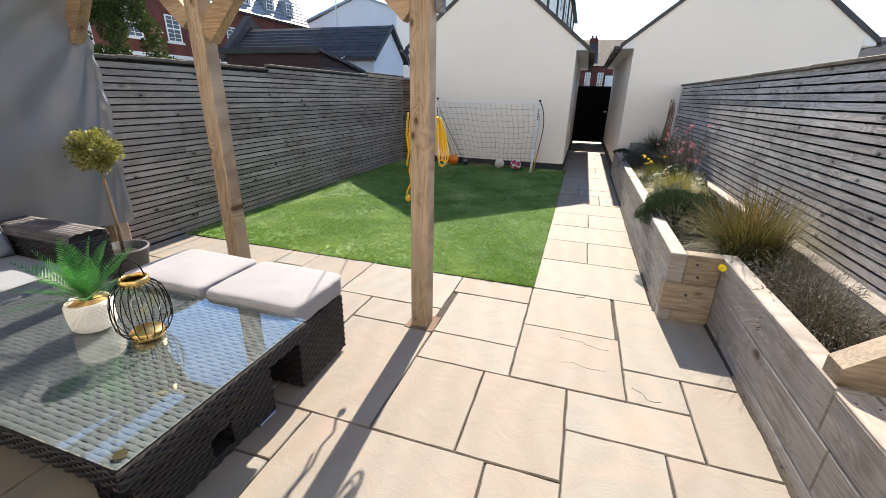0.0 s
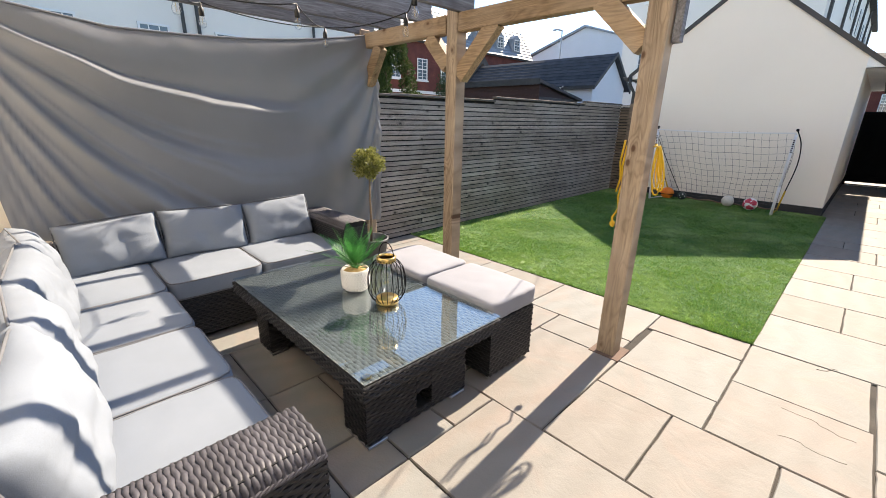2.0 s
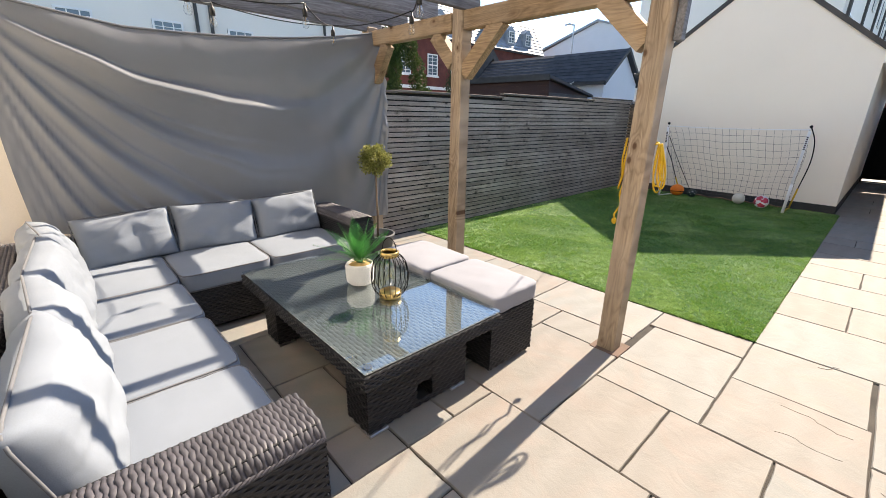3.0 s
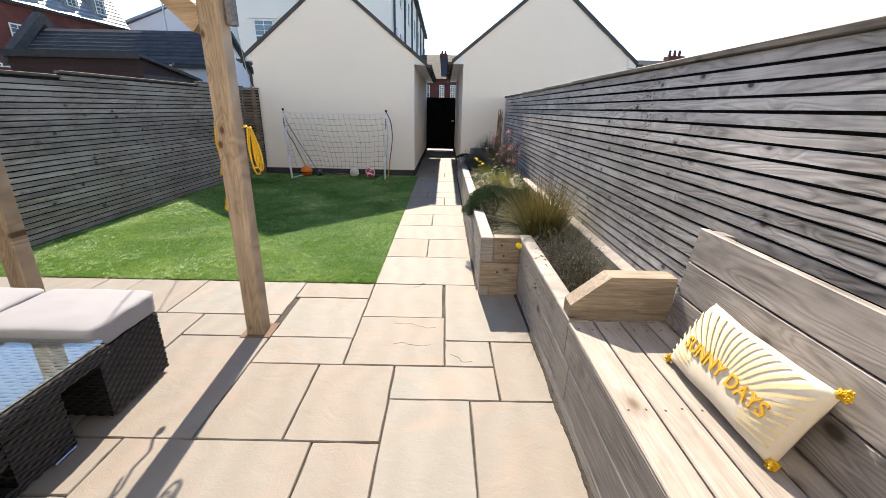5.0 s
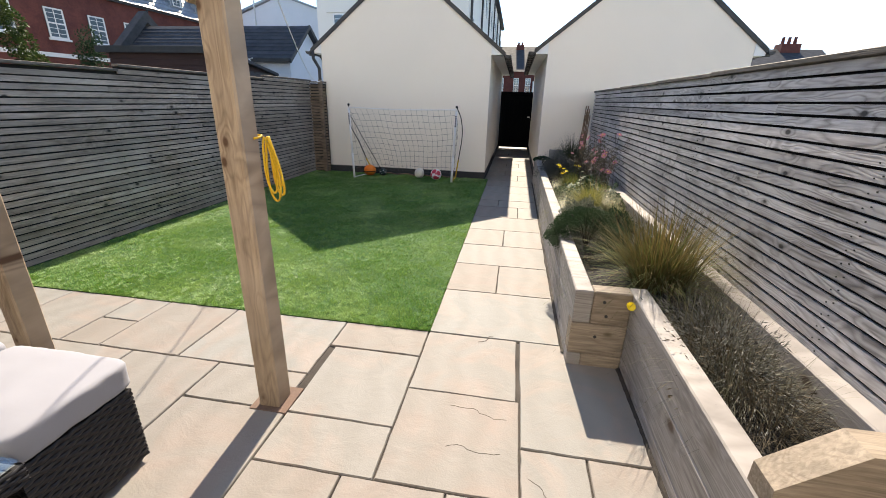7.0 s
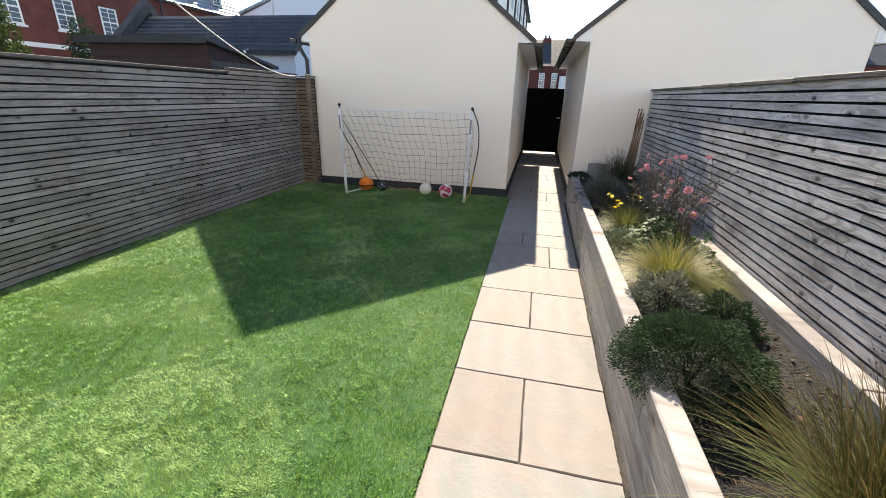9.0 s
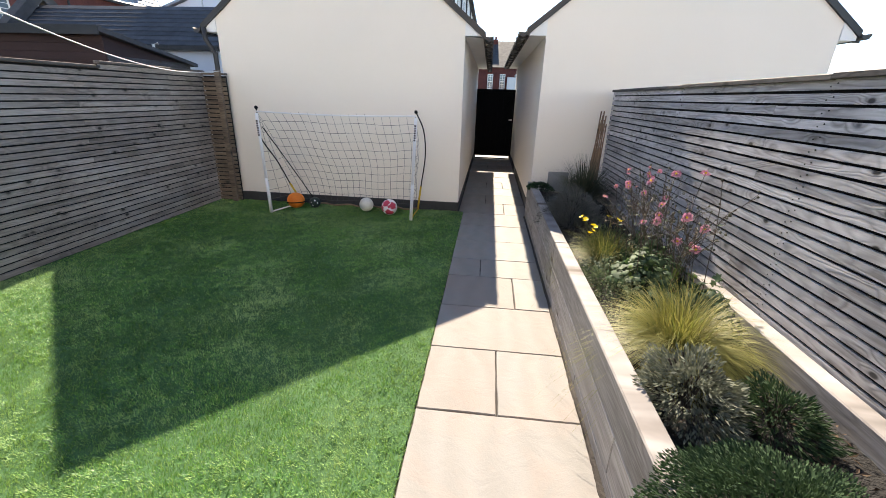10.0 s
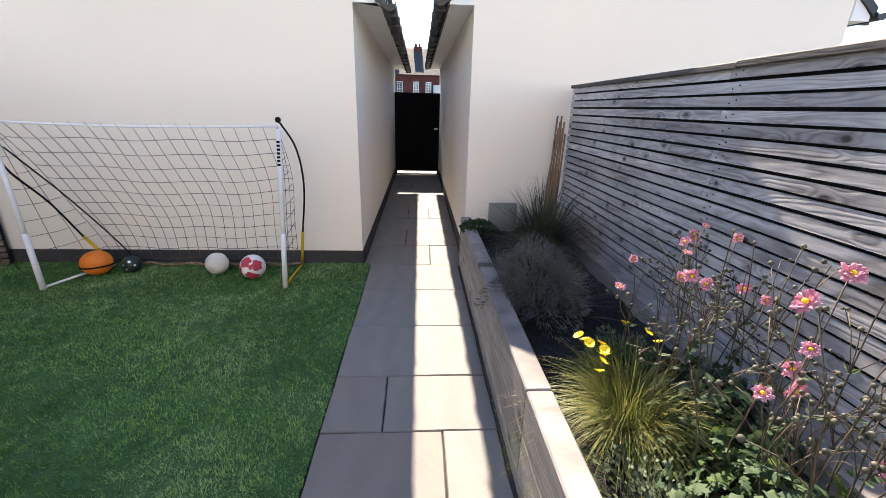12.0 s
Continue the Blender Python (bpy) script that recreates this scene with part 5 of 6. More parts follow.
def pedestal(x0, x1):
    for y0, y1, z0, z1 in ((-2.385, -2.10, 0.015, 0.355), (-2.10, -2.0, 0.015, 0.05), (-2.10, -2.0, 0.145, 0.355), (-2.0, -1.76, 0.015, 0.355)):
        rattan_box(table, x0, x1, y0, y1, z0, z1, "x+ x- y+ y-" if z0 < 0.1 and z1 > 0.1 else "x+ x-", "pedestal", 0.02, 0.055)
    part("skid", Shape().cbox(x0 + 0.01, x1 + 0.012, -2.385, -2.28, 0.0, 0.015, 0.003), STEEL, table, "pale metal foot strip")
    part("skid", Shape().cbox(x0 + 0.01, x1 + 0.012, -1.87, -1.77, 0.0, 0.015, 0.003), STEEL, table, "pale metal foot strip")


pedestal(-1.17, -0.99)
pedestal(-2.19, -2.01)
part("rail", Shape().cbox(-2.02, -1.16, -2.12, -2.06, 0.26, 0.35, 0.004), RATTAN_BACK, table)
part("gas_strut", Shape().tube([(-2.0, -2.02, 0.06), (-1.2, -2.02, 0.3)], 0.012, 8), STEEL, table)

for k, (x0, x1) in enumerate(((-1.465, -0.945), (-2.03, -1.515))):
    st = thing("footstool", ((x0 + x1) / 2, -1.4, 0), "square black rattan footstool under a pale grey cushion", "footstool", "footstools beside the table")
    rattan_box(st, x0, x1, -1.605, -1.215, 0.02, 0.355, "x+ x- y+ y-", "side", 0.019, 0.055)
    for fx in (x0 + 0.03, x1 - 0.03):
        for fy in (-1.58, -1.24):
            part("foot", Shape().lathe(fx, fy, [(0.014, 0.0), (0.014, 0.022)], 8), STEEL, st)
    cushion("stool_cushion", ((x0 + x1) / 2, -1.405, 0.418), (x1 - x0 + 0.02, 0.43, 0.115), "pale grey square cushion lying on a rattan footstool", "stool cushions", FABRIC_PALE, 12, 0.016, None, 70 + k * 7, 0.009)

# ---- things on the table ----
lantern = thing("lantern", (-1.40, -1.955, 0.4405), "black wire lantern with brass base and ring on the table", "lantern")
LX, LY, LZ = -1.395, -1.96, 0.4415
part("base", Shape().lathe(LX, LY, [(0.058, LZ), (0.061, LZ + 0.003), (0.061, LZ + 0.028), (0.056, LZ + 0.033), (0.0, LZ + 0.033)], 28), BRASS, lantern, "brass ring base", True)
part("collar", Shape().lathe(LX, LY, [(0.048, LZ + 0.236), (0.051, LZ + 0.238), (0.051, LZ + 0.264), (0.046, LZ + 0.266), (0.042, LZ + 0.264), (0.042, LZ + 0.238), (0.048, LZ + 0.236)], 28), BRASS, lantern, "brass top collar", True)
for k in range(20):
    a = 2 * math.pi * k / 20
    pts = [(0.06, 0.015), (0.080, 0.032), (0.097, 0.065), (0.102, 0.11), (0.100, 0.155), (0.088, 0.205), (0.068, 0.232), (0.049, 0.246)]
    part("wire", Shape().tube([(LX + r * math.cos(a), LY + r * math.sin(a), LZ + z) for r, z in pts], 0.0019, 6), BLACK, lantern, smooth=True)
part("handle", Shape().tube([(LX + 0.043 * math.cos(a) * 0.9, LY + 0.02 * math.cos(a), LZ + 0.255 + 0.085 * math.sin(a)) for a in np.linspace(0, math.pi, 16)], 0.0024, 6), BLACK, lantern, "black wire carrying handle", True)
part("bulb", Shape().lathe(LX, LY, [(0.0, LZ + 0.115), (0.02, LZ + 0.122), (0.03, LZ + 0.15), (0.022, LZ + 0.18), (0.013, LZ + 0.205)], 18), CLEAR, lantern, "clear glass bulb", True)

def fronds(px, py, pz, count, length, seed):
    r = np.random.default_rng(seed)
    out = []
    for i in range(count):
        az, el = 2.399 * i + r.uniform(-0.2, 0.2), 0.4 + 1.05 * i / count
        L = length * r.uniform(0.75, 1.1)
        s = Shape()
        d = Vector((math.cos(az) * math.cos(el), math.sin(az) * math.cos(el), math.sin(el)))
        spine = []
        for k in range(13):
            f = k / 12
            spine.append(Vector((px, py, pz)) + d * L * f + Vector((math.cos(az), math.sin(az), -1.0)) * (0.05 * f * f * math.cos(el)))
        s.tube(spine, lambda q: 0.0018 * (1.2 - q), 4)
        side = d.cross(Vector((0, 0, 1))).normalized()
        up = side.cross(d).normalized()
        for k in range(4, 25):
            f = k / 25
            p = spine[min(11, int(f * 12))].lerp(spine[min(12, int(f * 12) + 1)], f * 12 % 1)
            w = L * 0.15 * math.sin(math.pi * min(1, f * 0.86 + 0.14)) ** 0.8
            for sg in (-1, 1):
                q = p + side * sg * w + d * w * 0.7 + up * 0.004
                h = d * 0.0030
                s.add([p - h, p + h, q + h * 0.3, q - h * 0.4], [(0, 1, 2, 3)])
        out.append(s)
    return out


FERN = leafy("fern_leaf", (0.022, 0.12, 0.028), (0.06, 0.25, 0.055), 0.4, 0.35)
fern = thing("potted_fern", (-1.665, -1.985, 0.4405), "bright green fern in a dimpled white pot on the table", "potted plant")
FPX, FPY = -1.665, -1.985
part("pot", Shape().lathe(FPX, FPY, [(0.058, 0.4415), (0.066, 0.446), (0.078, 0.48), (0.081, 0.53), (0.078, 0.565), (0.074, 0.572), (0.07, 0.565), (0.072, 0.53), (0.0, 0.535)], 36), POT_WHITE, fern, "white ceramic pot", True)
dots = Shape()
for j in range(8):
    for k in range(30):
        a = 2 * math.pi * (k + 0.5 * (j % 2)) / 30
        z = 0.46 + 0.0135 * j
        r = 0.0725 + 0.008 * math.sin(min(1, (z - 0.446) / 0.07) * math.pi / 2)
        dots.ball((FPX + r * math.cos(a), FPY + r * math.sin(a), z), 0.0045, rows=3, sides=5)
part("dimples", dots, POT_WHITE, fern, smooth=True)
part("mulch", Shape().lathe(FPX, FPY, [(0.071, 0.552), (0.05, 0.566), (0.0, 0.572)], 20), STRAW, fern, "straw-brown mulch", True)
for s in fronds(FPX, FPY, 0.565, 26, 0.275, 5):
    part("frond", s, FERN, fern)

# ---- goal and balls ----
goal = thing("football_goal", (-1.58, 5.15, 0), "white folding football goal with a black cord net on the turf", "goal")
GA, GB, GC, GD = Vector((-2.51, 5.10, 0.0)), Vector((-2.58, 5.15, 1.275)), Vector((-0.64, 5.13, 0.0)), Vector((-0.60, 5.24, 1.28))
def smooth_through(pts, n=6):
    """Points along a rounded line through the ones given."""
    pts = [Vector(p) for p in pts]
    pts = [pts[0] * 2 - pts[1]] + pts + [pts[-1] * 2 - pts[-2]]
    out = []
    for p0, p1, p2, p3 in zip(pts, pts[1:], pts[2:], pts[3:]):
        for k in range(n):
            t = k / n
            out.append(0.5 * (2 * p1 + (p2 - p0) * t + (2 * p0 - 5 * p1 + 4 * p2 - p3) * t * t + (3 * p1 - p0 - 3 * p2 + p3) * t ** 3))
    return out + [pts[-2]]


def bar(name, a, b, r, mat, label="", sides=10):
    return part(name, Shape().tube([a, Vector(a).lerp(Vector(b), 0.5), b], r, sides), mat, goal, label, True)


bar("post", GA, GA.lerp(GB, 0.36), 0.021, PLASTIC_WHITE, "white plastic goal post")
bar("post", GC, GC.lerp(GD, 0.36), 0.021, PLASTIC_WHITE, "white plastic goal post")
for a, b in ((GA, GB), (GC, GD)):
    sl = part("sleeve", Shape().tube([a.lerp(b, 0.30), a.lerp(b, 0.6), a.lerp(b, 0.985)], 0.019, 8), PLASTIC_WHITE, goal, "white net sleeve", True)
    for k in range(7):
        c = a.lerp(b, 0.78 + 0.022 * k)
        part("print_mark", Shape().box(c.x - 0.012, c.x + 0.012, c.y - 0.0215, c.y - 0.0185, c.z - 0.009, c.z + 0.009), BLACK, sl)
part("crossbar", Shape().tube([GB.lerp(GD, k / 8) + Vector((0, 0, -0.02 * math.sin(math.pi * k / 8))) for k in range(9)], 0.009, 10), PLASTIC_WHITE, goal, "white sleeve crossbar", True)
for g0, gt, yb, xb in ((GA, GB, 5.60, -2.30), (GC, GD, 5.60, -0.63)):
    tip = gt + Vector((0, 0.01, 0.045))
    rear = Vector((xb, yb, 0.02))
    if xb < -1:
        knee = g0.lerp(gt, 0.74) + Vector((0.0, 0.03, 0))
        low = knee.lerp(rear, 0.66)
        path = [tip, tip.lerp(knee, 0.5), knee, knee.lerp(low, 0.5) + Vector((0, 0.02, 0.015)), low]
        part("pole", Shape().tube(smooth_through([g0.lerp(gt, 0.86) + Vector((0.03, 0.03, 0)), Vector((-2.42, 5.40, 0.72)), Vector((-2.27, 5.55, 0.36)), Vector((-2.13, 5.62, 0.08))]), 0.006, 8), BLACK, goal, "bent black pole", True)
    else:
        mid = Vector(((gt.x + xb) / 2 + 0.10, 5.48, 0.78))
        low = mid.lerp(rear, 0.55)
        path = [tip, tip.lerp(mid, 0.5) + Vector((0.03, 0.03, 0.05)), mid, low]
    part("pole", Shape().tube(smooth_through(path), 0.008, 8), BLACK, goal, "bent black pole", True)
    part("pole_sleeve", Shape().tube([low, low.lerp(rear, 0.5), rear], 0.013, 8), YELLOW, goal, "yellow lower pole", True)
    part("cap", Shape().ball(tip, 0.022), BLACK, goal, "black end cap", True)
    part("ground_bar", Shape().tube([g0 + Vector((0, 0.01, 0.015)), g0.lerp(rear, 0.5) + Vector((0, 0, 0.015)), rear], 0.010, 8), YELLOW if xb > -1 else PLASTIC_WHITE, goal, "", True)
part("strap", Shape().tube([Vector((-2.05 + 1.42 * k / 24, 5.58 + 0.01 * math.sin(k * 1.7), 0.035 + 0.012 * math.sin(k * 1.1))) for k in range(25)], 0.012, 6), CANE, goal, "twisted straw-coloured rear strap", True)
def net_at(s, t):
    """Net point: s across the goal, t from crossbar to hem."""
    a, b = GB.lerp(GD, s), Vector((-2.26 + 1.60 * s, 5.56, 0.10))
    p = a.lerp(b, t)
    p.y += 0.16 * math.sin(math.pi * t) * (0.6 + 0.4 * math.sin(math.pi * s))
    p.y = min(p.y, 5.67)
    p.x += 0.012 * math.sin(9 * t + 5 * s) - 0.10 * math.sin(math.pi * t) * (0.5 - s) * 0.4
    p.z -= 0.05 * math.sin(math.pi * s) * math.sin(math.pi * t) + 0.008 * math.sin(17 * s + 3 * t)
    return p


net = Shape()
for k in range(20):
    net.tube([net_at(k / 19, t / 14) for t in range(15)], 0.0021, 4, caps=False)
for k in range(1, 12):
    net.tube([net_at(s / 28, k / 11) for s in range(29)], 0.0021, 4, caps=False)
for g0, gt, xb in ((GA, GB, -2.14), (GC, GD, -0.66)):
    for k in range(1, 10):
        a = g0.lerp(gt, 1 - k / 10.5)
        b = net_at(0 if xb < -1 else 1, k / 10)
        net.tube([a, a.lerp(b, 0.5) + Vector((0, 0, -0.015)), b], 0.0021, 4, caps=False)
    for k in (1, 2):
        net.tube([g0.lerp(gt, 1 - t / 10.5).lerp(net_at(0 if xb < -1 else 1, t / 10), k / 3) for t in range(11)], 0.0021, 4, caps=False)
part("net", net, NET, goal, "black cord net")


def football(name, c, r, mat, label, patch=None, patches=(), squash=1.0):
    e = thing(name, (c[0], c[1], 0), label, "ball")
    part("shell", Shape().ball((c[0], c[1], r * squash), r, r * 0.98, r * squash, 16, 24), mat, e, smooth=True)
    for az, el, size in patches:
        ctr = Vector((c[0], c[1], r * squash))
        d = Vector((math.cos(az) * math.cos(el), math.sin(az) * math.cos(el), math.sin(el)))
        a = d.cross(Vector((0.2, 0.1, 1))).normalized()
        b = d.cross(a)
        s = Shape()
        ring = []
        for q in range(4):
            for k in range(12):
                t = 2 * math.pi * k / 12
                rr = size * q / 3 * (1 + 0.25 * math.cos(5 * t))
                v = (d + (a * math.cos(t) + b * math.sin(t)) * rr).normalized() * (r * 1.006)
                ring.append(ctr + Vector((v.x, v.y, v.z * squash)))
        s.add(ring, [(q * 12 + k, q * 12 + (k + 1) % 12, (q + 1) * 12 + (k + 1) % 12, (q + 1) * 12 + k) for q in range(3) for k in range(12)])
        part("panel", s, patch, e, smooth=True)
    return e


football("foam_ball", (-2.31, 5.42), 0.118, ORANGE, "orange foam ball with a black band on the turf", squash=0.9)
ob = part("band", Shape().tube([(-2.31 + 0.1205 * math.cos(a), 5.42 + 0.119 * math.sin(a), 0.085 + 0.012 * math.cos(a + 1)) for a in np.linspace(0, 2 * math.pi, 40)[:-1]], 0.007, 6, True), BLACK, bpy.data.objects["foam_ball"], "black band", True)
football("small_ball", (-2.06, 5.47), 0.075, BALL_DARK, "small dark green ball with white flashes by the goal", PLASTIC_WHITE, ((-1.2, 0.6, 0.16), (-1.9, 0.2, 0.12), (-0.7, 0.1, 0.12), (-1.6, -0.3, 0.12)))
football("football", (-1.315, 5.44), 0.095, BALL_WHITE, "plain cream white football inside the goal")
football("football", (-0.97, 5.34), 0.105, PLASTIC_WHITE, "white football with red panels inside the goal", BALL_RED, ((-1.95, 0.75, 0.55), (-0.8, 0.4, 0.5), (-1.5, -0.45, 0.42), (-2.6, -0.1, 0.5), (-1.35, 0.3, 0.2), (-1.0, -0.6, 0.3)))

# ---- canes and slab at the end of the bed ----
canes = thing("garden_canes", (1.66, 5.6, 0.37), "bundle of brown garden canes leaning on the fence end", "canes")
for k in range(9):
    part("cane", Shape().tube([(1.60 + 0.014 * k, 5.56 + 0.012 * (k % 3), 0.36), (1.615 + 0.013 * k, 5.6, 0.8), (1.665 + 0.009 * k - 0.02 * (k % 2), 5.63, 1.25 + 0.05 * ((k * 7) % 4))], 0.008, 6), CANE, canes, smooth=True)
solo("leaning_slab", Shape().cbox(1.10, 1.36, 5.60, 5.63, 0.34, 0.63, 0.006), STONE_GREY, "grey stone slab leaning on the garage wall", "slab")

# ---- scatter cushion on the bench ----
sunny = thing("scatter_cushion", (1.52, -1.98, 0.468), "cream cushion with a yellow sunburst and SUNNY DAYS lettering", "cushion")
CW, CH = 0.51, 0.275
c_right, c_up = Vector((0.03, -0.999, -0.02)).normalized(), Vector((0.44, 0.0, 0.898)).normalized()
q_turn = Matrix((c_right, c_up, c_right.cross(c_up))).transposed().to_4x4()
cm = Matrix.Translation((1.535, -2.0, 0.468 + 0.131)) @ q_turn
part("pad", stuffed(CW / 2, CH / 2, 0.065, cm, 90, 0.0012), CLOTH_CREAM, sunny, smooth=True)
def on_pad(x, y, lift=0.0):
    """A point on the cushion's front, x to the right and y up."""
    u, v = x / (CW / 2), y / (CH / 2)
    k = max(0.0, (1 - abs(u) ** 3.0) * (1 - abs(v) ** 3.0)) ** 0.42
    return cm @ Vector((x, y, 0.065 * (0.12 * min(1, 8 * k) + 0.88 * k) + 0.0020 + lift))


for k in range(27):
    a = math.pi * (k + 0.5) / 27
    s = Shape()
    pts = []
    for r in np.linspace(0.13, 0.33, 9):
        w = 0.0032 + 0.010 * (r - 0.13)
        for sg in (-1, 1):
            x, y = r * math.cos(a) * 1.0 - w * sg * math.sin(a), -0.10 + r * math.sin(a) * 0.85 + w * sg * math.cos(a)
            x, y = max(-CW / 2 * 0.93, min(CW / 2 * 0.93, x)), max(-CH / 2 * 0.9, min(CH / 2 * 0.9, y))
            pts.append(on_pad(x, y, 0.001))
    s.add(pts, [(2 * i, 2 * i + 1, 2 * i + 3, 2 * i + 2) for i in range(8)])
    part("ray", s, CLOTH_PALE, sunny)
text = bpy.data.curves.new("lettering", "FONT")
text.body, text.size, text.align_x, text.extrude, text.offset, text.space_character = "SUNNY DAYS", 0.069, "CENTER", 0.003, 0.0012, 1.08
letter_ob = bpy.data.objects.new("lettering", text)
scene.collection.objects.link(letter_ob)
dg = bpy.context.evaluated_depsgraph_get()
lm = bpy.data.meshes.new_from_object(letter_ob.evaluated_get(dg))
scene.collection.objects.unlink(letter_ob)
bpy.data.objects.remove(letter_ob)
for v in lm.vertices:
    v.co = on_pad(v.co.x * 0.84, v.co.y * 0.95 - 0.040, 0.002 + v.co.z)
lm.materials.clear()
lm.materials.append(CLOTH_YELLOW)
under(new("lettering", lm), sunny)["label"] = "raised yellow tufted letters"
for sx, sy in ((-1, -1), (1, -1), (1, 1)):
    p = cm @ Vector((sx * CW / 2 * 0.86, sy * CH / 2 * 0.86, 0))
    out = (q_turn @ Vector((sx * 0.8, sy * 0.5, 0))).normalized()
    q = p + out * 0.036
    q.z = max(q.z, 0.49)
    s = Shape()
    for k in range(60):
        j = Vector((random.uniform(-1, 1), random.uniform(-1, 1), random.uniform(-1, 1))).normalized() * random.uniform(0.010, 0.021)
        e2 = q + out * 0.006 + j
        e2.z = max(e2.z, 0.474)
        s.tube([p, q + j * 0.5 if (q + j * 0.5).z > 0.474 else q, e2], 0.0042, 4)
    part("tassel", s, YELLOW, sunny, "yellow wool tassel")

# ---- planting ----
def blades_mesh(name, c, n, length, spread, width, mat, seed, base=0.05, droop=1.0, up=1.1, wind=(0, 0)):
    """Arching blades of grass that spring from a crown."""
    r = np.random.default_rng(seed)
    k = 7
    az = r.uniform(0, 2 * np.pi, n)
    el = np.clip(r.normal(up, spread, n), 0.15, 1.55)
    L = length * r.uniform(0.55, 1.1, n)
    rb = base * np.sqrt(r.uniform(0, 1, n))
    b = np.stack([c[0] + rb * np.cos(az + r.normal(0, 0.6, n)), c[1] + rb * np.sin(az + r.normal(0, 0.6, n)), np.full(n, c[2])], 1)
    d = np.stack([np.cos(az) * np.cos(el) + wind[0], np.sin(az) * np.cos(el) + wind[1], np.sin(el)], 1)
    sd = np.stack([-np.sin(az), np.cos(az), np.zeros(n)], 1)
    w = width * r.uniform(0.6, 1.2, n)
    rows = []
    dr = droop * r.uniform(0.6, 1.4, n)
    for i in range(k):
        f = i / (k - 1)
        p = b + d * (L * f)[:, None]
        p[:, 2] -= L * dr * 0.55 * f ** 2.4 * np.cos(el * 0.8)
        p[:, 0] += np.cos(az) * L * 0.18 * dr * f ** 2
        p[:, 1] += np.sin(az) * L * 0.18 * dr * f ** 2
        ww = (w * (1 - f ** 1.6) + 0.0002)[:, None]
        rows += [p - sd * ww, p + sd * ww]
    pts = np.stack(rows, 1).reshape(-1, 3)
    q = np.array([[2 * i, 2 * i + 1, 2 * i + 3, 2 * i + 2] for i in range(k - 1)])
    faces = (np.arange(n)[:, None, None] * (2 * k) + q[None]).reshape(-1, 4)
    return raw_mesh(name, pts, faces, mat)


def leaves_mesh(name, centres, normals, size, aspect, mat, seed, fold=0.25):
    """One small folded leaf at each place, facing outwards."""
    r = np.random.default_rng(seed)
    n = len(centres)
    d = normals + r.normal(0, 0.45, (n, 3))
    d /= np.linalg.norm(d, axis=1)[:, None]
    a = np.cross(d, r.normal(0, 1, (n, 3)))
    a /= np.linalg.norm(a, axis=1)[:, None]
    b = np.cross(d, a)
    s = (size * r.uniform(0.6, 1.25, n))[:, None]
    w = s * aspect
    pts = np.stack([centres, centres + d * s * 0.5 + a * w + b * w * fold, centres + d * s, centres + d * s * 0.5 - a * w + b * w * fold], 1).reshape(-1, 3)
    faces = np.arange(n * 4).reshape(-1, 4)
    return raw_mesh(name, pts, faces, mat)


def dome(c, rx, ry, rz, n, seed, lump=0.18, inner=0.55):
    r = np.random.default_rng(seed)
    v = r.normal(0, 1, (n, 3))
    v /= np.linalg.norm(v, axis=1)[:, None]
    v[:, 2] = np.abs(v[:, 2]) * 1.0 - 0.12
    k = np.array([noise.noise(Vector(p * 2.6) + Vector((seed, 0, 0))) for p in v])
    rad = (1 + lump * 1.6 * k) * (inner + (1 - inner) * r.uniform(0, 1, n) ** 0.45)
    return np.array(c) + v * rad[:, None] * np.array([rx, ry, rz]), v


def plant(name, place, label, category="plant"):
    return thing(name, place, label, category)


def shrub(name, c, rx, ry, rz, n, size, aspect, mat, seed, label, stems=14, lump=0.18):
    e = plant(name, c, label, "shrub")
    s = Shape()
    r = random.Random(seed)
    for k in range(stems):
        a, h = r.uniform(0, 6.28), r.uniform(0.3, 0.8)
        t = Vector((c[0] + rx * 0.7 * math.cos(a) * h, c[1] + ry * 0.7 * math.sin(a) * h, c[2] + rz * 0.75))
        s.tube([Vector((c[0], c[1], 0.35 if c[2] > 0.3 else c[2])), Vector(c).lerp(t, 0.5), t], 0.004, 5)
    part("stem_mass", s, TWIG, e)["kind"] = "stuff"
    pts, nor = dome(c, rx, ry, rz, n, seed, lump)
    under(new("foliage", leaves_mesh("foliage", pts, nor, size, aspect, mat, seed)), e)
    return e


GREEN_DARK = leafy("dark_leaf", (0.016, 0.036, 0.017), (0.048, 0.085, 0.038), 0.75, 0.15, 0.12)
SILVER = leafy("silver_leaf", (0.09, 0.105, 0.075), (0.18, 0.19, 0.145), 0.8, 0.2, 0.2)
LAVENDER = leafy("lavender_leaf", (0.075, 0.08, 0.072), (0.17, 0.17, 0.155), 0.7, 0.2)
DRY = leafy("dry_stem", (0.05, 0.052, 0.036), (0.16, 0.155, 0.11), 0.7, 0.2)
GRASS_GOLD = leafy("golden_blade", (0.13, 0.15, 0.03), (0.30, 0.27, 0.08), 0.5, 0.35)
GRASS_BROWN = leafy("bronze_blade", (0.065, 0.065, 0.022), (0.17, 0.125, 0.05), 0.65, 0.25, 0.2)
GRASS_GREEN = leafy("green_blade", (0.05, 0.08, 0.02), (0.13, 0.155, 0.045), 0.6, 0.3, 0.2)
GRASS_DARK = leafy("dark_blade", (0.035, 0.05, 0.025), (0.10, 0.10, 0.06), 0.6, 0.2)
LEAF = leafy("broad_leaf", (0.03, 0.055, 0.025), (0.15, 0.18, 0.10), 0.6, 0.3, 0.25)
PINK = leafy("pink_petal", (0.50, 0.17, 0.26), (0.72, 0.42, 0.52), 0.7, 0.2, 0.2)
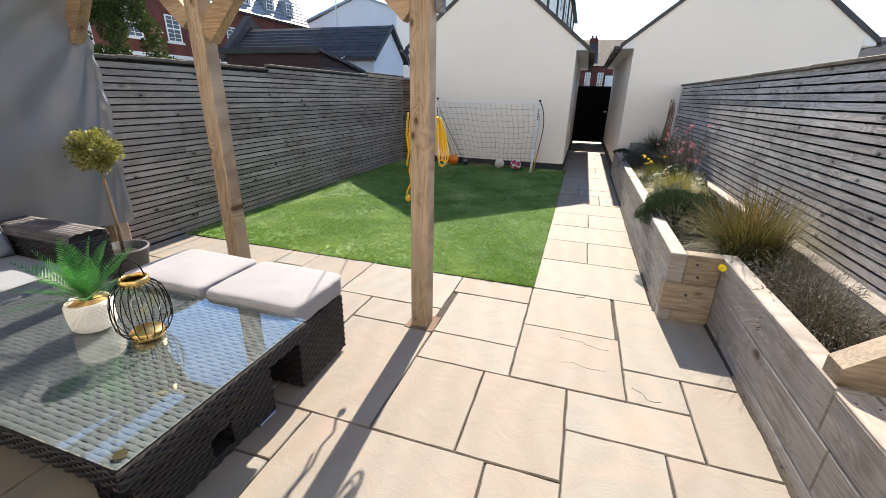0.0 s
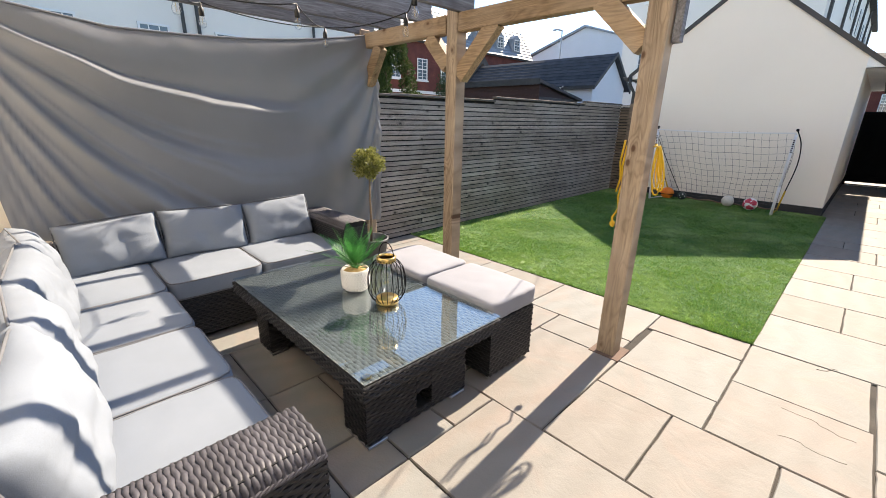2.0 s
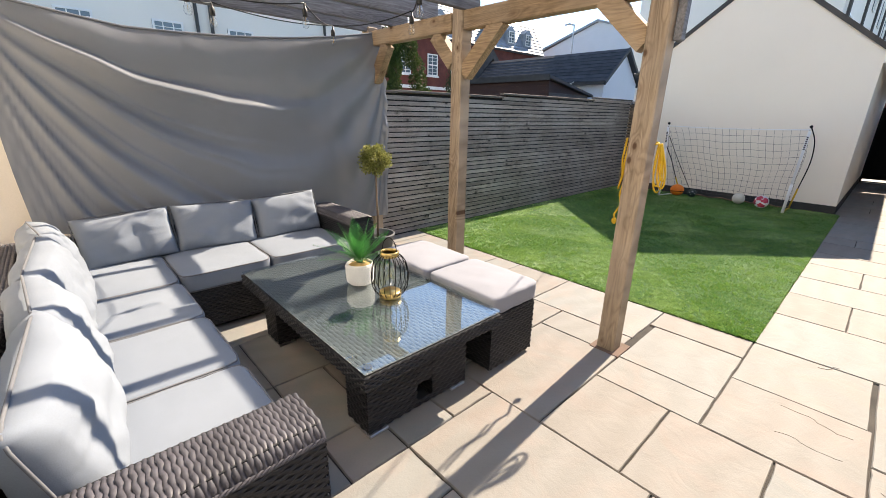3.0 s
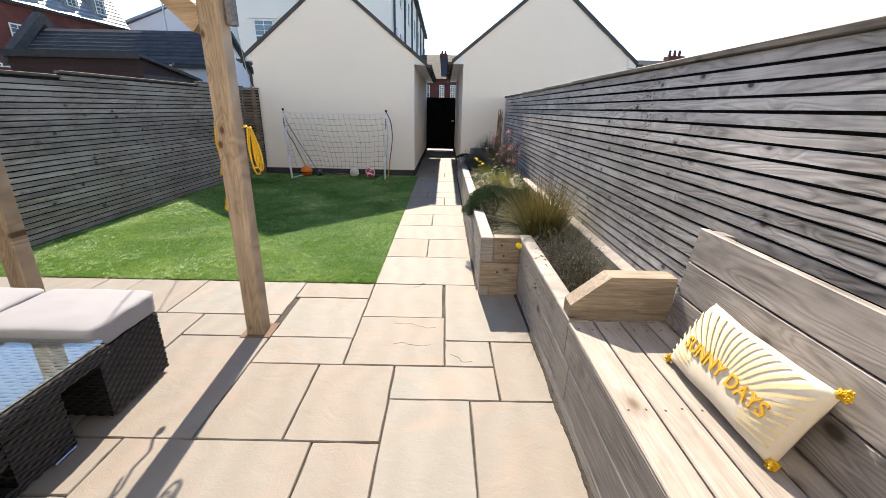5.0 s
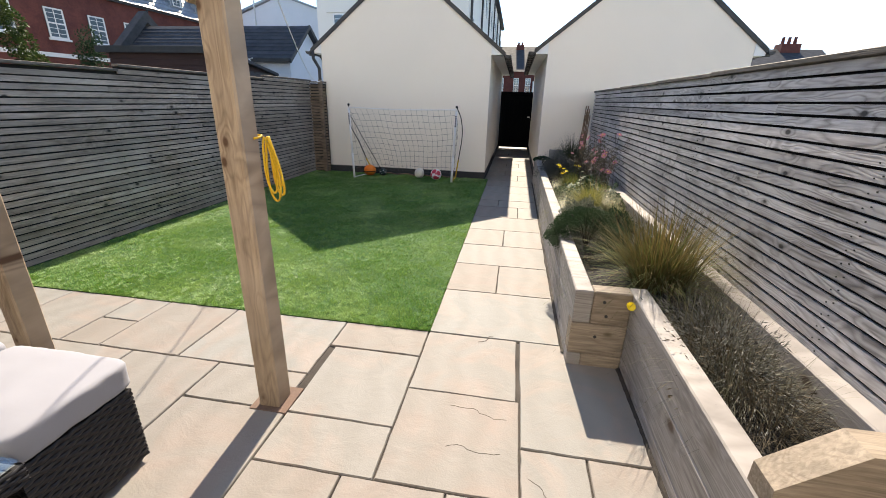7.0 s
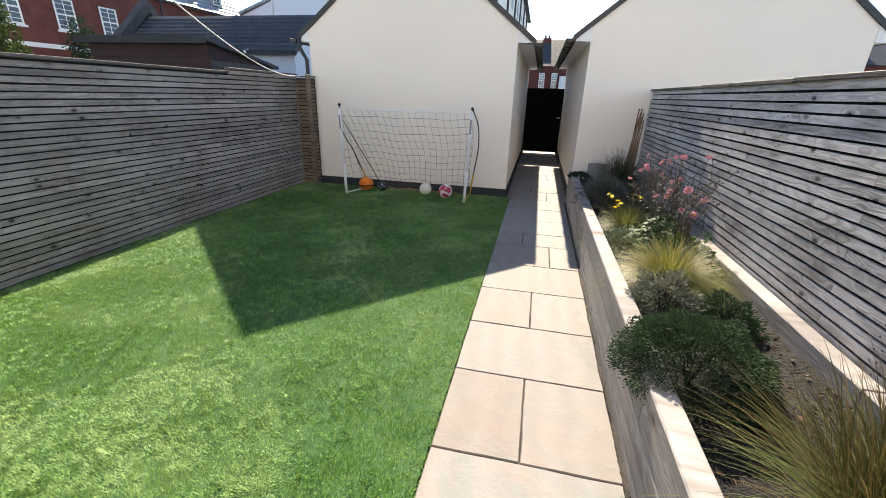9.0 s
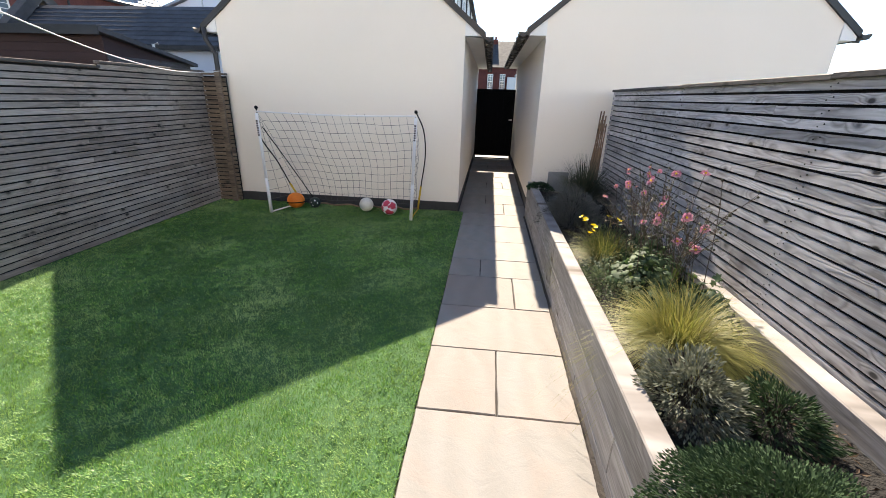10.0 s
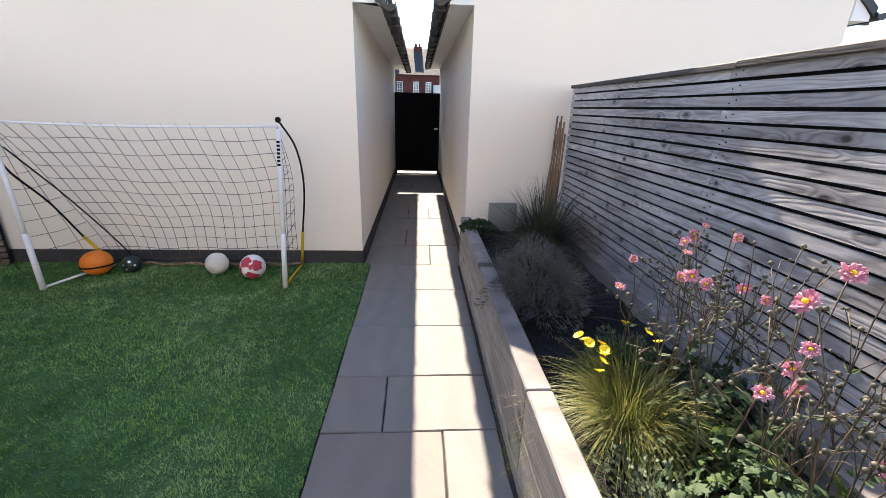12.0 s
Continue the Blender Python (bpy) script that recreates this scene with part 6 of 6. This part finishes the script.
PETAL_YELLOW = leafy("yellow_petal", (0.85, 0.66, 0.02), (0.90, 0.74, 0.05), 0.5, 0.3)
STALK = leafy("stalk", (0.07, 0.055, 0.04), (0.13, 0.10, 0.07), 0.6, 0.1)

shrub("hebe_bush", (1.08, 0.93, 0.43), 0.30, 0.31, 0.26, 36000, 0.0135, 0.2, GREEN_DARK, 3, "dense rounded dark green shrub in the raised bed", lump=0.14)
shrub("silver_bush", (1.13, 1.53, 0.42), 0.19, 0.20, 0.20, 5200, 0.026, 0.16, SILVER, 8, "loose silver-grey leafy shrub in the raised bed", lump=0.3)
shrub("rosemary_bush", (1.42, 1.48, 0.40), 0.15, 0.16, 0.15, 3200, 0.026, 0.12, GREEN_DARK, 9, "small dark green needle-leaved shrub in the bed", lump=0.3)
shrub("lavender_bush", (1.15, 4.15, 0.42), 0.27, 0.40, 0.29, 11000, 0.030, 0.09, LAVENDER, 12, "grey-leaved lavender spilling over the sleepers", lump=0.35)
shrub("creeping_plant", (0.98, 5.35, 0.46), 0.15, 0.17, 0.07, 1800, 0.024, 0.3, GREEN_DARK, 15, "low creeping plant over the end of the bed", 6)

def grass_clump(name, c, n, length, spread, width, mat, seed, label, **k):
    e = plant(name, c, label, "ornamental grass")
    under(new("blade_mass", blades_mesh("blade_mass", c, n, length, spread, width, mat, seed, **k)), e)["kind"] = "stuff"
    return e


grass_clump("golden_grass", (1.26, 1.95, 0.38), 2600, 0.44, 0.38, 0.0018, GRASS_GOLD, 21, "golden arching grass clump in the raised bed", base=0.08, droop=1.5, up=0.95)
b = grass_clump("bronze_grass", (1.40, 0.22, 0.38), 1000, 0.60, 0.30, 0.0028, GRASS_BROWN, 22, "bronze upright grass clump in the raised bed", base=0.15, droop=0.55, up=1.1)
under(new("blade_mass", blades_mesh("blade_mass", (1.40, 0.22, 0.38), 600, 0.55, 0.35, 0.002, GRASS_GREEN, 23, base=0.12, droop=1.0, up=0.95)), b)["kind"] = "stuff"
grass_clump("dark_grass", (1.42, 4.95, 0.38), 1100, 0.66, 0.35, 0.0032, GRASS_DARK, 24, "dark spiky grass clump at the shaded end of the bed", base=0.08, droop=0.7, up=1.0)
tuft = grass_clump("yellow_tuft", (1.22, 3.15, 0.38), 900, 0.36, 0.45, 0.0012, GRASS_GOLD, 25, "small variegated grass tuft under the flowers", base=0.09, droop=1.7, up=0.8)
under(new("blade_mass", blades_mesh("blade_mass", (1.22, 3.15, 0.38), 800, 0.32, 0.5, 0.0013, GRASS_GREEN, 26, base=0.10, droop=1.3, up=0.9)), tuft)["kind"] = "stuff"

WIRY = leafy("wiry_twig", (0.035, 0.03, 0.022), (0.13, 0.11, 0.08), 0.8, 0.15, 0.1)
brush = plant("dry_lavender", (1.44, -0.68, 0.4), "dry grey-brown lavender with wiry twigs in the bed", "shrub")
for k, (y, n, length, wide) in enumerate(((-0.30, 420, 0.30, 0.14), (-0.52, 620, 0.28, 0.17), (-0.75, 620, 0.25, 0.16), (-0.97, 360, 0.21, 0.12))):
    under(new("twig_mass", blades_mesh("twig_mass", (1.44, y, 0.37), n, length, 0.62, 0.0012, WIRY if k % 2 else DRY, 31 + k, base=wide, droop=0.9, up=0.85)), brush)["kind"] = "stuff"
pts, nor = dome((1.43, -0.60, 0.38), 0.20, 0.44, 0.20, 5200, 33, 0.6, 0.25)
under(new("foliage", leaves_mesh("foliage", pts, nor, 0.022, 0.10, LAVENDER, 33)), brush)
pts, nor = dome((1.42, -0.66, 0.36), 0.21, 0.46, 0.17, 2600, 36, 0.6, 0.25)
under(new("foliage", leaves_mesh("foliage", pts, nor, 0.024, 0.12, WIRY, 36)), brush)

lav = bpy.data.objects["lavender_bush"]
under(new("twig_mass", blades_mesh("twig_mass", (1.15, 4.15, 0.38), 900, 0.36, 0.4, 0.0014, LAVENDER, 34, base=0.22, droop=0.3, up=1.0)), lav)["kind"] = "stuff"

# flowering plants
def flower(name, mat, petals, r, cup, core):
    s = Shape()
    for k in range(petals):
        a = 2 * math.pi * k / petals
        d, w = Vector((math.cos(a), math.sin(a), 0)), Vector((-math.sin(a), math.cos(a), 0))
        z = Vector((0, 0, 1))
        s.add([d * r * 0.1, d * r * 0.55 + w * r * 0.36 + z * r * cup * 0.5, d * r + w * r * 0.12 + z * r * cup, d * r - w * r * 0.12 + z * r * cup, d * r * 0.55 - w * r * 0.36 + z * r * cup * 0.5], [(0, 1, 2, 3, 4)])
    return s.mesh(name, mat), Shape().ball((0, 0, r * 0.08), r * 0.22, rows=5, sides=8).mesh(name + "_core", core)


def lobed_mesh(name, centres, normals, size, mat, seed):
    """Broad leaves with five toothed lobes, a little cupped, each facing mostly up."""
    r = np.random.default_rng(seed)
    n = len(centres)
    up = normals * 0.5 + np.array([0, 0, 0.6]) + r.normal(0, 0.55, (n, 3))
    up /= np.linalg.norm(up, axis=1)[:, None]
    a = np.cross(up, r.normal(0, 1, (n, 3)))
    a /= np.linalg.norm(a, axis=1)[:, None]
    b = np.cross(up, a)
    s = (size * r.uniform(0.4, 1.3, n))[:, None]
    curl = r.uniform(0.2, 1.0, (n, 1))
    rim = [(-0.15, 0.0), (-0.35, 0.35), (0.0, 0.55), (0.15, 0.36), (0.52, 0.62), (0.55, 0.28), (1.0, 0.0), (0.55, -0.28), (0.52, -0.62), (0.15, -0.36), (0.0, -0.55), (-0.35, -0.35)]
    k = len(rim)
    ring = np.stack([centres + (a * u + b * v) * s * r.uniform(0.75, 1.2, (n, 1)) - up * s * curl * (0.7 * v * v + 0.4 * u * u) for u, v in rim], 1)
    mid = (centres + a * s * 0.2)[:, None, :]
    pts = np.concatenate([mid, ring], 1).reshape(-1, 3)
    fan = np.array([[0, 1 + i, 1 + (i + 1) % k] for i in range(k)])
    return raw_mesh(name, pts, (np.arange(n)[:, None, None] * (k + 1) + fan[None]).reshape(-1, 3), mat)


LOBED = leafy("lobed_leaf", (0.022, 0.046, 0.022), (0.10, 0.15, 0.075), 0.58, 0.2, 0.12)
# Lighter copy of the lobed leaf, with a sunlit tone in its colour.
LOBED_LIT = leafy("lit_lobed_leaf", (0.05, 0.10, 0.02), (0.13, 0.18, 0.045), 0.6, 0.35, 0.15)
anem = plant("pink_anemones", (1.45, 2.85, 0.38), "tall pink anemones on branching stems over green leaves", "flower")
for k, (c, rx, ry, rz, n, size, mat) in enumerate((
        ((1.36, 2.62, 0.38), 0.30, 0.42, 0.25, 1100, 0.038, LOBED), ((1.50, 3.12, 0.42), 0.20, 0.30, 0.22, 460, 0.036, LOBED),
        ((1.54, 2.28, 0.38), 0.14, 0.26, 0.22, 380, 0.042, LOBED), ((1.40, 2.70, 0.42), 0.26, 0.46, 0.25, 130, 0.034, LOBED_LIT))):
    pts, nor = dome(c, rx, ry, rz, n, 41 + k, 0.45, 0.35)
    pts[:, 0] = np.minimum(pts[:, 0], 1.735)
    under(new("leaf_mass", lobed_mesh("leaf_mass", pts, nor, size, mat, 41 + k)), anem)["kind"] = "stuff"
pts, nor = dome((1.09, 2.62, 0.40), 0.14, 0.42, 0.14, 2000, 47, 0.5, 0.3)
edging = plant("edging_plant", (1.14, 2.62, 0.40), "small-leaved grey-green plant spilling over the sleeper edge", "plant")
under(new("leaf_mass", leaves_mesh("leaf_mass", pts, nor, 0.020, 0.32, LEAF, 47, 0.35)), edging)["kind"] = "stuff"
under(new("stem_mass", blades_mesh("stem_mass", (1.09, 2.62, 0.37), 260, 0.17, 0.6, 0.0012, DRY, 48, base=0.16, droop=0.8, up=0.8)), edging)["kind"] = "stuff"


def rosette(name, mat, r, seed):
    """A double flower: rings of ruffled petals round a small core."""
    g = random.Random(seed)
    s = Shape()
    for ring, (n, size, cup) in enumerate(((12, 1.0, 0.15), (10, 0.8, 0.5), (7, 0.55, 0.9))):
        for k in range(n):
            a = 2 * math.pi * (k + 0.5 * ring + g.uniform(-0.2, 0.2)) / n
            q, c = r * size * g.uniform(0.8, 1.15), cup + g.uniform(-0.2, 0.2)
            d, w, z = Vector((math.cos(a), math.sin(a), 0)), Vector((-math.sin(a), math.cos(a), 0)), Vector((0, 0, 1))
            s.add([d * q * 0.1, d * q * 0.6 + w * q * 0.24 + z * q * c * 0.6, d * q + w * q * 0.13 + z * q * c * 0.8, d * q * 0.9 + z * q * (c + 0.1), d * q - w * q * 0.13 + z * q * c * 0.8, d * q * 0.6 - w * q * 0.24 + z * q * c * 0.6], [(0, 1, 2, 3, 4, 5)])
    return s.mesh(name, mat)


blooms = [rosette("petals", PINK, 0.029, 5 + k) for k in range(4)]
core = Shape().ball((0, 0, 0.006), 0.007, rows=5, sides=8).mesh("petals_core", PETAL_YELLOW)
r = random.Random(77)
stems, buds, sepals = Shape(), Shape(), Shape()
for k in range(54):
    x, y = 1.45 + r.uniform(-0.2, 0.16), 2.90 + r.uniform(-0.55, 0.52)
    h = r.uniform(0.72, 1.16)
    tipx, tipy = x + r.uniform(-0.13, 0.08), y + r.uniform(-0.16, 0.14)
    fork = Vector(((x + tipx) / 2, (y + tipy) / 2, 0.38 + (h - 0.38) * r.uniform(0.5, 0.7)))
    bend = Vector((r.uniform(-0.02, 0.02), r.uniform(-0.02, 0.02), 0))
    stems.tube([(x, y, 0.36), Vector((x, y, 0.36)).lerp(fork, 0.5) + bend, fork, fork.lerp(Vector((tipx, tipy, h)), 0.5) - bend, (tipx, tipy, h)], lambda q: 0.0027 - 0.0011 * q, 5)
    ends = [(tipx, tipy, h)]
    for b in range(r.choice((2, 3, 3, 4))):
        e = fork + Vector((r.uniform(-0.13, 0.13), r.uniform(-0.13, 0.13), r.uniform(0.05, 0.22)))
        stems.tube([fork, fork.lerp(e, 0.5) + Vector((0, 0, 0.02)), e], 0.0014, 5)
        ends.append(tuple(e))
        if r.random() < 0.6:
            f2 = e + Vector((r.uniform(-0.05, 0.05), r.uniform(-0.05, 0.05), r.uniform(-0.01, 0.05)))
            stems.tube([fork.lerp(e, 0.6) + Vector((0, 0, 0.012)), e.lerp(f2, 0.5), f2], 0.0011, 5)
            ends.append(tuple(f2))
    for j in range(4):
        a = r.uniform(0, 6.28)
        d, w = Vector((math.cos(a), math.sin(a), 0.3)) * r.uniform(0.02, 0.04), Vector((-math.sin(a), math.cos(a), 0.2)) * 0.007
        sepals.add([fork, fork + d * 0.5 + w, fork + d, fork + d * 0.5 - w], [(0, 1, 2, 3)])
    for i, e in enumerate(ends):
        if (i == 0 and k % 3 == 0) or (i == 1 and k % 7 == 0):
            f = piece("flower", blooms[(k + i) % 4], anem, e)
            f.rotation_euler = (r.uniform(0.1, 1.5), r.uniform(-0.9, 0.3), r.uniform(-0.6, 0.6))
            f.scale = [r.uniform(0.5, 1.1)] * 3
            c = new("flower_centre", core)
            c.location, c.rotation_euler, c.scale = f.location, f.rotation_euler, f.scale
            under(c, anem)
        else:
            buds.ball(e, r.uniform(0.004, 0.0085), rows=5, sides=7)
for name, shape, mat in (("stem_mass", stems, STALK), ("bud_mass", buds, DRY), ("sepal_mass", sepals, LOBED)):
    under(new(name, shape.mesh(name, mat, True)), anem)["kind"] = "stuff"

daisy = plant("yellow_daisies", (1.30, 3.42, 0.38), "bright yellow daisies over feathery green leaves", "flower")
pts, nor = dome((1.33, 3.42, 0.40), 0.17, 0.17, 0.15, 2200, 51, 0.3, 0.3)
under(new("leaves", leaves_mesh("leaves", pts, nor, 0.03, 0.12, LEAF, 51)), daisy)
ym, yc = flower("petals", PETAL_YELLOW, 12, 0.025, 0.4, PETAL_YELLOW)
st = Shape()
for k in range(11):
    e = (1.19 + r.uniform(-0.17, 0.18), 3.24 + r.uniform(-0.14, 0.16), 0.63 + r.uniform(-0.05, 0.06))
    st.tube([(1.25, 3.33, 0.4), ((1.25 + e[0]) / 2, (3.33 + e[1]) / 2, 0.52), e], 0.0015, 5)
    for me in (ym, yc):
        f = piece("flower", me, daisy, e)
        f.rotation_euler, f.scale = (0.5, 0.35 * math.sin(k), k), [0.8] * 3
under(new("stem_mass", st.mesh("stem_mass", LEAF)), daisy)["kind"] = "stuff"
lone = plant("yellow_flower", (1.16, -0.24, 0.47), "single small yellow flower at the corner of the bed", "flower")
f = piece("petals", ym, lone, (1.128, -0.235, 0.435))
f.rotation_euler = (0.9, 0.2, 0)
part("stem", Shape().tube([(1.30, -0.2, 0.38), (1.17, -0.225, 0.49), (1.128, -0.235, 0.435)], 0.0014, 5), LEAF, lone)

# bits of litter on the soil
r = random.Random(5)
lit = Shape()
for k in range(420):
    x, y = r.uniform(0.97, 1.65), r.uniform(-0.05, 5.5)
    if k < 110:
        x, y = r.uniform(1.4, 1.66), r.uniform(0.5, 1.5)
    a, s = r.uniform(0, 6.28), r.uniform(0.008, 0.022)
    d, w = Vector((math.cos(a), math.sin(a), 0.2)) * s, Vector((-math.sin(a), math.cos(a), 0.1)) * s * 0.4
    c = Vector((x, y, 0.395))
    lit.add([c - d, c + w + Vector((0, 0, 0.006)), c + d, c - w], [(0, 1, 2, 3)])
solo("leaf_litter", lit, leafy("dead_leaf", (0.03, 0.02, 0.013), (0.16, 0.115, 0.08), 0.9, 0.1, 0.1), "scattered dead leaves and bark bits on the soil", "litter", kind="stuff")

# ---- topiary beside the sofa ----
top_e = plant("potted_topiary", (-2.90, -1.03, 0), "small ball topiary tree in a dark grey pot beside the sofa", "potted plant")
PX, PY = -2.90, -1.03
part("pot", Shape().lathe(PX, PY, [(0.11, 0.0), (0.12, 0.01), (0.155, 0.27), (0.165, 0.275), (0.165, 0.30), (0.15, 0.30), (0.14, 0.24), (0.0, 0.24)], 32), POT_GREY, top_e, "dark grey plastic pot", True)
part("soil", Shape().lathe(PX, PY, [(0.143, 0.245), (0.08, 0.26), (0.0, 0.262)], 20), SOIL, top_e)
part("trunk", Shape().tube([(PX, PY, 0.25), (PX + 0.015, PY, 0.45), (PX - 0.01, PY + 0.01, 0.65), (PX + 0.005, PY, 0.92)], lambda q: 0.012 - 0.004 * q, 8), BARK, top_e, "thin bare trunk", True)
v = np.random.default_rng(61).normal(0, 1, (4200, 3))
v /= np.linalg.norm(v, axis=1)[:, None]
rad = np.random.default_rng(62).uniform(0.3, 1.0, 4200) ** 0.5 * 0.125 * (1 + 0.2 * np.sin(6 * v[:, 0] + 4 * v[:, 1]) + 0.14 * np.sin(11 * v[:, 2] + 7 * v[:, 0]))
TOPI = leafy("topiary_leaf", (0.10, 0.12, 0.02), (0.36, 0.35, 0.12), 0.5, 0.35)
under(new("crown", leaves_mesh("crown", np.array([PX, PY, 1.0]) + v * rad[:, None], v, 0.022, 0.3, TOPI, 63)), top_e)

# ---- trees behind the fence ----
def tree(name, c, h, r0, n, mat, seed, label):
    e = plant(name, (c[0], c[1], -0.06), label, "tree")
    r = random.Random(seed)
    tr = Shape().tube([(c[0], c[1], -0.1), (c[0] + 0.05, c[1], h * 0.4), (c[0], c[1] + 0.05, h * 0.92)], lambda q: 0.11 * (1.05 - q), 8)
    for k in range(16):
        z = h * r.uniform(0.2, 0.85)
        a, L = r.uniform(0, 6.28), r0 * 0.8 * (1.1 - z / h)
        tr.tube([(c[0], c[1], z), (c[0] + L * 0.5 * math.cos(a), c[1] + L * 0.5 * math.sin(a), z + L * 0.35), (c[0] + L * math.cos(a), c[1] + L * math.sin(a), z + L * 0.55)], lambda q: 0.03 * (1.1 - q), 5)
    part("trunk", tr, BARK, e)
    pts, nor = [], []
    g = np.random.default_rng(seed)
    for k in range(70):
        f = g.uniform(0.12, 1.0)
        z = h * f
        rr = r0 * (1.15 - f) ** 0.6 * math.sqrt(g.uniform(0.1, 1.0))
        a = g.uniform(0, 2 * np.pi)
        cc = np.array([c[0] + rr * math.cos(a), c[1] + rr * math.sin(a), z])
        q = g.normal(0, 1, (n // 70, 3))
        q /= np.linalg.norm(q, axis=1)[:, None]
        pts.append(cc + q * g.uniform(0.2, 1, (n // 70, 1)) ** 0.5 * np.array([0.26, 0.26, 0.34]))
        nor.append(q)
    under(new("crown", leaves_mesh("crown", np.concatenate(pts), np.concatenate(nor), 0.075, 0.3, mat, seed)), e)
    return e


TREE_LEAF = leafy("tree_leaf", (0.02, 0.045, 0.012), (0.085, 0.12, 0.028), 0.6, 0.2, 0.2)
tree("evergreen_tree", (-14.2, 7.6), 4.5, 1.75, 44000, TREE_LEAF, 71, "bushy green evergreen tree in front of the brick house")
tree("evergreen_tree", (-13.6, 10.4), 3.1, 0.45, 4200, GREEN_DARK, 72, "slim dark conifer in front of the brick house")

# ---- cracks in the paving ----
def crack(x, y, steps, seed):
    r = random.Random(seed)
    p, a, out = Vector((x, y, 0.0012)), r.uniform(-0.4, 0.3), []
    for k in range(steps):
        out.append(p.copy())
        a += r.uniform(-0.9, 0.9) - a * 0.35
        p = p + Vector((math.cos(a), math.sin(a) * 0.6, 0)) * 0.03
    return Shape().tube(out, 0.0016, 4)


for x, y, n, s in ((0.24, -0.66, 12, 3), (0.26, -0.92, 10, 6), (0.33, -0.06, 7, 5), (0.62, -1.02, 8, 4)):
    part("crack", crack(x, y, n, s), CRACK, patio_bed)

# ---- dirt along the foot of the raised beds ----
r = random.Random(88)
for x, y0, y1 in ((1.150, -3.3, -0.10), (0.848, -0.08, 5.6)):
    seam = Shape()
    n = int((y1 - y0) / 0.02)
    pts = []
    for k in range(n + 1):
        y = y0 + (y1 - y0) * k / n
        w = 0.006 + 0.012 * max(0.0, noise.noise((y * 3.1, x, 2)) + 0.35) + r.uniform(0, 0.005)
        pts += [(x + 0.004, y, 0.011 + r.uniform(0, 0.004)), (x - w * 0.5, y, 0.007 + r.uniform(-0.002, 0.002)), (x - w, y + r.uniform(-0.004, 0.004), -0.001)]
    seam.add(pts, [(3 * k + e, 3 * k + e + 1, 3 * k + e + 4, 3 * k + e + 3) for k in range(n) for e in range(2)])
    solo("dirt_seam", seam, MORTAR, "dark crumbled dirt along the foot of the timber bed", "dirt", kind="stuff")

# ---- paving stones ----
for a, b, c, d in SLABS:
    s, place = slab(max(a * U, FX), min(b * U, 1.152), max(c * U, -3.92), d * U)
    piece("slab", s.mesh("slab", STONE), patio_bed, place)
ROWS = [(0, 0.66, ()), (0.66, 1.25, (0.405,)), (1.25, 1.81, ()), (1.81, 2.38, (0.42,)), (2.38, 2.95, ()), (2.95, 3.52, (0.575,)), (3.52, 3.94, (0.29,)), (3.94, 4.5, ()), (4.5, 5.09, ()), (5.09, 5.66, ()),
        (5.66, 6.25, (0.575,)), (6.25, 6.84, (0.31,)), (6.84, 7.4, ()), (7.4, 7.95, (0.31, 0.6)), (7.95, 8.5, ()), (8.5, 9.05, (0.45,)), (9.05, 9.56, ()), (9.56, 10.1, (0.31,)), (10.1, 10.66, ()), (10.66, 11.26, (0.55,)), (11.37, 12.6, ()), (12.6, 14.0, (0.4,))]
for a, b, cuts in ROWS:
    right = 0.84 if b < 5.75 else 0.893
    xs = [0.0 if b < 5.75 else -0.065, *cuts, right]
    for x0, x1 in zip(xs, xs[1:]):
        s, place = slab(x0, x1, a, b)
        piece("slab", s.mesh("slab", STONE), patio_bed, place)
